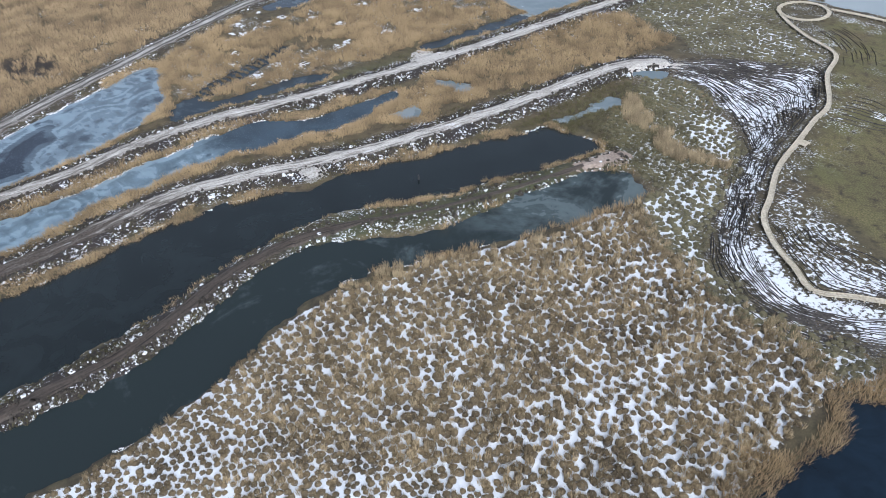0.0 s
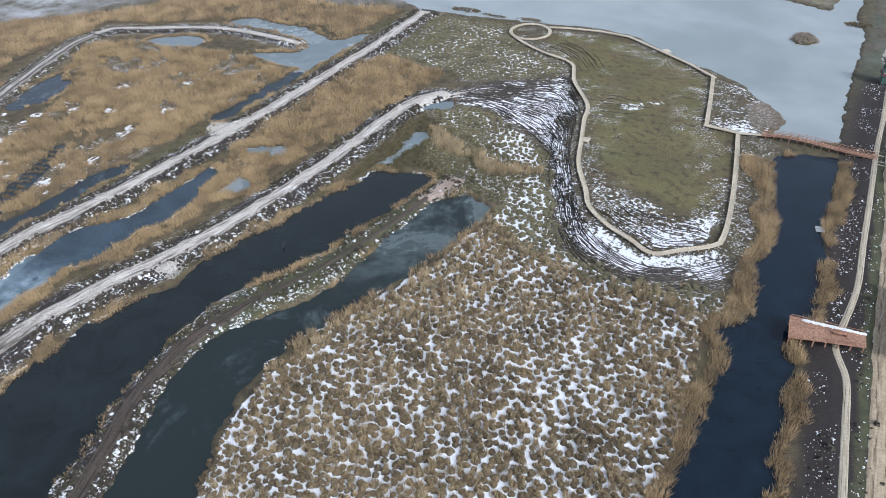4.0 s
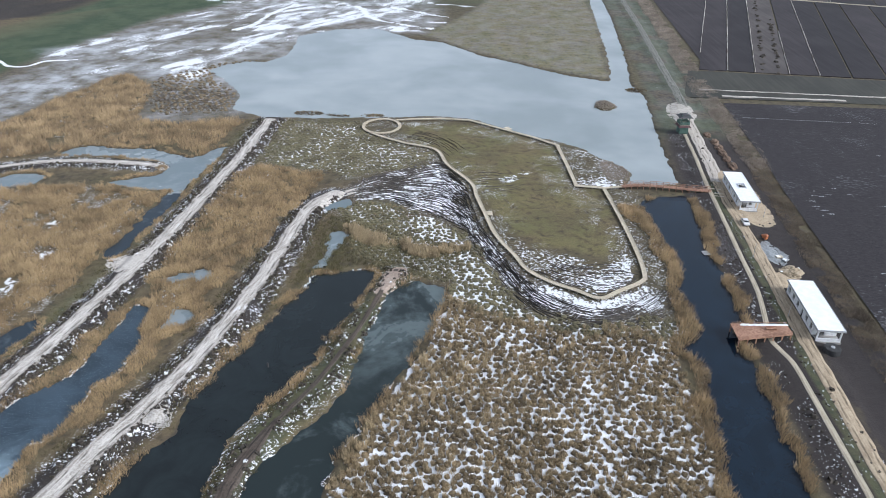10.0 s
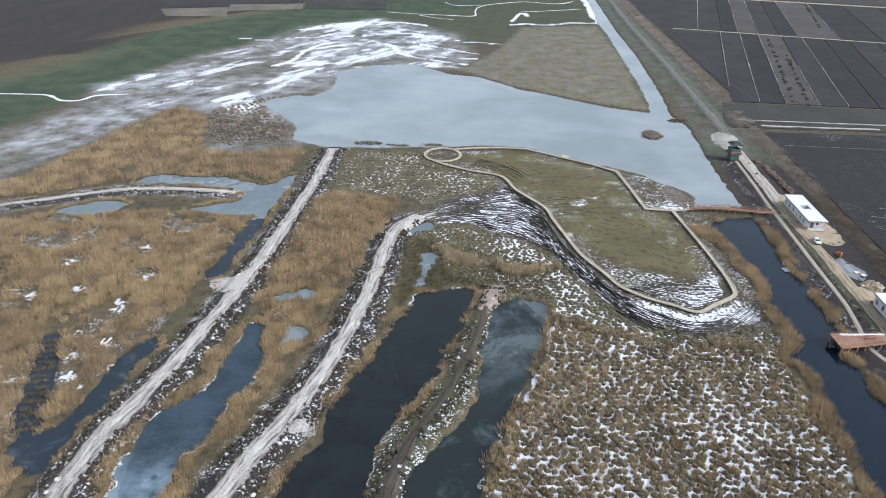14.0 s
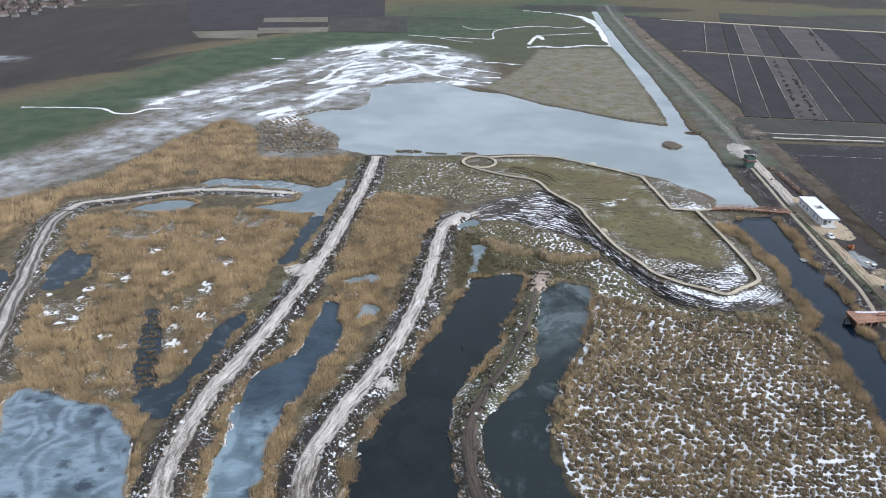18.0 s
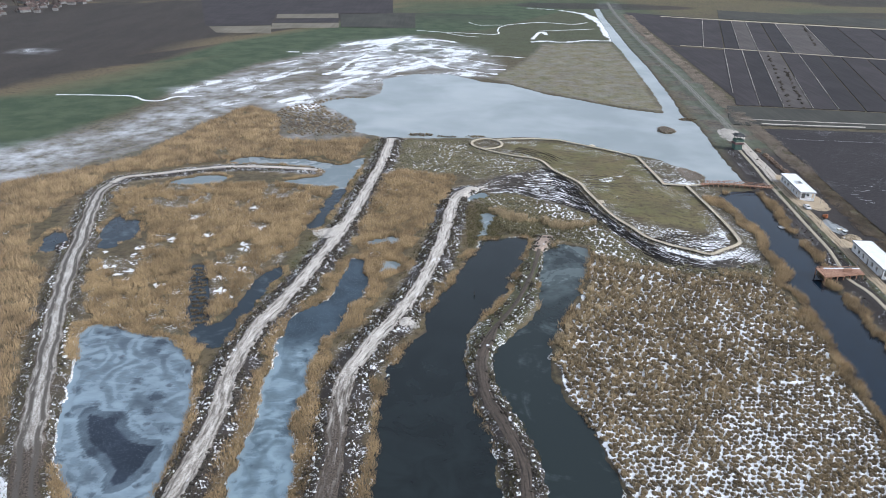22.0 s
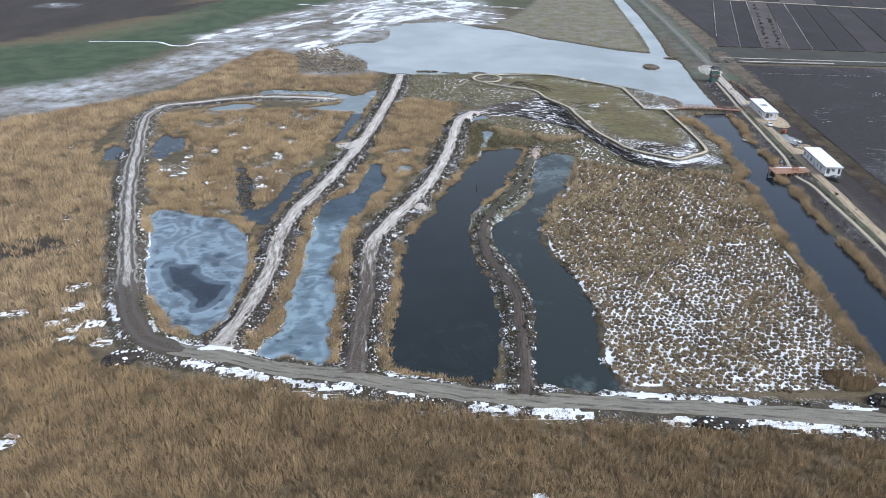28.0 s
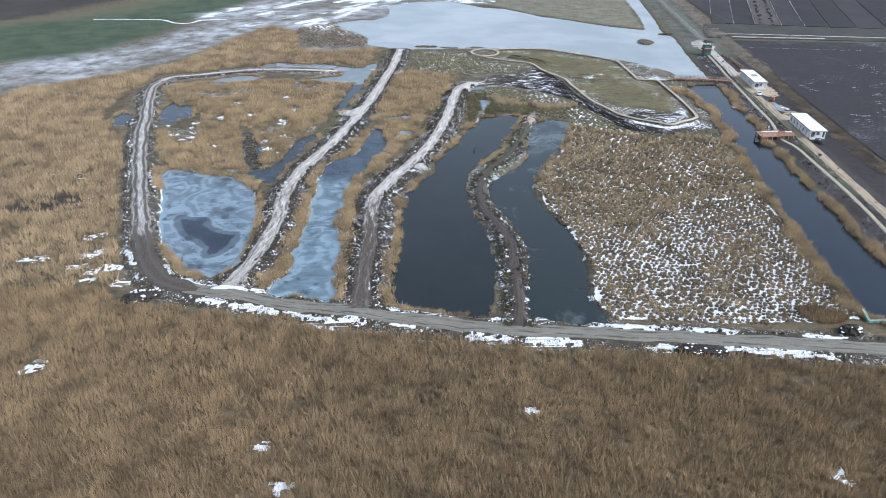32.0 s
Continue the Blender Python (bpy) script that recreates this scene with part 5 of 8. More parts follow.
tagged(new("ditch_sedge", mesh_from("ditch_sedge", v, q, MAT_TUSSOCK, tones=t)), "rows of dark sedge standing in a wet ditch", "sedge", kind="stuff")
MAT_TUFT = toned_material("straw_tuft", (0.08, 0.058, 0.032), (0.70, 0.55, 0.335), soft=0.45)
clumps("reed_clumps", [MARSH], 1.5, 1.7, MAT_TUFT, "tufts of dry tan reeds between the tussocks", 21, 0.33, 56, 0.45, 0.045)
clumps("reed_clumps", [MARSH_NORTH], 1.75, 1.8, MAT_TUFT, "tall straw-coloured reed tufts standing apart in snow", 41, 0.62, 80, 0.5, 0.045, (0.05, 0.24))
clumps("reed_clumps", [[(27, 150), (29.5, 165), (37, 181), (46, 201), (50, 214), (62, 212), (60, 196), (48, 180), (36, 160), (33, 148)]], 1.3, 2.4, MAT_TUFT,
       "thick tufts of tall dry reeds on the pond shore", 22, 0.46, 80, 0.6)
clumps("reed_clumps", [HEATH], 1.9, 1.0, MAT_REED_DARK, "short brown tufts on the snowy heath", 23, 0.35)
clumps("reed_clumps", [[(50, 217), (70, 210), (101, 206), (101, 202.5), (70, 205), (51, 212)]], 1.0, 1.9, MAT_TUFT, "row of dry reed tufts across the marsh", 24, 0.48, 56, 0.6)
clumps("reed_clumps", [oval(86, 85.5, 5.5, 3.2, -10)], 0.6, 2.4, MAT_REED_DARK, "thick stand of brown reeds beside the sluice", 29, 0.97, 40, 0.5)
clumps("reed_clumps", [PALE_BUSH], 0.5, 0.6, MAT_PALE, "pale rounded reed patch beside the footbridge", 25, 0.95)
clumps("reed_clumps", [[(p[0] * 1.08 - 114.5 * 0.08, p[1] * 1.08 - 368 * 0.08) for p in ISLAND]], 0.7, 0.8, MAT_PALE, "pale olive growth on the little lake island", 26, 0.95)
for k, (ix, iy, ia, ib) in enumerate([(-11, 353.5, 6, 2.6), (3, 350.8, 3.5, 1.2), (16, 352, 5, 1.6), (133, 390, 5, 3.0), (-1.5, 351.5, 2, 1)]):
    rng_ = np.random.default_rng(300 + k)
    n_ = int(ia * ib * 9)
    aa, rr = rng_.uniform(0, 2 * np.pi, n_), np.sqrt(rng_.uniform(0, 1, n_))
    v, q, t = blades(ix + ia * rr * np.cos(aa), iy + ib * rr * np.sin(aa), np.full(n_, WATER_Z), rng_.uniform(0.5, 1.0, n_), np.full(n_, 0.4), 8, np.full(n_, 0.12), rng_, rng_.uniform(0.1, 0.6, n_))
    tagged(new("sedge_islet", mesh_from("sedge_islet", v, q, MAT_TUSSOCK, tones=t)), "small dark sedge islet at the lake edge", "sedge", kind="stuff")


clumps("reed_clumps", [[(13, 240), (13, 262), (34, 252), (52, 244), (50, 226), (40, 229), (30, 231)]], 1.0, 1.1, MAT_HEATH, "olive sedge tufts at the pond heads", 28, 0.80, 40, 0.6)


def fringe(name, keys, near, wide, height, mat, label, seed, keep=0.55, spacing=0.7, where=None, count=5):
    """Reeds along shores."""
    rng = np.random.default_rng(seed)
    xs, ys = [], []
    for k in keys:
        shore = SHORES[k][0]
        lo, hi = shore.min(0) - wide - 2, shore.max(0) + wide + 2
        x, y = np.meshgrid(np.arange(lo[0], hi[0], spacing), np.arange(lo[1], hi[1], spacing))
        x, y = x.ravel() + rng.uniform(-0.5, 0.5, x.size) * spacing, y.ravel() + rng.uniform(-0.5, 0.5, y.size) * spacing
        d = signed(shore, x, y, wide + 3, SHORES[k][1])
        g = 0.7 * vnoise(x, y, 8, 111 + seed) + 0.3 * vnoise(x, y, 2, 112 + seed)
        ok = (d > near) & (d < near + wide * (0.3 + 1.2 * vnoise(x, y, 6, 113 + seed))) & (g > 1 - keep)
        if where is not None:
            ok &= where(x, y)
        xs.append(x[ok])
        ys.append(y[ok])
    x, y = np.concatenate(xs), np.concatenate(ys)
    z = land(x, y)
    ok = z > -0.75
    for k in ("main_road", "track_a", "track_b", "berm", "sand_road", "canal_path"):
        ok &= line_distance(LINES[k], x, y, 6) > DIKES[k][0] + 0.3
    x, y, z = x[ok], y[ok], z[ok].clip(-0.4, 3)
    h = height * (0.5 + 0.7 * vnoise(x, y, 3, 114 + seed))
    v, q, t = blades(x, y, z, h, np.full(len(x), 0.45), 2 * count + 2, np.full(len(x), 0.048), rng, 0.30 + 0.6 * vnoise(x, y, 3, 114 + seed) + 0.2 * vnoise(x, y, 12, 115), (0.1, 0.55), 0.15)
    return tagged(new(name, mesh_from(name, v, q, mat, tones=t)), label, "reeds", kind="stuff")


clumps("reed_clumps", [REED_ARCH], 1.2, 2.8, MAT_TUFT, "arc of tall pale reed tufts on the heath", 27, 0.72, 120, 0.85)
clumps("reed_clumps", [oval(13, 219.6, 2.6, 1.7, 10)], 0.7, 1.2, MAT_REED, "matted tan reed islet off the dike", 30, 0.97, 30, 0.5)
for ix, iy, ia, ib, tn in ((-30.5, 164.5, 1.7, 1.1, 20), (-31, 198, 2.2, 1.2, 60), (-24.5, 193, 1.8, 3.2, 10), (-23.5, 203, 1.6, 2.4, 0), (-28.5, 206, 1.2, 1.8, 30), (-27.5, 184, 1.2, 2.2, 0)):
    clumps("reed_clumps", [oval(ix, iy, ia, ib, tn)], 0.6, 1.1, MAT_REED, "small matted reed islet in the icy pond", int(300 + iy), 0.97, 26, 0.5)
fringe("shore_reeds", ["ice_pond", "puddle_a", "puddle_b"], 0.1, 4.4, 1.3, MAT_REED, "fringe of matted tan reeds round the icy ponds", 31, 0.85, 0.55)
fringe("shore_reeds", ["dark_pond"], -0.9, 3.2, 1.2, MAT_REED, "broken fringe of dry reeds along the dark pond", 32, 0.56, 0.5, where=lambda x, y: (x < 5) | (y > 175))
fringe("shore_reeds", ["dark_pond"], -0.2, 1.0, 0.8, MAT_REED, "thin dry grass along the berm", 33, 0.5, where=lambda x, y: x > 5)
fringe("shore_reeds", ["frozen_pond"], -0.2, 2.6, 1.2, MAT_REED, "low tan reeds on the frozen pond's bank", 34, 0.66, 0.55, where=lambda x, y: ((y < 118) | (x > -58)) & (y > 108))
fringe("shore_reeds", ["frozen_pond"], -1.2, 4.2, 1.2, MAT_REED, "matted tan reeds at the frozen pond's ends", 40, 0.86, 0.5, where=lambda x, y: ((y < 113) & ((x < -60.5) | (x > -55.5))) | (y > 154))
fringe("shore_reeds", ["neck_pond", "channel", "hook_pond", "slit_pond", "small_pond", "west_pond"], 0.2, 2.2, 0.9, MAT_REED, "dry reeds round the small pools", 35, 0.6)
fringe("shore_reeds", ["green_pond"], -0.2, 1.6, 1.8, MAT_REED, "reed fringe between the greenish pond and marsh", 36, 0.5, where=lambda x, y: (x > 27.5) & (y > 140))
fringe("shore_reeds", ["canal"], -0.8, 5.6, 1.9, MAT_REED, "dense tall reeds on the canal's marsh bank", 37, 0.85, 0.6, where=lambda x, y: (x < 113 - 0.075 * np.maximum(235 - y, 0)) & (y < 272))
fringe("shore_reeds", ["canal"], -0.4, 3.0, 1.9, MAT_REED, "tan reeds on the canal's outer bank", 38, 0.68, 0.55, where=lambda x, y: (x > 112.5) & (y < 278))
fringe("shore_reeds", ["puddle_c", "dark_pond"], -0.3, 9.0, 0.8, MAT_OLIVE, "olive-brown sedge at the pond head", 39, 0.7, 0.9, where=lambda x, y: (y > 222) & (x > 9) & (x < 46))


def beside(line, per_metre, near, wide, rng, sides=(1, -1), weights=None):
    """Random places along a line, off to its sides."""
    p = spline(line, 1.0)
    t = np.gradient(p, axis=0)
    t /= np.linalg.norm(t, axis=1)[:, None]
    n = int(len(p) * per_metre)
    i = rng.integers(0, len(p), n)
    s = rng.choice(sides, n, p=weights) * (near + wide * rng.beta(1.2, 2.0, n))
    x, y = p[i, 0] - t[i, 1] * s + rng.normal(0, 0.3, n), p[i, 1] + t[i, 0] * s + rng.normal(0, 0.3, n)
    g = vnoise(x, y, 5, 121)
    ok = g > 0.33
    x, y = x[ok], y[ok]
    z = land(x, y)
    ok = z > -0.3
    return x[ok], y[ok], z[ok]


# short grass on the dikes
rng = np.random.default_rng(60)
vx, vy = [], []
for k, wide, dens in (("track_a", 9.0, 34), ("track_b", 8.0, 34), ("berm", 3.0, 34), ("main_road", 3.0, 10), ("hook_road", 2.5, 8)):
    x, y, z = beside(dict(track_a=TRACK_A, track_b=TRACK_B, berm=BERM, main_road=MAIN_ROAD, hook_road=HOOK_ROAD)[k], dens, DIKES[k][0] - 0.6, wide, rng)
    vx.append(x)
    vy.append(y)
vx, vy = np.concatenate(vx), np.concatenate(vy)
v, q, t = blades(vx, vy, land(vx, vy), 0.25 + 0.45 * vnoise(vx, vy, 3, 61), np.full(len(vx), 0.4), 5, np.full(len(vx), 0.07), rng, 0.1 + 0.8 * vnoise(vx, vy, 5, 62))
tagged(new("verge_grass", mesh_from("verge_grass", v, q, MAT_OLIVE, tones=t)), "short olive-brown grass on the dike banks", "grass", kind="stuff")

# ------------------------------------------------------------------ clods, snow lumps and earth piles
def lumps(name, x, y, z, size, mat, label, category, seed, flat=0.6):
    """Many small angular lumps as one object."""
    rng = np.random.default_rng(seed)
    n, k = len(x), 5
    ang = np.arange(k) * 2 * np.pi / k + rng.uniform(0, 6, (n, 1))
    r0, r1 = size[:, None] * rng.uniform(0.7, 1.3, (n, k)), size[:, None] * rng.uniform(0.4, 0.85, (n, k))
    low = np.stack([x[:, None] + r0 * np.cos(ang), y[:, None] + r0 * np.sin(ang), np.repeat(z[:, None] - 0.08, k, 1)], -1)
    top = np.stack([x[:, None] + r1 * np.cos(ang + 0.3), y[:, None] + r1 * np.sin(ang + 0.3), z[:, None] + flat * size[:, None] * rng.uniform(0.7, 1.2, (n, k))], -1)
    v = np.stack([low, top], 1).reshape(-1, 3)
    b = np.arange(k)
    q = np.concatenate([np.stack([b, (b + 1) % k, (b + 1) % k + k, b + k], 1), [[k, k + 1, k + 2, k + 3]]])
    quads_ = (q[None] + (np.arange(n) * 2 * k)[:, None, None]).reshape(-1, 4)
    return tagged(new(name, mesh_from(name, v, quads_, mat)), label, category, kind="stuff")


for k, (line, per, near, wide, sides, weights, what) in enumerate([
        (TRACK_A, 18, 2.3, 3.8, (1, -1), (0.30, 0.70), "west dike track"), (TRACK_B, 16, 2.3, 4.2, (1, -1), (0.45, 0.55), "middle dike track"),
        (BERM, 7.5, 1.3, 2.8, (1, -1), (0.5, 0.5), "muddy berm"), (MAIN_ROAD, 4.5, 2.8, 2.4, (1, -1), (0.5, 0.5), "gravel road"),
        (HOOK_ROAD, 3.5, 1.8, 1.6, (1, -1), (0.5, 0.5), "hooked track"), (CANAL_PATH, 13, 1.0, 6.0, (1, -1), (0.35, 0.65), "canal path")]):
    rng = np.random.default_rng(400 + k)
    x, y, z = beside(line, per, near, wide, rng, sides, weights)
    sz = rng.gamma(1.6, 0.085 if what != "canal path" else 0.045, len(x)) + 0.06
    lumps("snow_lumps", x, y, z, sz, MAT_SNOW, f"small lumps of old snow beside the {what}", "snow", 410 + k, 0.35)
    x, y, z = beside(line, per * {"gravel road": 0.16, "canal path": 0.12, "hooked track": 0.35}.get(what, 0.9), near - 0.2, wide, rng, sides, weights)
    lumps("soil_clods", x, y, z, rng.gamma(3.0, 0.07, len(x)) + 0.12, MAT_CLOD, f"dark wet soil clods beside the {what}", "soil", 420 + k, 0.8)


for k, (key, what) in enumerate([("frozen_pond", "the frozen pond"), ("ice_pond", "the narrow icy pond"), ("green_pond", "the marsh pond"), ("dark_pond", "the dark pond")]):
    rng = np.random.default_rng(440 + k)
    shore = SHORES[key][0]
    x, y = np.meshgrid(np.arange(shore[:, 0].min() - 2, shore[:, 0].max() + 2, 0.28), np.arange(shore[:, 1].min() - 2, shore[:, 1].max() + 2, 0.28))
    x, y = x.ravel() + rng.uniform(-0.14, 0.14, x.size), y.ravel() + rng.uniform(-0.14, 0.14, x.size)
    d = signed(shore, x, y, 4.0, SHORES[key][1])
    ok = (d > 0.0) & (d < 0.55) & (vnoise(x, y, 4, 441 + k) > (0.52 if k < 2 else 0.74))
    x, y = x[ok], y[ok]
    lumps("snow_rim", x, y, land(x, y), rng.uniform(0.10, 0.26, len(x)), MAT_SNOW, f"thin rim of snow on the shore of {what}", "snow", 450 + k, 0.3)


def mound(name, x, y, rx, ry, h, turn, mat, label, category, seed, snow_share=0.25):
    """An earth pile of clods with snow caught on it."""
    base = new(name)
    base.matrix_world = pose(x, y, float(land(np.array([x]), np.array([y]))[0]) - 0.05, 0, 0, turn)
    rng = np.random.default_rng(seed)
    bm = bmesh.new()
    bmesh.ops.create_uvsphere(bm, u_segments=28, v_segments=12, radius=1)
    bmesh.ops.delete(bm, geom=[v for v in bm.verts if v.co.z < -0.2], context="VERTS")
    for v in bm.verts:
        n = noise.noise(v.co * 2.3 + Vector((seed, 0, 0))) * 0.35 + noise.noise(v.co * 6 + Vector((0, seed, 0))) * 0.22
        v.co = Vector((v.co.x * rx * (1 + n), v.co.y * ry * (1 + n), max(v.co.z, -0.1) * h * (1 + 1.2 * n)))
    part("earth_body", bm, mat, base)
    n_ = int(rx * ry * 7)
    bm = bmesh.new()
    for _ in range(n_):
        a, r = rng.uniform(0, 6.28), math.sqrt(rng.uniform(0, 1)) * 0.95
        px, py = r * rx * math.cos(a), r * ry * math.sin(a)
        c = bmesh.ops.create_icosphere(bm, subdivisions=1, radius=rng.uniform(0.15, 0.42))["verts"]
        for v in c:
            v.co = Vector((v.co.x * rng.uniform(0.8, 1.5) + px, v.co.y + py, v.co.z * 0.55 + h * math.sqrt(max(1 - r * r, 0)) * 0.95))
    tagged(part("loose_soil", bm, mat, base), kind="stuff")
    bm = bmesh.new()
    for _ in range(int(n_ * snow_share)):
        a, r = rng.uniform(0, 6.28), math.sqrt(rng.uniform(0, 1)) * 1.02
        c = bmesh.ops.create_icosphere(bm, subdivisions=1, radius=rng.uniform(0.18, 0.45))["verts"]
        for v in c:
            v.co = Vector((v.co.x * 1.3 + r * rx * math.cos(a), v.co.y * 1.2 + r * ry * math.sin(a), v.co.z * 0.35 + h * math.sqrt(max(1 - r * r, 0)) * 0.98 + 0.12))
    tagged(part("snow_cover", bm, MAT_SNOW, base, "remains of white snow"), kind="stuff")
    return tagged(base, label, category)


MAT_BRUSH = plain_material("dark_brush", (0.018, 0.015, 0.013), (0.06, 0.05, 0.042), 0.4, 0.95)
mound("earth_pile", -71.5, 91.5, 4.6, 2.6, 1.5, 20, MAT_BRUSH, "dark pile of dug earth with snow at the road bend", "earth pile", 1)
mound("earth_pile", 53.5, 71.0, 5.6, 1.7, 1.1, -5, MAT_BRUSH, "dark earth pile with snow beside the gravel road", "earth pile", 2)
mound("earth_pile", 88.6, 78.2, 2.6, 2.0, 2.0, 10, MAT_BRUSH, "dark brush heap dusted with snow by the road", "earth pile", 3)
mound("earth_pile", -122.6, 217.0, 1.9, 4.4, 0.9, 22, MAT_BRUSH, "dark dug earth beside the western track", "earth pile", 4)
MAT_SPOIL = plain_material("clay_spoil", (0.10, 0.066, 0.045), (0.25, 0.175, 0.125), 0.5, 0.9)
for k, (px, py, ra, rb, tn) in enumerate([(148.6, 334, 2.0, 1.2, 75), (149.5, 327, 2.2, 1.2, 80), (149.3, 321.5, 2.0, 1.3, 70), (149.0, 316, 2.4, 1.3, 85), (148.8, 310.5, 2.0, 1.2, 75), (148.9, 304.5, 2.6, 1.4, 80)]):
    mound("soil_heap", px, py, ra * 1.25, rb * 1.2, 1.1, tn, MAT_SPOIL, "reddish-brown heap of clay spoil beside the sandy road", "soil heap", 10 + k, 0.03)
mound("sand_heap", 141.6, 233.5, 3.4, 2.6, 1.4, 10, plain_material("sand", (0.30, 0.24, 0.16), (0.44, 0.37, 0.27), 0.6, 0.9), "pale heap of building sand beside the hut", "sand heap", 20, 0.05)


def patch(name, poly, mat, label, category, lift=0.2, seed=0, ragged=0.55):
    """A thin uneven sheet lying on the ground."""
    p = spline(poly, 0.8, True)
    lo, hi = p.min(0) - 2.5, p.max(0) + 2.5
    x, y = np.meshgrid(np.arange(lo[0], hi[0], 0.35), np.arange(lo[1], hi[1], 0.35))
    d = signed(p, x.ravel(), y.ravel(), 4, ragged).reshape(x.shape)
    keep = d < 0.2
    n_ = np.arange(x.size).reshape(x.shape)
    q = np.stack([n_[:-1, :-1], n_[:-1, 1:], n_[1:, 1:], n_[1:, :-1]], -1)[keep[:-1, :-1] & keep[1:, 1:] & keep[:-1, 1:] & keep[1:, :-1]]
    used, q = np.unique(q, return_inverse=True)
    ux, uy = x.ravel()[used], y.ravel()[used]
    z = land(ux, uy) + lift * smooth(0.2, -0.6, d.ravel()[used]) - 0.02
    me = mesh_from(name, np.stack([ux, uy, z], 1), q.reshape(-1, 4), mat, flat=False)
    me.attributes.new("across", "FLOAT", "POINT").data.foreach_set("value", np.zeros(len(ux), np.float32))
    return tagged(new(name, me), label, category, kind="structure")


APRON = [(146, 298), (148.5, 290), (148.6, 272), (147, 262), (142, 261), (138, 268), (139, 291), (141, 298)]
APRON_B = [(139, 232), (143, 229), (143.4, 226), (137, 226.5), (136.4, 230)]
patch("site_ground_1", APRON, MAT_SAND_ROAD, "sandy trodden ground round the building shell", "ground")
patch("site_ground_2", APRON_B, MAT_SAND_ROAD, "sandy trodden ground beside the long building", "ground")
patch("turnout", TURNOUT, MAT_PALE_TRACK, "pale trampled turnout beside the dike track", "track")
patch("spit_tip", SPIT_TIP, plain_material("bare_clay", (0.26, 0.20, 0.16), (0.42, 0.34, 0.28), 0.6, 0.9), "bare pinkish clay at the berm's end", "soil")
patch("track_end", [(7, 266), (8, 272.5), (11, 277), (17.5, 280.5), (16.5, 277.5), (12, 273), (9.2, 266)], MAT_PALE_TRACK, "pale trampled clay at the end of the dike track", "track")
patch("track_apron", [(-11, 179), (-8.4, 177.5), (-6.5, 175), (-6.4, 172), (-10, 173)], MAT_WEST_ROAD, "pale muddy apron at the pond's edge", "track")
# snow left lying along the road and in gaps of the reeds
rng = np.random.default_rng(81)
for hx, hy, hr in REED_HOLLOWS:
    for _ in range(2 if hr > 1.4 else 1):
        SNOW_PATCHES.append((hx + rng.normal(0, 0.35 * hr), hy + rng.normal(0, 0.4 * hr) + 0.3, hr * rng.uniform(0.28, 0.55), hr * rng.uniform(0.16, 0.30), rng.uniform(-30, 40)))
edge_, rng = spline(MAIN_ROAD[9:], 1.0), np.random.default_rng(80)
for side_ in (1, -1):
    i_ = int(rng.integers(2, 8))
    while i_ < len(edge_) - 12:
        ln = rng.uniform(0.8, 4.2)
        dx_, dy_ = edge_[i_ + 1] - edge_[i_ - 1]
        nx_, ny_ = -dy_ / math.hypot(dx_, dy_) * side_, dx_ / math.hypot(dx_, dy_) * side_
        off_ = rng.uniform(2.7, 3.6) + (0.8 if side_ < 0 and rng.random() < 0.4 else 0)
        SNOW_PATCHES.append((edge_[i_][0] + nx_ * off_, edge_[i_][1] + ny_ * off_, ln, rng.uniform(0.25, 0.65), math.degrees(math.atan2(dy_, dx_)) + rng.uniform(-3, 3)))
        i_ += int(2 * ln + rng.uniform(3, 18))
for px, py, a, b, tn in SNOW_PATCHES:
    patch("snow_patch", oval(px, py, a, b, tn), MAT_SNOW, "flat patch of white snow", "snow", 0.14, ragged=0.95)

# ------------------------------------------------------------------ ploughed ridges along the boardwalk
def ridges(name, lines, label, seed):
    """Broken dark soil ridges, each a low three-sided strip."""
    rng = np.random.default_rng(seed)
    vs, fs, n0 = [], [], 0
    for line in lines:
        p = np.asarray(line)
        a = 0
        while a < len(p) - 4:
            b = min(a + int(rng.integers(4, 16)), len(p))
            q = p[a:b]
            a = b + int(rng.integers(0, 5))
            if len(q) < 4:
                continue
            t = np.gradient(q, axis=0)
            t /= np.linalg.norm(t, axis=1)[:, None] + 1e-9
            w = rng.uniform(0.05, 0.125) * np.minimum(np.minimum(np.arange(len(q)), np.arange(len(q))[::-1]) / 2.0 + 0.15, 1)
            q = q + np.stack([-t[:, 1], t[:, 0]], 1) * (0.5 * (vnoise(q[:, 0], q[:, 1], 1.6, 141) - 0.5) + rng.normal(0, 0.12))[:, None]
            side = np.stack([-t[:, 1], t[:, 0]], 1) * w[:, None]
            z = land(q[:, 0], q[:, 1])
            if (z < -0.25).any():
                continue
            l, r = np.column_stack([q + side, z]), np.column_stack([q - side, z])
            m_ = np.column_stack([q, z + 0.14 + 0.5 * w])
            vs.append(np.stack([l, m_, r], 1).reshape(-1, 3))
            i = n0 + 3 * np.arange(len(q) - 1)
            fs.append(np.concatenate([np.stack([i, i + 1, i + 4, i + 3], 1), np.stack([i + 1, i + 2, i + 5, i + 4], 1)]))
            n0 += 3 * len(q)
    return tagged(new(name, mesh_from(name, np.concatenate(vs), np.concatenate(fs), MAT_RIDGE)), label, "soil", kind="stuff")


MAT_RIDGE = plain_material("black_ridge_soil", (0.026, 0.023, 0.022), (0.090, 0.080, 0.072), 0.5, 0.9)


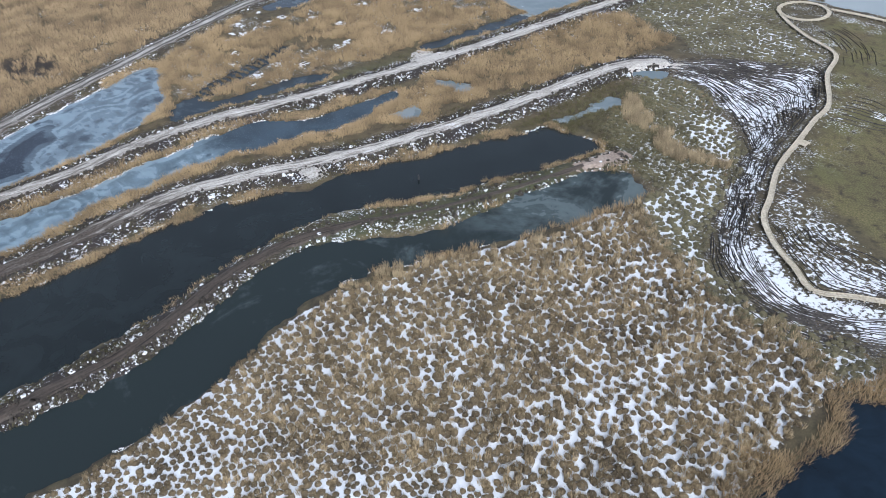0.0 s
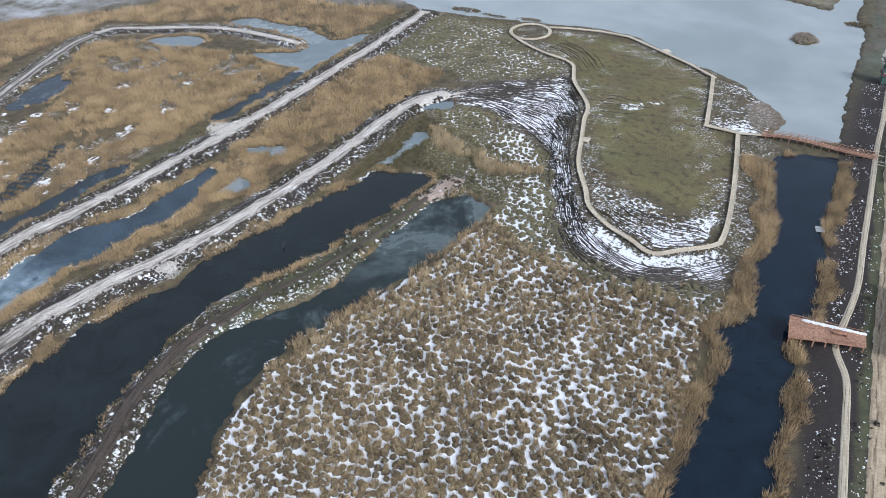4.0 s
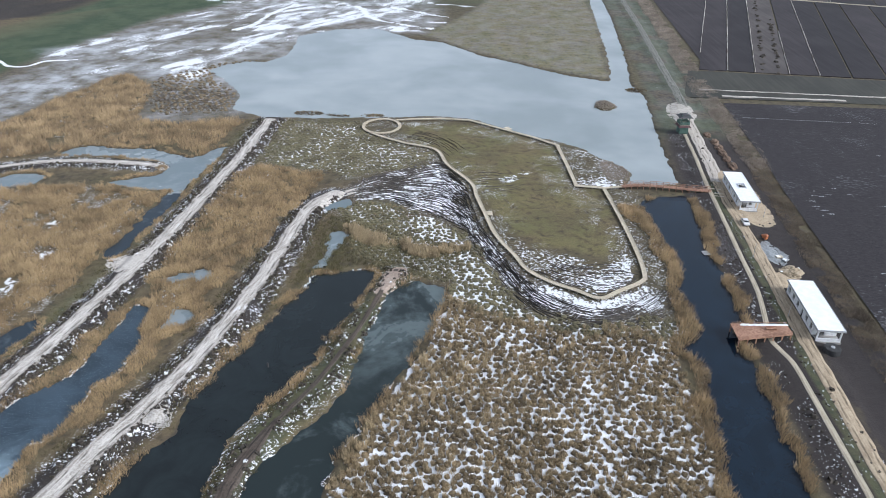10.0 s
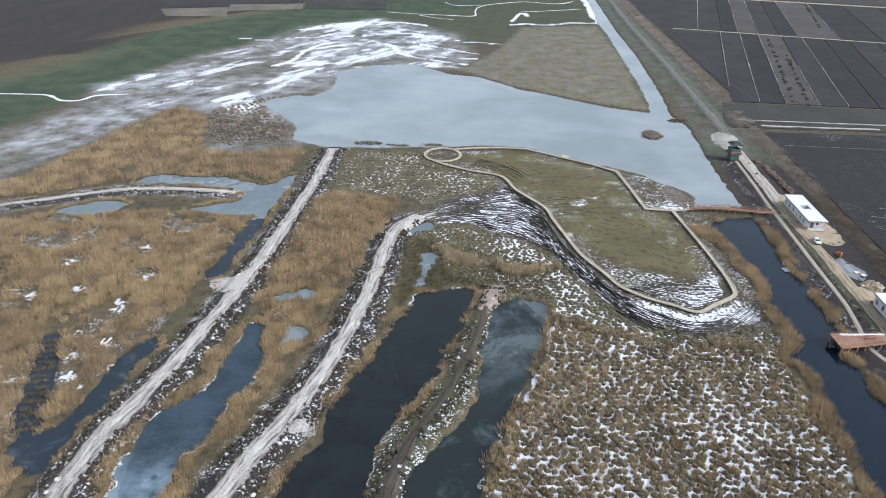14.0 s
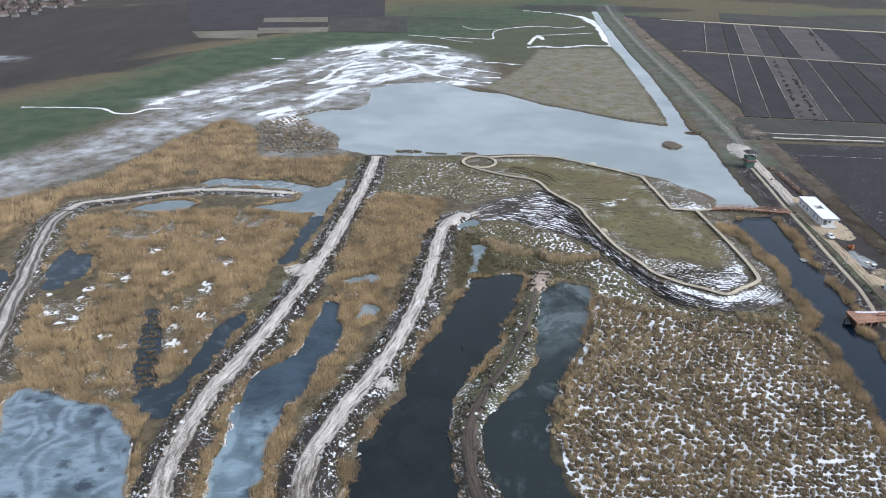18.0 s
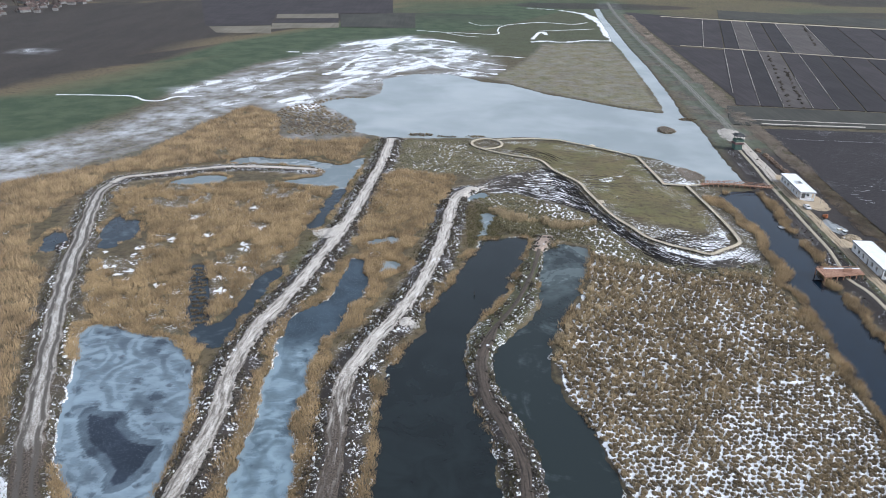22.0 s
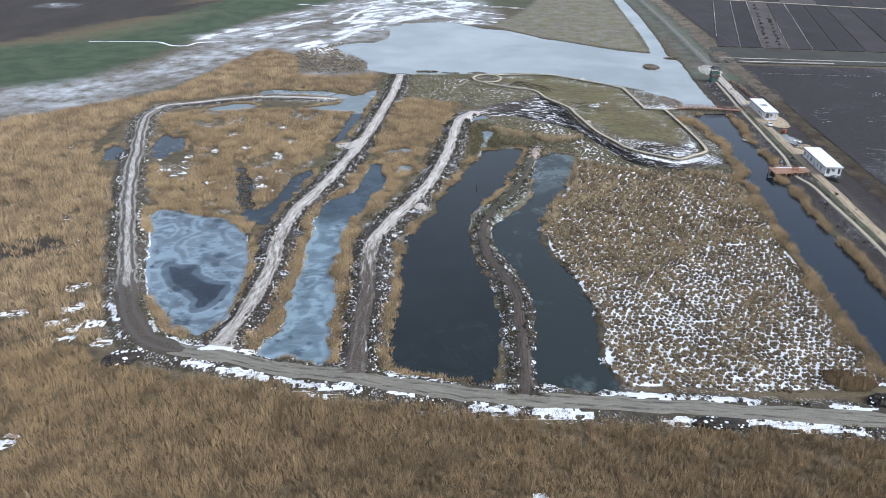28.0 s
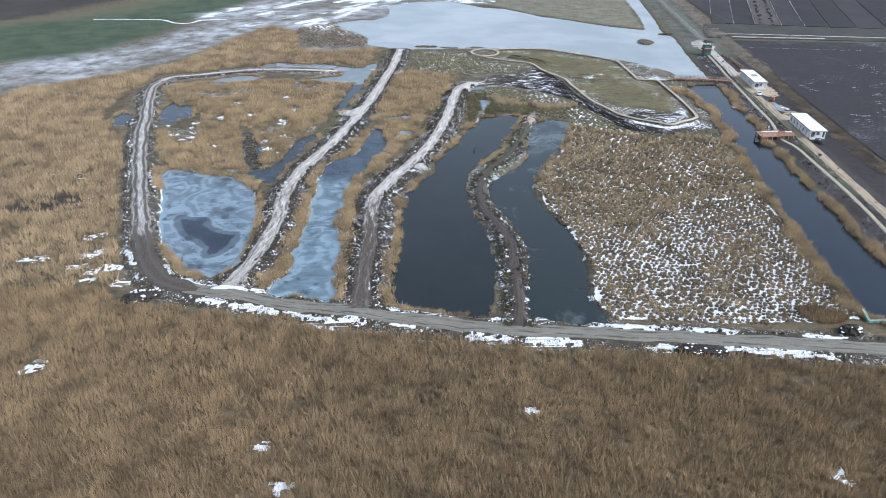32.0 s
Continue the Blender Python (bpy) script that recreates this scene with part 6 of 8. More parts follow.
def bundle(first, last, n, rng, trim=8):
    """Lines swept from one curve to another, each a little unsteady."""
    m = 60
    ends = []
    for c in (first, last):
        c = spline(c, 0.5)
        s = np.r_[0, np.cumsum(np.linalg.norm(np.diff(c, axis=0), axis=1))]
        at = np.linspace(0, s[-1], m)
        ends.append(np.column_stack([np.interp(at, s, c[:, 0]), np.interp(at, s, c[:, 1])]))
    out = []
    for k in range(n):
        u = (k + rng.uniform(-0.25, 0.25)) / max(n - 1, 1)
        line = ends[0] * (1 - u) + ends[1] * u
        a = int(rng.integers(0, trim))
        out.append(spline(line[a:m - int(rng.integers(0, 8)):4], 0.8))
    return out


rng = np.random.default_rng(70)
rows = bundle([(14, 280), (22, 291), (33, 297.5), (43.5, 304.5), (50, 295), (55, 284)], [(16, 274), (27, 274), (36, 269.5), (46, 261.5), (55, 252), (60, 246)], 58, rng, 20)
rows += bundle([(18, 286), (30, 296), (43, 304)], [(22, 280), (34, 284), (52, 284)], 16, rng, 12)
rows += bundle([(30, 297), (38, 304), (44, 308)], [(33, 292), (42, 299), (48, 300)], 8, rng)
rows += bundle([(54, 285.3), (56.6, 268.5), (59.2, 254.8), (64.2, 241.1), (69.8, 227.8), (76.3, 219.8), (82.8, 216), (87.3, 214.5), (92.6, 216), (100.8, 222.6), (104, 227.5)],
               [(47.6, 276.6), (52, 260.9), (55.4, 249.2), (59.6, 238.9), (64.7, 226.7), (69.4, 216.6), (74.4, 212.2), (81.7, 209), (88.6, 209), (96.6, 213.1), (104, 218.5)], 20, rng)
rows += bundle([(59.2, 245.3), (66.1, 232.9), (72.8, 220.5), (77.8, 211.8)], [(54.5, 246.9), (59.9, 232.9), (65.3, 218.6), (71.4, 210.3)], 7, rng)
rows += bundle([(71.9, 232.2), (78.7, 226.4), (84, 223.1), (88.5, 220.8), (94.2, 223.8), (99.5, 228.5)], [(78.5, 238.5), (83.5, 235.8), (89.8, 236.1), (95.8, 235), (100.3, 231.5)], 15, rng)
rows += bundle([(57, 295), (62.7, 296), (68.5, 294.6), (74.6, 297.1)], [(59, 279.6), (61.7, 281), (69.3, 282.8), (75, 286.9)], 9, rng)
rows += bundle([(35.3, 334.9), (47.4, 327.2), (55.6, 313.2)], [(29.9, 328.8), (41, 321.5), (48.7, 308.8)], 8, rng)
rows += bundle([(64, 226), (70, 214), (79, 208.6), (89, 208), (98, 212), (106, 218)], [(72, 209.5), (81, 206.8), (90, 206), (99, 208.5), (107, 213)], 6, rng)
rows += bundle([(82, 207.5), (93, 206.8), (103, 212.5), (109, 221)], [(85, 213), (93, 214.6), (101.5, 220), (106.5, 227)], 17, rng, 12)
ridges("furrow_ridges", rows, "dark ploughed soil ridges with snow between them", 71)

# ------------------------------------------------------------------ boardwalks
def bay_mesh(length, width, mat, gap=0.02, plank=0.145):
    bm = bmesh.new()
    n = int(length / plank)
    for i in range(n):
        a = -length / 2 + i * length / n
        box(bm, -width / 2, width / 2, a, a + length / n - gap, -0.05, 0.0)
    box(bm, -width / 2 + 0.12, -width / 2 + 0.2, -length / 2, length / 2, -0.2, -0.052)
    box(bm, width / 2 - 0.2, width / 2 - 0.12, -length / 2, length / 2, -0.2, -0.052)
    me = bpy.data.meshes.new("deck_bay")
    bm.to_mesh(me)
    bm.free()
    me.materials.append(mat)
    return me


def box_mesh(name, mat, *rows):
    bm = boxes(*rows)
    me = bpy.data.meshes.new(name)
    bm.to_mesh(me)
    bm.free()
    me.materials.append(mat)
    return me


def piece(name, me, m, parent):
    ob = new(name, me)
    ob.parent = parent
    ob.matrix_local = m
    return ob


def evenly(line, step):
    """Places at even steps along a line, with headings in degrees from +y."""
    p = np.asarray(line, float)
    s = np.r_[0, np.cumsum(np.linalg.norm(np.diff(p, axis=0), axis=1))]
    n = max(int(round(s[-1] / step)), 1)
    at = (np.arange(n) + 0.5) * s[-1] / n
    x, y = np.interp(at, s, p[:, 0]), np.interp(at, s, p[:, 1])
    x2, y2 = np.interp(at + 0.4, s, p[:, 0]) - np.interp(at - 0.4, s, p[:, 0]), np.interp(at + 0.4, s, p[:, 1]) - np.interp(at - 0.4, s, p[:, 1])
    return [(a, b, math.degrees(math.atan2(-c, d))) for a, b, c, d in zip(x, y, x2, y2)], s[-1] / n


BAY = bay_mesh(2.5, 1.2, MAT_WOOD)
POST = box_mesh("post", MAT_WOOD, (-0.07, 0.07, -0.07, 0.07, -1.6, 0.0))
KERB = box_mesh("edge_beam", MAT_WOOD, (-0.05, 0.05, -1.26, 1.26, 0.0, 0.12))


def boardwalk(line, label, z=0.55):
    base = tagged(new("boardwalk"), label, "boardwalk", "boardwalk loop")
    places, step = evenly(line, 2.4)
    for x, y, a in places:
        m = pose(x, y, z, 0, 0, a)
        piece("deck_bay", BAY, m, base)
        for s in (-1, 1):
            piece("post", POST, m @ pose(s * 0.52, 0, -0.05), base)
            piece("edge_beam", KERB, m @ pose(s * 0.56, 0, 0.002), base)
    return base


boardwalk(spline(WALK_WEST, 1.0)[:], "pale wooden boardwalk winding past the ploughed marsh")
boardwalk(np.array(WALK_EAST), "pale wooden boardwalk along the lake shore")
boardwalk(np.array([(21.0 + 7.2 * math.cos(t), 338.2 + 7.8 * math.sin(t)) for t in np.linspace(0, 2 * math.pi, 40)]), "round wooden boardwalk ring at the lake")


def platform(x, y, turn, sx, sy, label):
    base = tagged(new("viewing_platform"), label, "platform")
    base.matrix_world = pose(x, y, 0.56, 0, 0, turn)
    part("floor", boxes(*[(-sx / 2, sx / 2, -sy / 2 + i * 0.15, -sy / 2 + i * 0.15 + 0.13, -0.05, 0.02) for i in range(int(sy / 0.15))]), MAT_WOOD, base)
    for a in (-1, 1):
        for b in (-1, 1):
            part("post", boxes((a * sx / 2 * 0.9 - 0.07, a * sx / 2 * 0.9 + 0.07, b * sy / 2 * 0.9 - 0.07, b * sy / 2 * 0.9 + 0.07, -1.6, -0.051)), MAT_WOOD, base)
    part("bench_seat", boxes((-sx / 2 + 0.3, sx / 2 - 0.3, -0.2, 0.2, 0.42, 0.47)), MAT_WOOD, base)
    for a in (-1, 1):
        part("bench_leg", boxes((a * (sx / 2 - 0.6) - 0.05, a * (sx / 2 - 0.6) + 0.05, -0.18, 0.18, 0.02, 0.42)), MAT_WOOD, base)
    return base


platform(61.3, 264.5, 0, 2.0, 2.6, "small wooden platform with bench beside the boardwalk")
platform(71.0, 337.5, 40, 2.0, 3.0, "small wooden rest platform on the lake boardwalk")

# footbridge
bridge = tagged(new("footbridge"), "red-brown wooden footbridge with railings over the canal mouth", "bridge")
RED_BAY = bay_mesh(2.1, 1.9, MAT_RED_WOOD)
RPOST = box_mesh("railing_post", MAT_RED_WOOD, (-0.06, 0.06, -0.06, 0.06, -0.1, 1.1))
RAIL = box_mesh("handrail", MAT_RED_WOOD, (-0.06, 0.06, -1.05, 1.05, 1.05, 1.13), (-0.03, 0.03, -1.05, 1.05, 0.55, 0.63))
PILE = box_mesh("pile", MAT_RED_WOOD, (-0.1, 0.1, -0.1, 0.1, -2.6, 0.0))
places, _ = evenly(spline(BRIDGE, 0.8), 2.05)
for i, (x, y, a) in enumerate(places):
    u = (i + 0.5) / len(places)
    z = 0.6 + 0.7 * math.sin(math.pi * min(max((u - 0.12) / 0.85, 0), 1))
    m = pose(x, y, z, 0, 0, a)
    piece("deck_bay", RED_BAY if u > 0.16 else BAY, m, bridge)
    if u > 0.16:
        for s in (-1, 1):
            piece("railing_post", RPOST, m @ pose(s * 0.9, 0, 0), bridge)
            piece("handrail", RAIL, m @ pose(s * 0.9, 0, 0.004), bridge)
            piece("pile", PILE, m @ pose(s * 0.75, 0, -0.06), bridge)
for k, (px, py, ln, a) in enumerate([(136.6, 284.2, 3.4, 83), (136.4, 280.6, 3.0, 86), (136.2, 278.8, 3.2, 80), (129.5, 283.0, 3.0, 95)]):
    b_ = tagged(new("gangplank", boxes((-0.2, 0.2, -ln / 2, ln / 2, 0, 0.06)) and box_mesh("gangplank", MAT_WOOD, (-0.2, 0.2, -ln / 2, ln / 2, 0, 0.06), (-0.15, 0.15, -ln / 2 + 0.3, -ln / 2 + 0.45, -0.08, 0))), "loose pale plank laid across the dark bank", "plank", "planks by the footbridge")
    b_.matrix_world = pose(px, py, float(land(np.array([px]), np.array([py]))[0]) + 0.12, 0, 0, a)

# ------------------------------------------------------------------ fishing deck over the canal
deck = tagged(new("viewing_deck"), "raised red-brown plank deck on piles at the canal", "deck")
deck.matrix_world = pose(116.4, 200.8, 2.0)
W_, E_, S_w, N_w = 0.0, 13.4, 0.0, 6.3
def deck_y(x, f):
    """South (f=0) to north (f=1) edge of the tapered deck at x."""
    south, north = 2.5 * x / 13.0, 6.4 + 0.1 * x / 13.4
    return south + (north - south) * f


for i in range(46):
    x0, x1 = i * 13.4 / 46, (i + 1) * 13.4 / 46 - 0.03
    bm = bmesh.new()
    vs = box(bm, x0, x1, 0, 1, -0.07, 0)
    for v in vs:
        v.co.y = deck_y(v.co.x, v.co.y)
    part("plank", bm, MAT_RED_WOOD, deck)
for f in (0.02, 0.98):
    bm = bmesh.new()
    vs = box(bm, 0, 13.4, -0.08, 0.08, -0.35, -0.072)
    for v in vs:
        v.co.y += deck_y(v.co.x, f)
    part("edge_beam", bm, MAT_RED_WOOD, deck)
for x in np.linspace(0.3, 13.1, 7):
    for f in (0.05, 0.95):
        y = deck_y(x, f)
        part("pile", boxes((x - 0.12, x + 0.12, y - 0.12, y + 0.12, -3.6, -0.352)), MAT_RED_WOOD, deck)
        part("railing_post", boxes((x - 0.05, x + 0.05, y - 0.05, y + 0.05, 0.002, 0.6)), MAT_RED_WOOD, deck)
for f in (0.05, 0.95):
    bm = bmesh.new()
    for v in box(bm, 0.2, 13.2, -0.04, 0.04, 0.55, 0.62):
        v.co.y += deck_y(v.co.x, f)
    part("handrail", bm, MAT_RED_WOOD, deck)
part("handrail", boxes((0.2, 0.28, 0.4, 6.1, 0.55, 0.62)), MAT_RED_WOOD, deck)
bench = tagged(new("deck_bench"), "dark red wooden bench box standing on the deck", "bench")
bench.matrix_world = pose(125.3, 204.9, 2.002, 0, 0, 3)
part("seat", boxes((-1.3, 1.3, -0.3, 0.3, 0.4, 0.46)), MAT_RED_WOOD, bench)
part("backrest", boxes((-1.3, 1.3, 0.26, 0.32, 0.46, 0.9)), MAT_RED_WOOD, bench)
for s in (-1.1, 1.1):
    part("leg", boxes((s - 0.06, s + 0.06, -0.26, 0.24, 0, 0.4)), MAT_RED_WOOD, bench)
bm = bmesh.new()
rng = np.random.default_rng(77)
for i in range(70):
    x = rng.uniform(2.6, 13.0)
    c = bmesh.ops.create_icosphere(bm, subdivisions=1, radius=rng.uniform(0.25, 0.6))["verts"]
    for v in c:
        v.co = Vector((116.4 + x + v.co.x * 1.4, 200.8 + deck_y(x, rng.uniform(0.84, 0.95)) + v.co.y * 0.6, 2.02 + max(v.co.z, 0) * 0.25))
tagged(part("snow_strip", bm, MAT_SNOW), "strip of white snow lying along the deck's edge", "snow")

# ------------------------------------------------------------------ huts under construction
MAT_TRIM = plain_material("grey_trim", (0.30, 0.31, 0.32), (0.42, 0.43, 0.44), 0.5, 0.6)
MAT_FLOOR = plain_material("raw_concrete", (0.22, 0.21, 0.2), (0.34, 0.33, 0.31), 0.7, 0.9)


def wall_with_openings(length, height, thick, openings, along_y, at, parent, z0=0.0):
    """One wall as a mesh with real openings: (start, end, sill, head)."""
    rows, a = [], 0.0
    for s, e, sill, head in openings:
        rows.append((a, s, z0, z0 + height))
        rows.append((s, e, z0, z0 + sill))
        rows.append((s, e, z0 + head, z0 + height))
        a = e
    rows.append((a, length, z0, z0 + height))
    bm = bmesh.new()
    for s, e, lo, hi in rows:
        if e - s > 0.01 and hi - lo > 0.01:
            if along_y:
                box(bm, at[0], at[0] + thick, at[1] + s, at[1] + e, lo, hi)
            else:
                box(bm, at[0] + s, at[0] + e, at[1], at[1] + thick, lo, hi)
    return part("wall", bm, MAT_WHITE, parent)


def hut(x, y, turn, wide, long, label, roof_hole=False, porch=2.6):
    base = tagged(new("building_hut"), label, "building", "huts under construction")
    base.matrix_world = pose(x, y, 0.35, 0, 0, turn)
    w2, l2, h = wide / 2, long / 2, 3.1
    part("floor_slab", boxes((-w2 - 0.2, w2 + 0.2, -l2 - 0.2, l2 + 0.2, -0.9, 0.12), bevel=0.02), MAT_FLOOR, base)
    south = -l2 + porch
    n = 6
    gap = (l2 - south) / n
    wins = [(i * gap + gap * 0.28, i * gap + gap * 0.72, 0.9, 2.3) for i in range(n)]
    wins[2] = (2 * gap + gap * 0.3, 2 * gap + gap * 0.6, 0.0, 2.2)
    for side in (-1, 1):
        side_wall = wall_with_openings(l2 - south, h, 0.25, wins, True, (-w2 if side < 0 else w2 - 0.25, south), base, 0.121)
        for s, e, sill, head in wins:
            xs = -w2 - 0.03 if side < 0 else w2 - 0.06
            if sill > 0:
                part("window_sill", boxes((xs, xs + 0.09, south + s - 0.05, south + e + 0.05, 0.121 + sill - 0.06, 0.121 + sill - 0.002)), MAT_TRIM, side_wall, "grey window sill")
                part("window_frame", boxes((xs + 0.12 * (side < 0), xs + 0.12 * (side < 0) + 0.05, south + (s + e) / 2 - 0.03, south + (s + e) / 2 + 0.03, 0.121 + sill, 0.121 + head)), MAT_TRIM, side_wall, "grey window post")
    wall_with_openings(wide - 0.5, h, 0.25, [], False, (-w2 + 0.25, l2 - 0.25), base, 0.121)
    wall_with_openings(wide - 0.5, h, 0.25, [(0.8, 2.6, 0.0, 2.3), (3.2, wide - 1.3, 0.8, 2.3)], False, (-w2 + 0.25, south), base, 0.121)
    for s in (-1, 1):
        part("porch_post", boxes((s * (w2 - 0.2) - 0.15, s * (w2 - 0.2) + 0.15, -l2 + 0.05, -l2 + 0.35, 0.121, h + 0.12)), MAT_WHITE, base)
    part("porch_wall", boxes((-w2 + 0.37, w2 - 0.37, -l2 + 0.08, -l2 + 0.28, 0.121, 1.0)), MAT_WHITE, base)
    z0, z1 = h + 0.124, h + 0.5
    o = 0.35
    if roof_hole:
        a, b, c, d = -0.9, 1.2, -1.6, 1.6
        part("roof", boxes((-w2 - o, w2 + o, -l2 - o, c, z0, z1), (-w2 - o, w2 + o, d, l2 + o, z0, z1), (-w2 - o, a, c, d, z0, z1), (b, w2 + o, c, d, z0, z1)), MAT_ROOF, base, "flat roof white with snow")
        part("skylight_kerb", boxes((a - 0.12, a, c, d, z1 + 0.002, z1 + 0.25), (b, b + 0.12, c, d, z1 + 0.002, z1 + 0.25), (a - 0.12, b + 0.12, c - 0.12, c, z1 + 0.002, z1 + 0.25), (a - 0.12, b + 0.12, d, d + 0.12, z1 + 0.002, z1 + 0.25)), MAT_WHITE, base)
    else:
        part("roof", boxes((-w2 - o, w2 + o, -l2 - o, l2 + o, z0, z1), bevel=0.05), MAT_ROOF, base, "flat roof white with snow")
    part("roof_edge", boxes((-w2 - o - 0.06, -w2 - o - 0.003, -l2 - o, l2 + o, z0 - 0.05, z1 + 0.08), (w2 + o + 0.003, w2 + o + 0.06, -l2 - o, l2 + o, z0 - 0.05, z1 + 0.08),
                            (-w2 - o - 0.06, w2 + o + 0.06, -l2 - o - 0.06, -l2 - o - 0.003, z0 - 0.05, z1 + 0.08), (-w2 - o - 0.06, w2 + o + 0.06, l2 + o + 0.003, l2 + o + 0.06, z0 - 0.05, z1 + 0.08)), MAT_TRIM, base)
    return base


hut(142.9, 279.8, -4.0, 5.4, 21.6, "low white building shell with snowy flat roof and roof opening", True)
hut(138.5, 213.0, -3.8, 5.6, 20.8, "long low white building shell with snow-covered flat roof")
tank = tagged(new("round_tank"), "dark round water tank beside the white building", "tank")
tank.matrix_world = pose(137.2, 199.2, 0.2)
bm = bmesh.new()
bmesh.ops.create_cone(bm, cap_ends=True, segments=28, radius1=1.9, radius2=1.8, depth=1.4)
bmesh.ops.bevel(bm, geom=[e for e in bm.edges if e.calc_face_angle(0) > 1], offset=0.08, segments=2, affect="EDGES")
bmesh.ops.translate(bm, vec=(0, 0, 0.7), verts=bm.verts)
part("shell", bm, MAT_HOLE, tank)
bm = bmesh.new()
bmesh.ops.create_cone(bm, cap_ends=True, segments=20, radius1=0.5, radius2=0.45, depth=0.16)
bmesh.ops.translate(bm, vec=(0, 0, 1.48), verts=bm.verts)
part("lid", bm, MAT_TRIM, tank)

# old post standing in the pond, green booth at the road's end
stump = tagged(new("mooring_post"), "short dark wooden post standing in the pond", "post")
stump.matrix_world = pose(10.0, 190.6, -0.6)
bm = bmesh.new()
bmesh.ops.create_cone(bm, cap_ends=True, segments=10, radius1=0.26, radius2=0.2, depth=1.9)
bmesh.ops.translate(bm, vec=(0, 0, 0.6), verts=bm.verts)
part("shaft", bm, MAT_HOLE, stump)

# painted sluice wall at the canal's south end
MAT_MINT = plain_material("mint_paint", (0.28, 0.50, 0.44), (0.42, 0.64, 0.57), 0.4, 0.6)
sluice = tagged(new("sluice_wall"), "pale mint-green painted concrete sluice wall at the canal end", "wall")
corner_ = [(95.6, 86.7), (94.8, 82.4), (99.5, 82.4)]
for (ax, ay), (bx, by) in zip(corner_[:-1], corner_[1:]):
    ln = math.hypot(bx - ax, by - ay)
    part("wing_wall", boxes((-0.2, 0.2, 0.0, ln, -1.0, 0.62), bevel=0.03), MAT_MINT, sluice).matrix_world = pose(ax, ay, 0.0, 0, 0, math.degrees(math.atan2(-(bx - ax), by - ay)))
    part("coping", boxes((-0.3, 0.3, -0.1, ln + 0.1, 0.623, 0.74), bevel=0.02), MAT_MINT, sluice).matrix_world = pose(ax, ay, 0.0, 0, 0, math.degrees(math.atan2(-(bx - ax), by - ay)))

# ------------------------------------------------------------------ watch tower
MAT_GREEN = plain_material("green_boards", (0.05, 0.10, 0.085), (0.10, 0.17, 0.14), 0.4, 0.7)
MAT_SHINGLE = plain_material("dark_shingles", (0.03, 0.032, 0.034), (0.08, 0.082, 0.085), 0.4, 0.8)
tower = tagged(new("watch_tower"), "green boarded bird-watching tower with dark tiered roofs", "tower")
tower.matrix_world = pose(139.3, 336.2, 0.3, 0, 0, 4) @ Matrix.Diagonal((0.86, 0.86, 0.84, 1))
for a in (-1, 1):
    for b in (-1, 1):
        part("leg", boxes((a * 1.7 - 0.13, a * 1.7 + 0.13, b * 1.7 - 0.13, b * 1.7 + 0.13, -0.4, 9.2)), MAT_GREEN, tower)
for z0, z1, s in ((0.3, 3.2, 1.95), (4.6, 6.0, 2.2)):
    for i in range(4):
        bm = bmesh.new()
        for k in range(13):
            a = -s + k * 2 * s / 13
            box(bm, a, a + 2 * s / 13 - 0.03, -s - 0.05, -s, z0, z1)
        bmesh.ops.rotate(bm, cent=(0, 0, 0), matrix=Matrix.Rotation(i * math.pi / 2, 3, "Z"), verts=bm.verts)
        part("boarded_side", bm, MAT_GREEN, tower)
for z0, s in ((3.3, 1.9), (4.45, 2.25)):
    part("floor", boxes((-s, s, -s, s, z0, z0 + 0.12)), MAT_WOOD, tower)


def hipped(z0, low, high, rise):
    bm = bmesh.new()
    r = [[bm.verts.new((a * s, b * s, z)) for a, b in ((-1, -1), (1, -1), (1, 1), (-1, 1))] for s, z in ((low, z0), (low, z0 + 0.12), (high, z0 + rise))]
    for lo, hi in ((0, 1), (1, 2)):
        for i in range(4):
            bm.faces.new([r[lo][i], r[lo][(i + 1) % 4], r[hi][(i + 1) % 4], r[hi][i]])
    bm.faces.new(r[2])
    bm.faces.new(r[0][::-1])
    return bm


part("lower_roof", hipped(3.45, 2.75, 2.3, 0.8), plain_material("maroon_boards", (0.06, 0.03, 0.032), (0.13, 0.07, 0.07), 0.4, 0.8), tower, "dark maroon skirt roof")
part("upper_roof", hipped(8.0, 2.95, 1.5, 0.8), MAT_SHINGLE, tower)
part("roof_cap", hipped(8.82, 1.6, 0.3, 0.7), MAT_SHINGLE, tower)
for i in range(12):
    part("stair_tread", boxes((2.3, 3.2, -2.4 + i * 0.36, -2.1 + i * 0.36, 0.2 + i * 0.36, 0.26 + i * 0.36)), MAT_WOOD, tower)
part("stair_stringer", boxes((2.22, 2.29, -2.4, 2.2, 0.0, 0.18)), MAT_WOOD, tower)

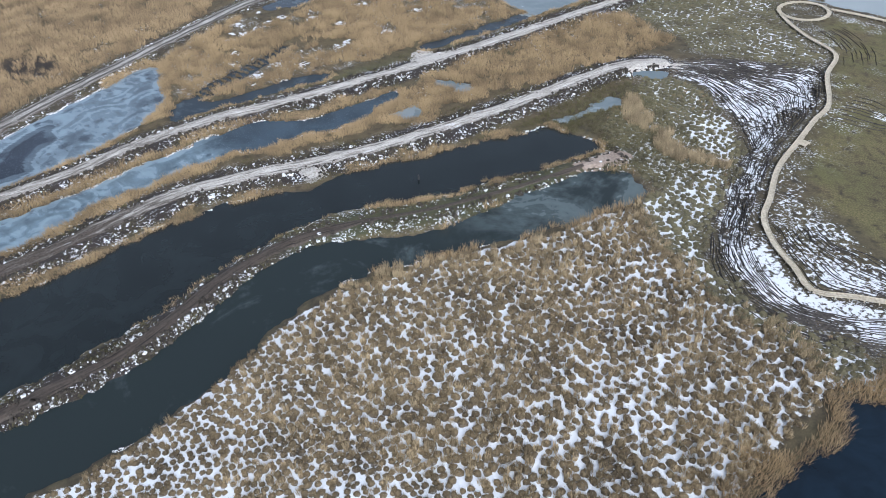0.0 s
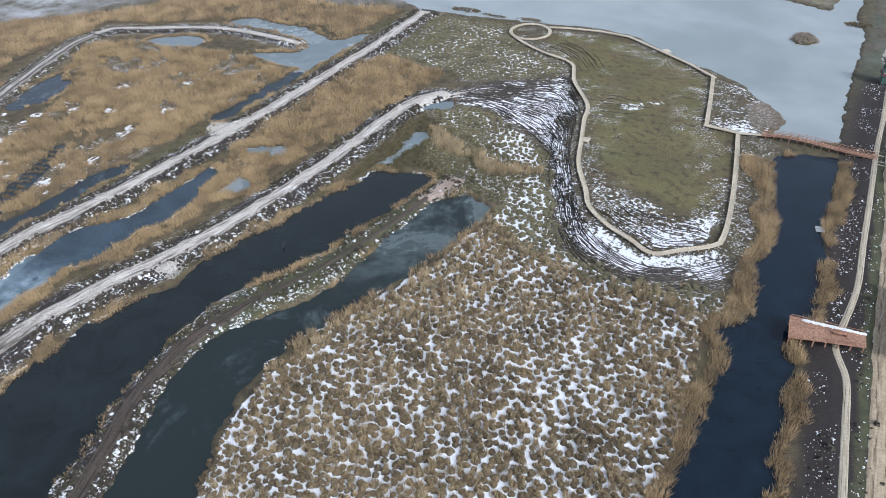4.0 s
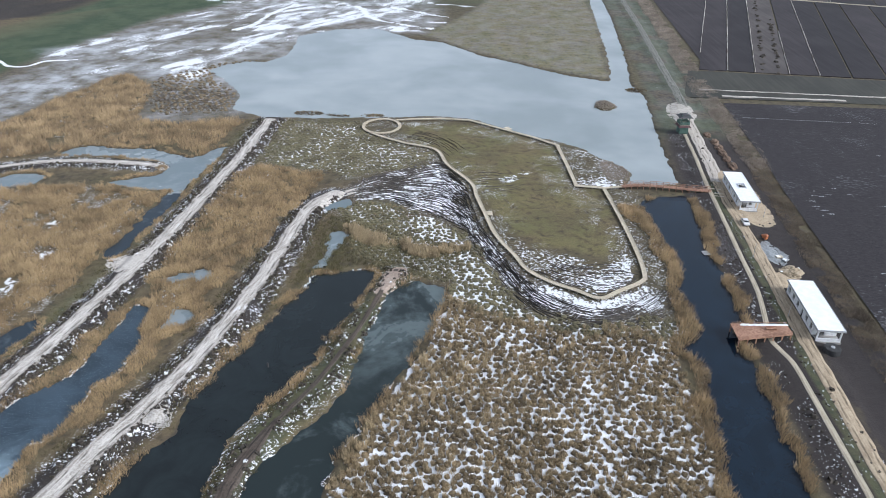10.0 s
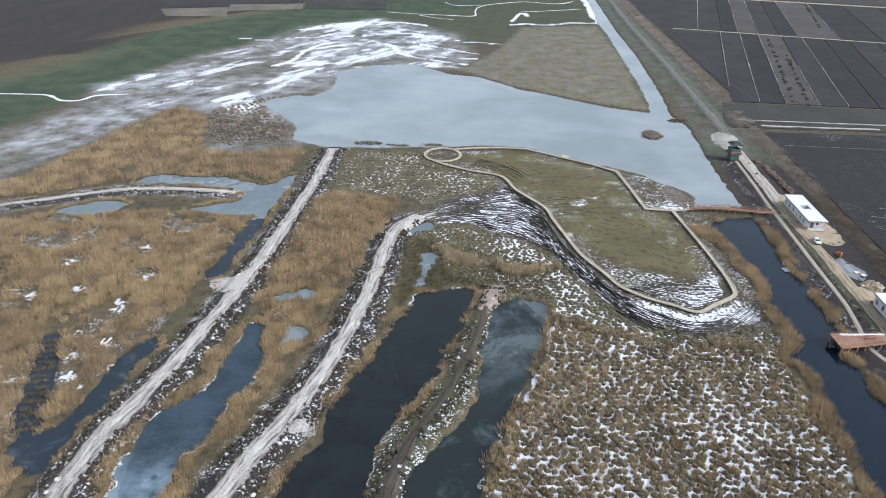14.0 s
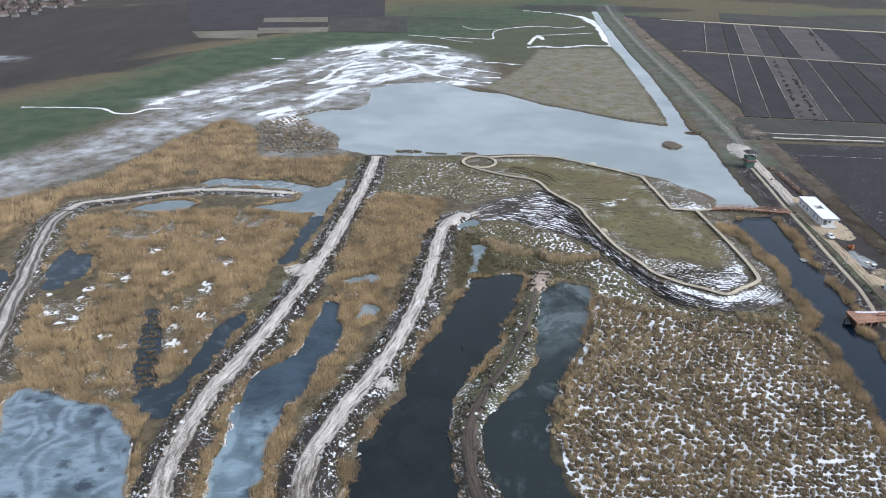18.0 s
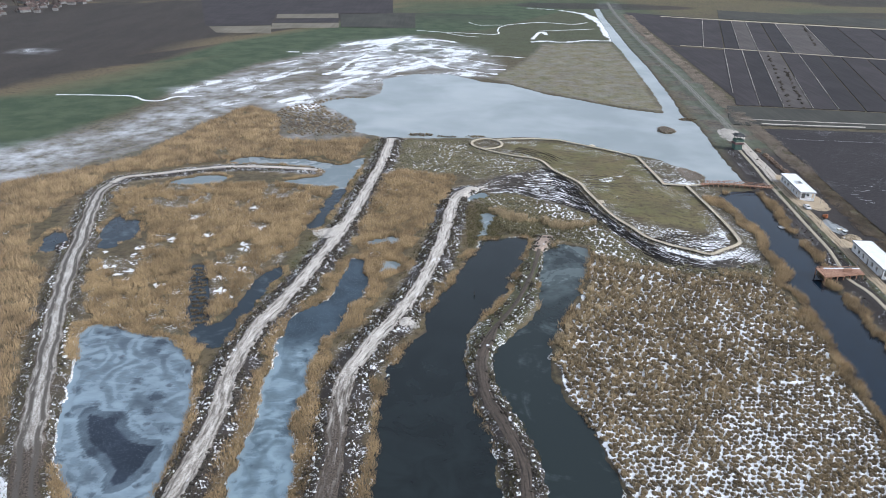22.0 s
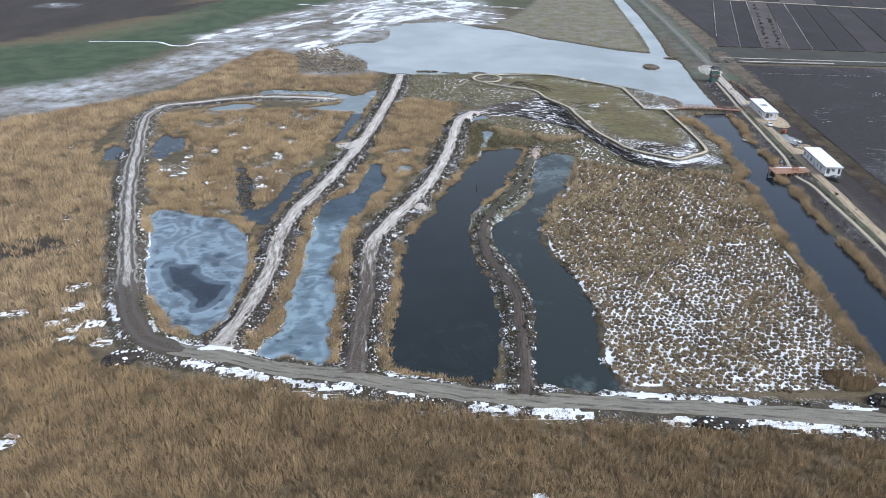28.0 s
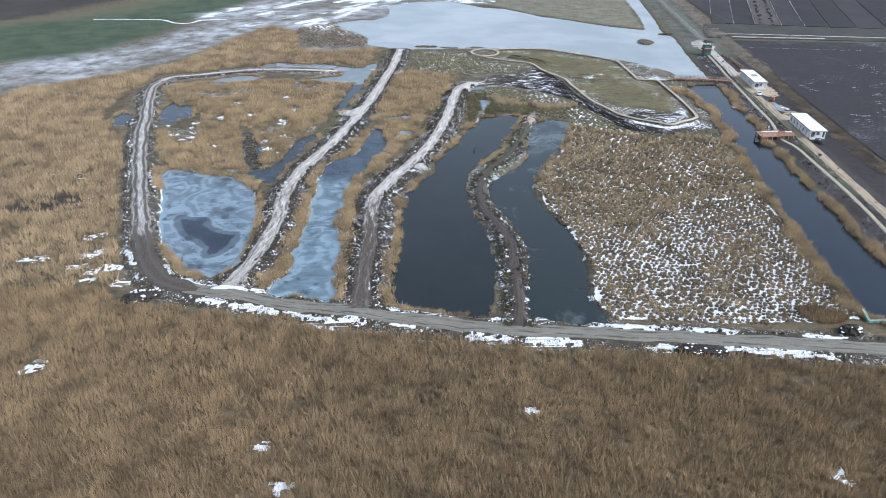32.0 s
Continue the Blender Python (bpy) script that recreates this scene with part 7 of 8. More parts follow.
# ------------------------------------------------------------------ parked car
def car(x, y, turn):
    body_m, nt, b = shader("white_car_paint", 0.25)
    nt.links.new(mix_(nt, step_(nt, noise_(nt, 0.8, 4), 0.3, 0.7), (0.62, 0.62, 0.62), (0.78, 0.78, 0.78)), b.inputs["Base Color"])
    glass, nt, b = shader("car_glass", 0.05)
    b.inputs["Base Color"].default_value = (0.02, 0.024, 0.028, 1)
    rubber = plain_material("tyre_rubber", (0.015, 0.015, 0.015), (0.03, 0.03, 0.03), 0.1, 0.9)
    metal = plain_material("alloy", (0.4, 0.4, 0.4), (0.6, 0.6, 0.6), 0.1, 0.35, metal=1.0)
    red = plain_material("red_lens", (0.25, 0.01, 0.01), (0.35, 0.02, 0.02), 0.1, 0.2)
    base = tagged(new("car"), "small white hatchback parked on the sandy road", "car")
    base.matrix_world = pose(x, y, float(land(np.array([x]), np.array([y]))[0]) + 0.06, 0, 0, turn)
    prof = [(-2.0, 0.35), (-2.05, 0.7), (-1.9, 0.95), (-1.0, 1.02), (-0.4, 1.42), (1.0, 1.48), (1.75, 1.05), (2.0, 0.85), (2.02, 0.35)]
    bm = bmesh.new()
    l, r = [bm.verts.new((-0.86 + 0.12 * max(z - 0.95, 0) / 0.5, yy, z)) for yy, z in prof], [bm.verts.new((0.86 - 0.12 * max(z - 0.95, 0) / 0.5, yy, z)) for yy, z in prof]
    bm.faces.new(l[::-1])
    bm.faces.new(r)
    for i in range(len(prof)):
        j = (i + 1) % len(prof)
        bm.faces.new([l[i], l[j], r[j], r[i]])
    bmesh.ops.recalc_face_normals(bm, faces=bm.faces)
    bmesh.ops.bevel(bm, geom=list(bm.edges), offset=0.05, segments=2, affect="EDGES")
    part("body", bm, body_m, base)
    for n_, y0, z0, y1, z1 in (("windscreen", -0.93, 1.07, -0.47, 1.39), ("rear_window", 1.12, 1.42, 1.66, 1.13)):
        bm = bmesh.new()
        bm.faces.new([bm.verts.new(v) for v in ((-0.66, y0, z0 + 0.03), (0.66, y0, z0 + 0.03), (0.62, y1, z1 + 0.03), (-0.62, y1, z1 + 0.03))])
        part(n_, bm, glass, base)
    for s in (-1, 1):
        part("side_window", boxes((s * 0.80 - 0.02, s * 0.80 + 0.02, -0.5, 1.2, 1.05, 1.36)), glass, base)
        part("mirror", boxes((s * 0.98 - 0.08, s * 0.98 + 0.08, -0.75, -0.6, 0.95, 1.08)), body_m, base)
        part("headlight", boxes((s * 0.62 - 0.16, s * 0.62 + 0.16, -2.07, -2.0, 0.62, 0.78)), metal, base)
        part("tail_light", boxes((s * 0.68 - 0.12, s * 0.68 + 0.12, 1.98, 2.05, 0.66, 0.86)), red, base)
        for yy in (-1.3, 1.3):
            holder = base
            for nm, rad, dep, mt, px in (("wheel", 0.31, 0.2, rubber, 0.78), ("rim", 0.18, 0.03, metal, 0.89)):
                bm = bmesh.new()
                bmesh.ops.create_cone(bm, cap_ends=True, segments=20, radius1=rad, radius2=rad, depth=dep)
                bmesh.ops.rotate(bm, cent=(0, 0, 0), matrix=Matrix.Rotation(math.pi / 2, 3, "Y"), verts=bm.verts)
                bmesh.ops.translate(bm, vec=(s * px, yy, 0.31), verts=bm.verts)
                holder = part(nm, bm, mt, holder)
    part("bumper", boxes((-0.84, 0.84, -2.1, -2.02, 0.36, 0.55), bevel=0.02), rubber, base)
    return base


car(138.2, 260.2, -4)

# orange mixer, pallets and boards by the site road
MAT_ORANGE = plain_material("orange_paint", (0.34, 0.11, 0.04), (0.46, 0.17, 0.07), 0.3, 0.5)
mixer = tagged(new("concrete_mixer"), "small orange concrete mixer on the building site", "mixer")
mixer.matrix_world = pose(140.7, 250.8, 0.55, 0, 0, 30)
bm = bmesh.new()
bmesh.ops.create_cone(bm, cap_ends=True, segments=18, radius1=0.75, radius2=0.35, depth=1.3)
bmesh.ops.rotate(bm, cent=(0, 0, 0), matrix=Matrix.Rotation(0.9, 3, "X"), verts=bm.verts)
bmesh.ops.translate(bm, vec=(0, 0, 1.2), verts=bm.verts)
part("drum", bm, MAT_ORANGE, mixer)
part("frame", boxes((-0.5, 0.5, -0.6, -0.5, 0.3, 1.1), (-0.5, 0.5, 0.5, 0.6, 0.3, 1.1), (-0.5, -0.42, -0.6, 0.6, 0.25, 0.35), (0.42, 0.5, -0.6, 0.6, 0.25, 0.35)), MAT_ORANGE, mixer)
for s in (-1, 1):
    bm = bmesh.new()
    bmesh.ops.create_cone(bm, cap_ends=True, segments=16, radius1=0.3, radius2=0.3, depth=0.12)
    bmesh.ops.rotate(bm, cent=(0, 0, 0), matrix=Matrix.Rotation(math.pi / 2, 3, "Y"), verts=bm.verts)
    bmesh.ops.translate(bm, vec=(s * 0.6, 0.2, 0.3), verts=bm.verts)
    part("wheel", bm, MAT_CLOD, mixer)
skip = tagged(new("orange_skip"), "orange tray of building material on the ground", "skip")
skip.matrix_world = pose(141.6, 253.0, 0.4, 0, 0, 15) @ Matrix.Diagonal((0.7, 0.7, 0.7, 1))
part("tray", boxes((-1.2, 1.2, -0.8, 0.8, 0, 0.12), (-1.2, -1.1, -0.8, 0.8, 0.12, 0.7), (1.1, 1.2, -0.8, 0.8, 0.12, 0.7), (-1.1, 1.1, -0.8, -0.7, 0.12, 0.7), (-1.1, 1.1, 0.7, 0.8, 0.12, 0.7)), MAT_ORANGE, skip)
part("filling", boxes((-1.09, 1.09, -0.69, 0.69, 0.122, 0.5)), MAT_SAND_ROAD, skip)
patch("tower_ground", [(140, 357), (141.8, 367.5), (146, 371), (149.5, 369), (150, 356), (145, 347.5), (141.4, 350)], plain_material("pale_sand", (0.29, 0.265, 0.23), (0.52, 0.485, 0.435), 0.8, 0.9), "pale snowy sand round the watch tower", "ground", ragged=0.3)
patch("gravel_patch", [(138.3, 247.5), (141, 249.5), (143.4, 243), (141.8, 238.6), (138.6, 239)], plain_material("wet_gravel", (0.13, 0.14, 0.14), (0.30, 0.32, 0.33), 0.5, 0.35), "grey wet gravel spread beside the site road", "gravel")
for px, py in ((140.6, 305.0), (145.7, 265.5), (134.0, 241.0), (132.2, 212.0)):
    post_ = tagged(new("slender_pole"), "thin grey metal pole beside the site road", "pole", "poles along the site road")
    post_.matrix_world = pose(px, py, float(land(np.array([px]), np.array([py]))[0]) - 0.05)
    bm = bmesh.new()
    bmesh.ops.create_cone(bm, cap_ends=True, segments=8, radius1=0.07, radius2=0.045, depth=4.2)
    bmesh.ops.translate(bm, vec=(0, 0, 2.1), verts=bm.verts)
    part("shaft", bm, MAT_TRIM, post_)
    part("foot_plate", boxes((-0.18, 0.18, -0.18, 0.18, 0.0, 0.09)), MAT_TRIM, post_)
raft = tagged(new("mooring_raft"), "small weathered plank raft moored at the canal bank", "raft")
raft.matrix_world = pose(121.8, 243.6, -0.22, 0, 0, 8)
for i in range(6):
    part("plank", boxes((-1.0, 1.0, -1.15 + i * 0.39, -0.79 + i * 0.39, 0.12, 0.19)), MAT_TRIM, raft)
for i in (-0.75, 0.75):
    part("float", boxes((i - 0.18, i + 0.18, -1.15, 1.15, -0.2, 0.118), bevel=0.03), MAT_CLOD, raft)
for k, (px, py, a) in enumerate([(141.2, 241.2, 10), (142.4, 239.6, 35)]):
    st = tagged(new("board_stack"), "stack of pale boards dusted with snow", "board stack", "building-site stacks")
    st.matrix_world = pose(px, py, 0.25, 0, 0, a)
    for i in range(4):
        part("board", boxes((-0.9, 0.9, -0.6 + i * 0.31, -0.32 + i * 0.31, 0.1, 0.42)), MAT_TRIM if k % 2 else MAT_WOOD, st)
    for i in (-0.6, 0.6):
        part("bearer", boxes((i - 0.06, i + 0.06, -0.6, 0.6, -0.2, 0.098)), MAT_CLOD, st)
    part("snow_cover", boxes((-0.85, 0.1, -0.55, 0.6, 0.422, 0.5), bevel=0.03), MAT_SNOW, st)

# ------------------------------------------------------------------ fields east of the levee
ORIGIN, ALONG, OVER = np.array([172.0, 424.0]), np.array([0.30, 0.954]), np.array([0.94, -0.34])


def field(name, a0, a1, b0, b1, mat, label, z=0.3, skew=0.0, far_skew=0.0):
    c = [ORIGIN + ALONG * (a + k * b) + OVER * b for a, b, k in ((a0, b0, skew), (a0, b1, skew), (a1, b1, far_skew), (a1, b0, far_skew))]
    bm = bmesh.new()
    top = [bm.verts.new((*p, z)) for p in c]
    low = [bm.verts.new((*p, -0.6)) for p in c]
    bm.faces.new(top)
    for i in range(4):
        bm.faces.new([top[i], low[i], low[(i + 1) % 4], top[(i + 1) % 4]])
    bmesh.ops.recalc_face_normals(bm, faces=bm.faces)
    ob = part(name, bm, mat)
    return tagged(ob, label, "field", kind="structure")


def soil_material(name, dark, light, rows=1.4):
    """Ploughed soil with furrow lines and pale frost in places."""
    m, nt, b = shader(name, 0.95)
    w = place_(nt, (1.0 / rows, 0.02, 1), radians(17))
    f = noise_(nt, 1.0, 4, 0.6, w)
    g = noise_(nt, 25, 4)
    k = math_(nt, "ADD", math_(nt, "MULTIPLY", f, 0.5), math_(nt, "MULTIPLY", g, 0.5))
    nt.links.new(mix_(nt, step_(nt, k, 0.35, 0.68), dark, light), b.inputs["Base Color"])
    bump_(nt, b, f, 0.5, 0.3)
    return m


def frosted_material():
    """Black ploughland with broken lines of snow left in its furrows."""
    m, nt, b = shader("frosted_ploughland", 0.95)
    rowed = noise_(nt, 1.0, 4, 0.65, place_(nt, (0.8, 3.4, 1), radians(4)))
    grain, wide = noise_(nt, 0.6, 4), noise_(nt, 38, 3)
    col = mix_(nt, step_(nt, math_(nt, "ADD", math_(nt, "MULTIPLY", rowed, 0.6), math_(nt, "MULTIPLY", grain, 0.4)), 0.35, 0.65), (0.014, 0.012, 0.0145), (0.036, 0.031, 0.033))
    k = math_(nt, "ADD", math_(nt, "MULTIPLY", rowed, 0.7), math_(nt, "MULTIPLY", wide, 0.42))
    col = mix_(nt, math_(nt, "MULTIPLY", step_(nt, k, 0.65, 0.72), 0.4), col, (0.55, 0.56, 0.60))
    nt.links.new(col, b.inputs["Base Color"])
    bump_(nt, b, rowed, 0.5, 0.3)
    return m


MAT_FROSTED = frosted_material()
MAT_SOIL_A = soil_material("black_ploughland", (0.015, 0.013, 0.0155), (0.030, 0.026, 0.029))
MAT_SOIL_B = soil_material("brown_ploughland", (0.024, 0.020, 0.0225), (0.046, 0.039, 0.042))
MAT_SOIL_C = soil_material("pale_stubble", (0.060, 0.052, 0.050), (0.105, 0.092, 0.086))
MAT_SOIL_D = soil_material("dull_meadow", (0.034, 0.034, 0.029), (0.060, 0.060, 0.048))
kinds = [MAT_SOIL_B, MAT_SOIL_A, MAT_SOIL_C, MAT_SOIL_B, MAT_SOIL_A, MAT_SOIL_A, MAT_SOIL_B, MAT_SOIL_A, MAT_SOIL_A, MAT_SOIL_B, MAT_SOIL_A, MAT_SOIL_B]
far_kinds = [MAT_SOIL_A, MAT_SOIL_C, MAT_SOIL_B, MAT_SOIL_A, MAT_SOIL_C, MAT_SOIL_A, MAT_SOIL_B, MAT_SOIL_A, MAT_SOIL_C, MAT_SOIL_A, MAT_SOIL_B, MAT_SOIL_A]
edges = [-1.3, 12.6, 25.6, 41.5, 55.4, 70, 86, 104, 126, 160, 210, 280, 380]
far_edges = [-0.6, 11.6, 25.6, 40, 53.8, 81.6, 110.7, 140, 170, 205, 250, 300, 380]
for k in range(12):
    mm = kinds[k]
    field(f"field_{k + 1}", 0, 202, edges[k] + 0.5, edges[k + 1] - 0.5, mm, "dark ploughed strip field with pale margins" if mm is not MAT_SOIL_C else "pale stubble strip with dark rows", skew=0.2)
    mm = far_kinds[k]
    field(f"field_{k + 13}", 205, 388, far_edges[k] + 0.5, far_edges[k + 1] - 0.5, mm, "dark ploughed strip field beyond the cross track" if mm is not MAT_SOIL_C else "pale stubble strip beyond the cross track")
for nm, poly in (("field_29", ((175, 421), (184, 424), (230, 611), (189.5, 628))), ("field_30", ((190, 632), (231, 616), (290, 801), (201, 850)))):
    bm = bmesh.new()
    bm.faces.new([bm.verts.new((x, y, 0.24)) for x, y in poly])
    tagged(part(nm, bm, MAT_SOIL_B), "dark ploughed wedge beside the embankment", "field", kind="structure")
field("field_25", -46, -3, -6, 380, MAT_SOIL_D, "dull green-brown meadow baulk", skew=0.27, far_skew=0.2)
bm = bmesh.new()
bm.faces.new([bm.verts.new((x, y, 0.28)) for x, y in ((155, 60), (600, 20), (600, 340), (400, 357), (225, 369), (167, 373), (164.5, 345), (162.5, 315), (159, 282), (156.5, 248), (153, 200), (150.5, 150))])
tagged(part("field_26", bm, MAT_FROSTED), "wide dark ploughed field flecked with snow in the furrows", "field", kind="structure")
field("field_27", 402, 480, 0, 380, MAT_SOIL_D, "dull meadow beyond the ploughed strips")
field("field_28", 200, 395, 300, 700, MAT_SOIL_B, "brown ploughland in the distance", 0.26)
for k, (a, b0, b1, lean) in enumerate([(-34.5, 0, 380, 0.25), (-43, 10, 62, 0.27), (203.5, -36, 380, 0.0), (392, -60, 700, 0.0)]):
    c = [ORIGIN + ALONG * (a + lean * b) + OVER * b for b in np.linspace(b0, b1, 24)]
    ribbon(f"field_track_{k + 1}", [tuple(p) for p in c], (0.6, 1.2, 0.8, 2.0)[k], MAT_PALE_TRACK if k < 2 else MAT_PATH, "pale farm track between ploughed fields", lift=0.62, ragged=0.8)
for k, (b, a0, a1) in enumerate([(-1.3, 32, 202), (12.6, 3, 202), (25.6, 5, 202), (55.4, 11, 202), (41.5, 8, 100), (-17.3, 205, 388), (11.6, 205, 388), (25.6, 205, 388), (53.8, 205, 388), (81.6, 205, 388)]):
    c = [ORIGIN + ALONG * a + OVER * b for a in np.linspace(a0, a1, 30)]
    ribbon(f"field_margin_{k + 1}", [tuple(p) for p in c], 0.26, MAT_PALE_TRACK, "thin pale line along a field margin", "margin", lift=0.62, ragged=1.7)

# dark heaps left in rows on the stubble
rng = np.random.default_rng(910)
for k, (p0, p1) in enumerate([[(257.5, 590), (201.8, 421)], [(247, 535), (208.5, 418)], [(361, 760), (318, 640)]]):
    u = np.sort(rng.uniform(0, 1, 34))
    x, y = p0[0] + (p1[0] - p0[0]) * u + rng.normal(0, 0.5, 34), p0[1] + (p1[1] - p0[1]) * u
    lumps("soil_heaps", x, y, np.full(34, 0.32), rng.uniform(0.7, 1.5, 34), MAT_CLOD, "row of dark soil heaps on the stubble strip", "soil", 911 + k, 0.5)

# dry thicket along the foot of the embankment
MAT_WEEDS = toned_material("brown_weeds", (0.052, 0.040, 0.029), (0.36, 0.285, 0.20), soft=0.5)
THICKET = [(199, 830), (185, 681), (177.5, 565), (172, 485), (168, 446), (164.5, 410), (162, 375), (161, 345), (159.5, 318), (156.5, 288), (153.5, 258), (151, 225), (148, 190), (145.5, 150)]
rng = np.random.default_rng(900)
p_ = spline(THICKET, 1.0)
for k, (mat_, count_, wide_, label_) in enumerate(((MAT_PALE, 11000, 4.2, "band of pinkish dry reeds along the embankment"), (MAT_WEEDS, 7000, 3.4, "sparse brown weeds along the foot of the embankment"))):
    q_ = p_[p_[:, 1] > 302] if k == 0 else p_[p_[:, 1] < 328]
    i_ = rng.integers(0, len(q_), count_)
    tx = q_[i_, 0] + rng.uniform(-1, 1, count_) * wide_ * (0.8 + 0.5 * vnoise(q_[i_, 0], q_[i_, 1], 9, 130))
    ty = q_[i_, 1] + rng.normal(0, 1.5, count_)
    ok = vnoise(tx, ty, 6, 133) > (0.18 if k == 0 else 0.30)
    tx, ty = tx[ok], ty[ok]
    v, q, t = blades(tx, ty, land(tx, ty), (1.0 - 0.35 * k) * (0.3 + 1.0 * vnoise(tx, ty, 5, 131)), np.full(len(tx), 0.7), 7, np.full(len(tx), 0.09), rng, 0.2 + 0.5 * vnoise(tx, ty, 5, 132), (0.1, 0.6), 0.15)
    tagged(new("dry_thicket", mesh_from("dry_thicket", v, q, mat_, tones=t)), label_, "thicket", kind="stuff")

# thin snow caught in the furrows of the nearest ploughland
rng = np.random.default_rng(91)
sx, sy = [], []
for _ in range(620):
    px, py = rng.uniform(163, 215), rng.uniform(215, 318)
    if px < 163 + 0.10 * (318 - py) * (py > 280) or vnoise(px, py, 14, 92) < 0.42:
        continue
    n_ = int(rng.integers(2, 9))
    sx.append(px + 0.34 * np.arange(n_))
    sy.append(py + 0.012 * np.arange(n_) + rng.normal(0, 0.05, n_))
line_x = np.arange(167, 250, 0.3)
line_x = line_x[vnoise(line_x, line_x * 0, 3, 93) > 0.3]
sx, sy = np.concatenate(sx + [line_x]), np.concatenate(sy + [354.6 - 0.1 * (line_x - 167) + 0.3 * vnoise(line_x, line_x * 0, 6, 94)])
lumps("furrow_snow", sx, sy, np.full(len(sx), 0.34), rng.uniform(0.04, 0.11, len(sx)), MAT_SNOW, "thin streaks of snow in the furrows of dark ploughland", "snow", 95, 0.2)

MAT_STRAW = soil_material("straw_stubble", (0.12, 0.108, 0.08), (0.20, 0.18, 0.14))
for nm, poly, mt, label, z_ in (
    ("field_31", [(-219.3, 696.4), (-164.5, 709.0), (-153.4, 660.5), (-202.8, 661.9)], MAT_STRAW, "pale straw stubble strip among ploughland", 0.25),
    ("field_32", [(-176.1, 790.4), (-113.6, 802.1), (-108.9, 768.4), (-170.0, 757.5)], MAT_STRAW, "pale straw stubble strip in the distance", 0.25),
    ("field_33", [(-166.7, 723.2), (-104.0, 733.6), (-99.5, 701.7), (-159.9, 688.8)], MAT_STRAW, "pale straw strip beside the far meadow", 0.27),
    ("field_34", [(-111.3, 797.9), (-32.6, 816.0), (-27.9, 705.5), (-97.9, 705.3)], MAT_SOIL_D, "dull green meadow in the distance", 0.25),
    ("field_35", [(-168.4, 755.7), (-108.6, 766.3), (-104.0, 733.6), (-165.5, 725.2)], MAT_SOIL_B, "dark ploughed strip in the distance", 0.25),
    ("field_36", [(-307.6, 953.9), (-68.8, 987.8), (-56.5, 813.2), (-177.2, 790.3), (-165.3, 712.5), (-223.3, 699.4)], MAT_SOIL_B, "dark ploughland block in the distance", 0.22),
):
    bm = bmesh.new()
    bm.faces.new([bm.verts.new((x, y, z_)) for x, y in poly])
    bmesh.ops.recalc_face_normals(bm, faces=bm.faces)
    tagged(part(nm, bm, mt), label, "field", kind="structure")

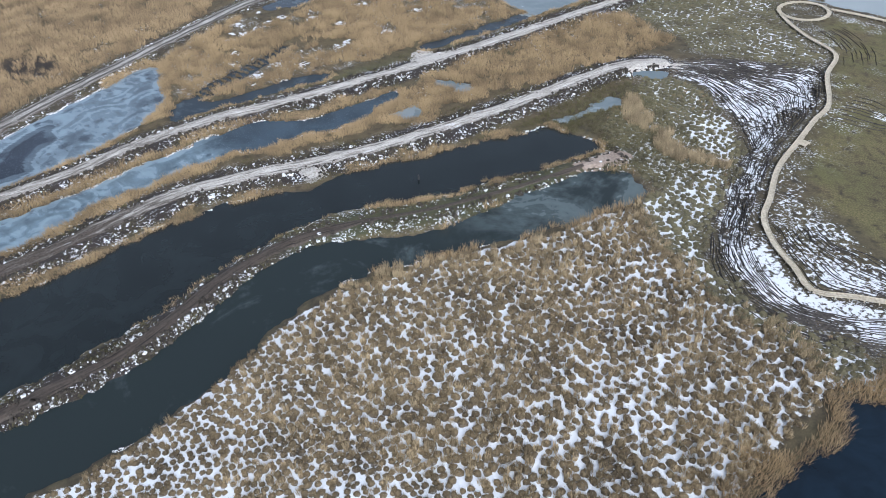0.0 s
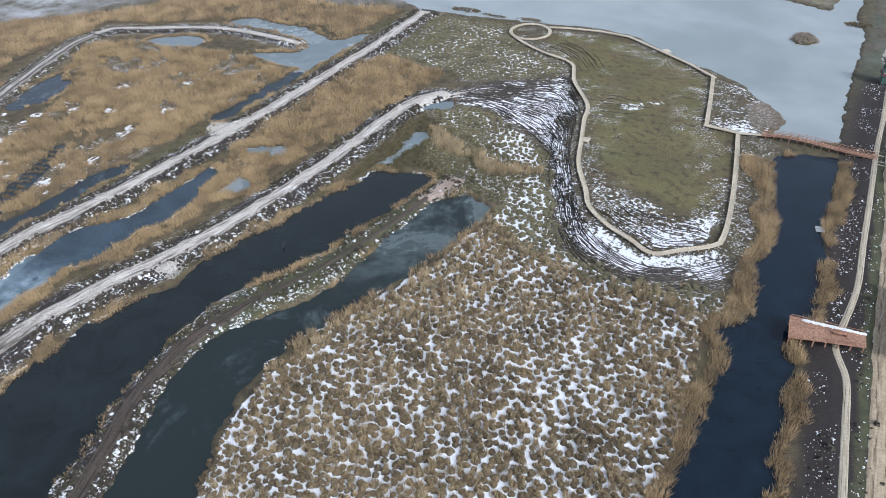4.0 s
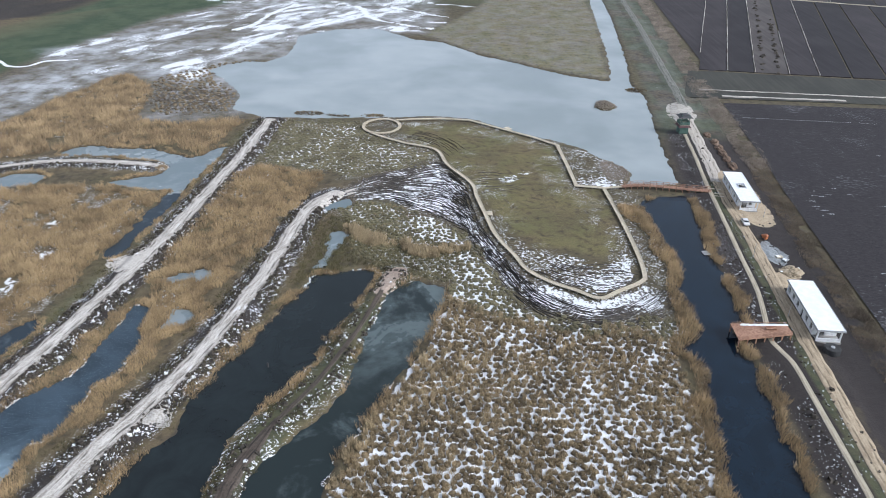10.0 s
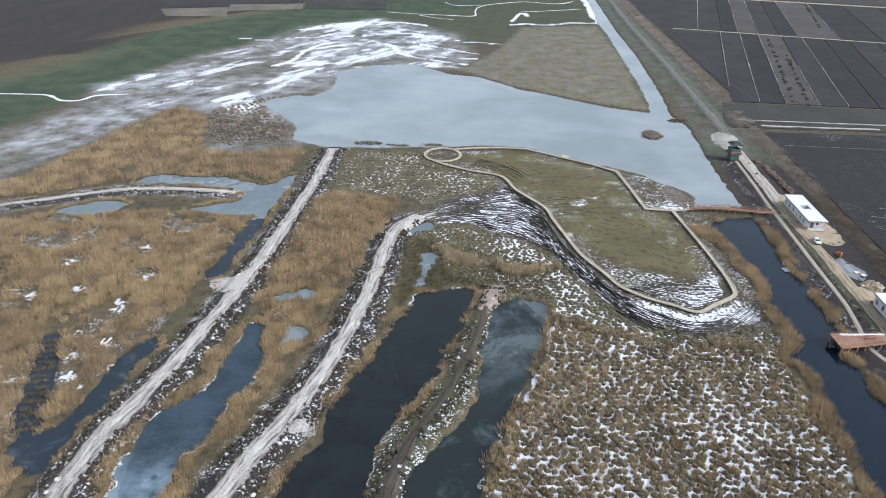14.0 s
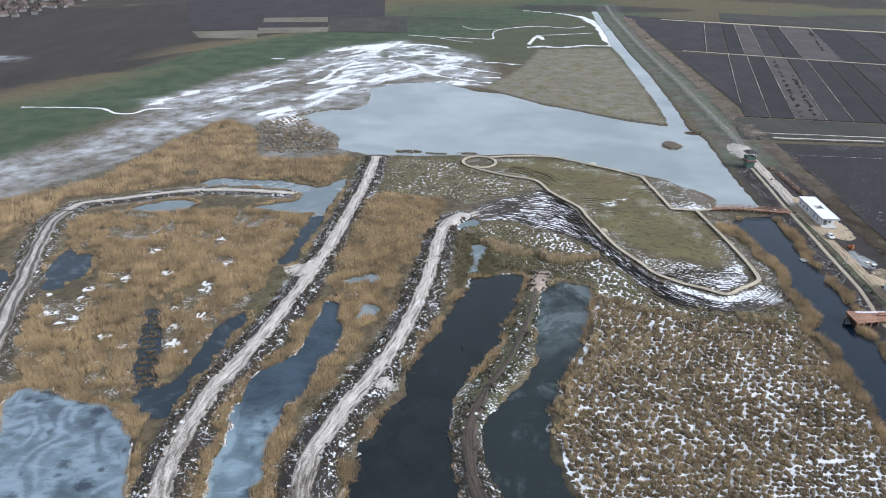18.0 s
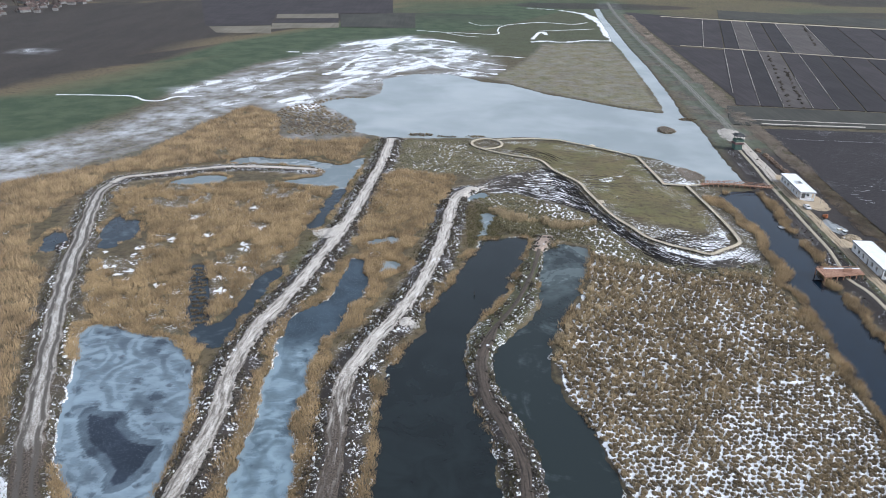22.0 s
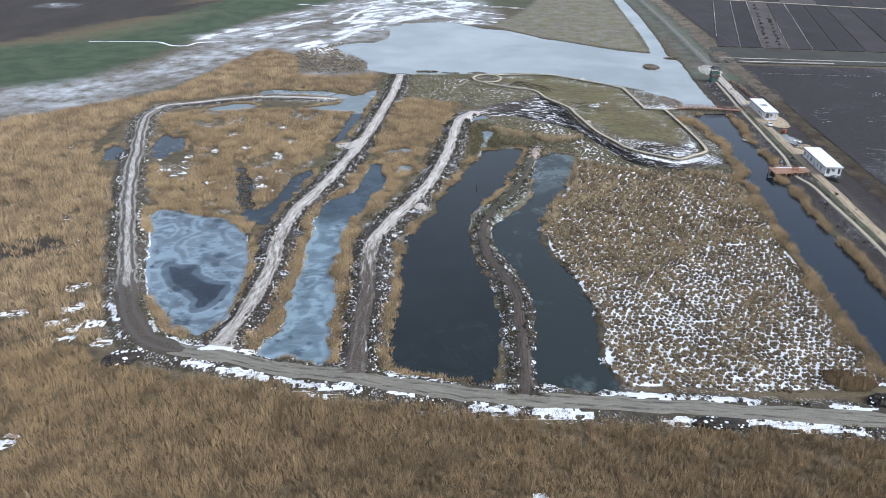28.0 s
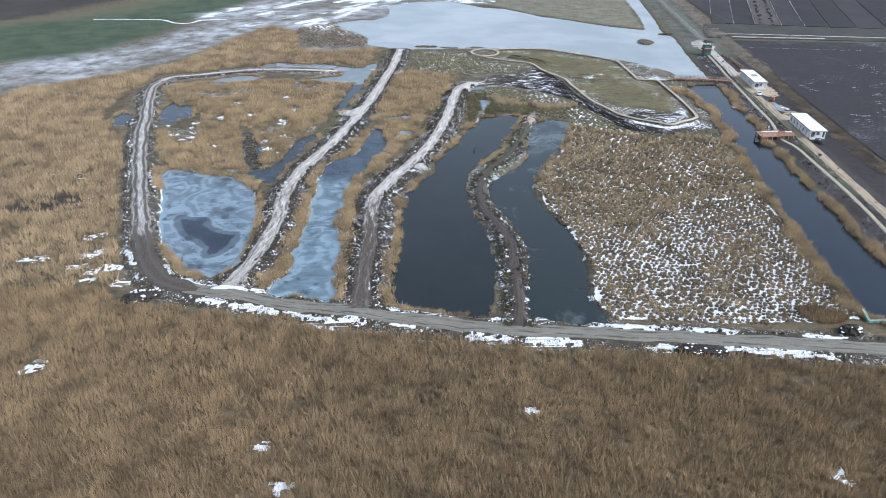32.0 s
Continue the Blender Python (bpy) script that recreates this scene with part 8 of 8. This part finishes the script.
# farm buildings and trees on the skyline
MAT_WALL = plain_material("far_plaster", (0.13, 0.13, 0.13), (0.24, 0.235, 0.23), 2, 0.9)
MAT_TILE = plain_material("far_tiles", (0.075, 0.055, 0.05), (0.13, 0.095, 0.085), 2, 0.9)
rng = np.random.default_rng(950)
VILLAGE = [(-426.4, 737.0), (-407.7, 763.7), (-406.0, 818.2), (-408.8, 891.5), (-413.5, 964.9), (-511.7, 1021.1), (-565.2, 983.6), (-604.9, 911.8), (-490.3, 710.8)]
vx, vy, vz = scatter([np.array(VILLAGE)], 21.0, rng)
for x, y in list(zip(vx, vy))[:70]:
    w, l, h = rng.uniform(2.4, 3.6), rng.uniform(3.5, 5.5), rng.uniform(2.2, 3)
    far_house = tagged(new("house"), "small distant village house with tiled roof", "house", "distant village")
    far_house.matrix_world = pose(x, y, 0, 0, 0, rng.uniform(0, 180))
    part("wall", boxes((-w, w, -l, l, -0.5, h)), MAT_WALL, far_house)
    bm = bmesh.new()
    a = [bm.verts.new(c) for c in ((-w - 0.4, -l - 0.4, h), (w + 0.4, -l - 0.4, h), (w + 0.4, l + 0.4, h), (-w - 0.4, l + 0.4, h), (0, -l - 0.4, h + 2.6), (0, l + 0.4, h + 2.6))]
    for f in ((0, 1, 4), (2, 3, 5), (1, 2, 5, 4), (3, 0, 4, 5), (3, 2, 1, 0)):
        bm.faces.new([a[i] for i in f])
    part("roof", bm, MAT_TILE, far_house)


def bare_tree(x, y, high, seed):
    """A leafless tree: tapered trunk, limbs and a mesh of twigs."""
    rng = np.random.default_rng(seed)
    base = tagged(new("bare_tree"), "leafless grey-brown tree on the village edge", "tree", "village trees")
    base.matrix_world = pose(x, y, -0.1)
    bm, tw = bmesh.new(), bmesh.new()

    def limb(m_, a, b, r0, r1):
        d = (b - a).normalized()
        s = d.orthogonal().normalized()
        u = d.cross(s)
        rings = [[m_.verts.new(p + s * (r * math.cos(k * 1.257)) + u * (r * math.sin(k * 1.257))) for k in range(5)] for p, r in ((a, r0), (b, r1))]
        for k in range(5):
            m_.faces.new([rings[0][k], rings[0][(k + 1) % 5], rings[1][(k + 1) % 5], rings[1][k]])

    top = Vector((rng.normal(0, 0.3), rng.normal(0, 0.3), high * 0.5))
    limb(bm, Vector((0, 0, 0)), top, 0.3, 0.18)
    for k in range(9):
        a = Vector((0, 0, 0)).lerp(top, rng.uniform(0.55, 1.0))
        ang, out = rng.uniform(0, 6.28), rng.uniform(0.15, 0.32) * high
        b = a + Vector((math.cos(ang) * out, math.sin(ang) * out, rng.uniform(0.2, 0.48) * high))
        limb(bm, a, b, 0.13, 0.06)
        for j in range(9):
            c = a.lerp(b, rng.uniform(0.3, 1.0))
            limb(tw, c, c + Vector((rng.normal(0, 0.09) * high, rng.normal(0, 0.09) * high, rng.uniform(0.02, 0.16) * high)), 0.07, 0.03)
    part("trunk", bm, MAT_BARK, base)
    part("crown", tw, MAT_BARK, base, "bare twigs")
    return base


MAT_BARK = plain_material("grey_bark", (0.05, 0.042, 0.036), (0.13, 0.11, 0.095), 0.5, 0.95)
rng = np.random.default_rng(970)
tx, ty, tz = scatter([np.array(VILLAGE)], 26.0, rng)
for k, (x, y) in enumerate(list(zip(tx, ty))[:60]):
    bare_tree(x + 9, y + 6, rng.uniform(6, 11), 971 + k)
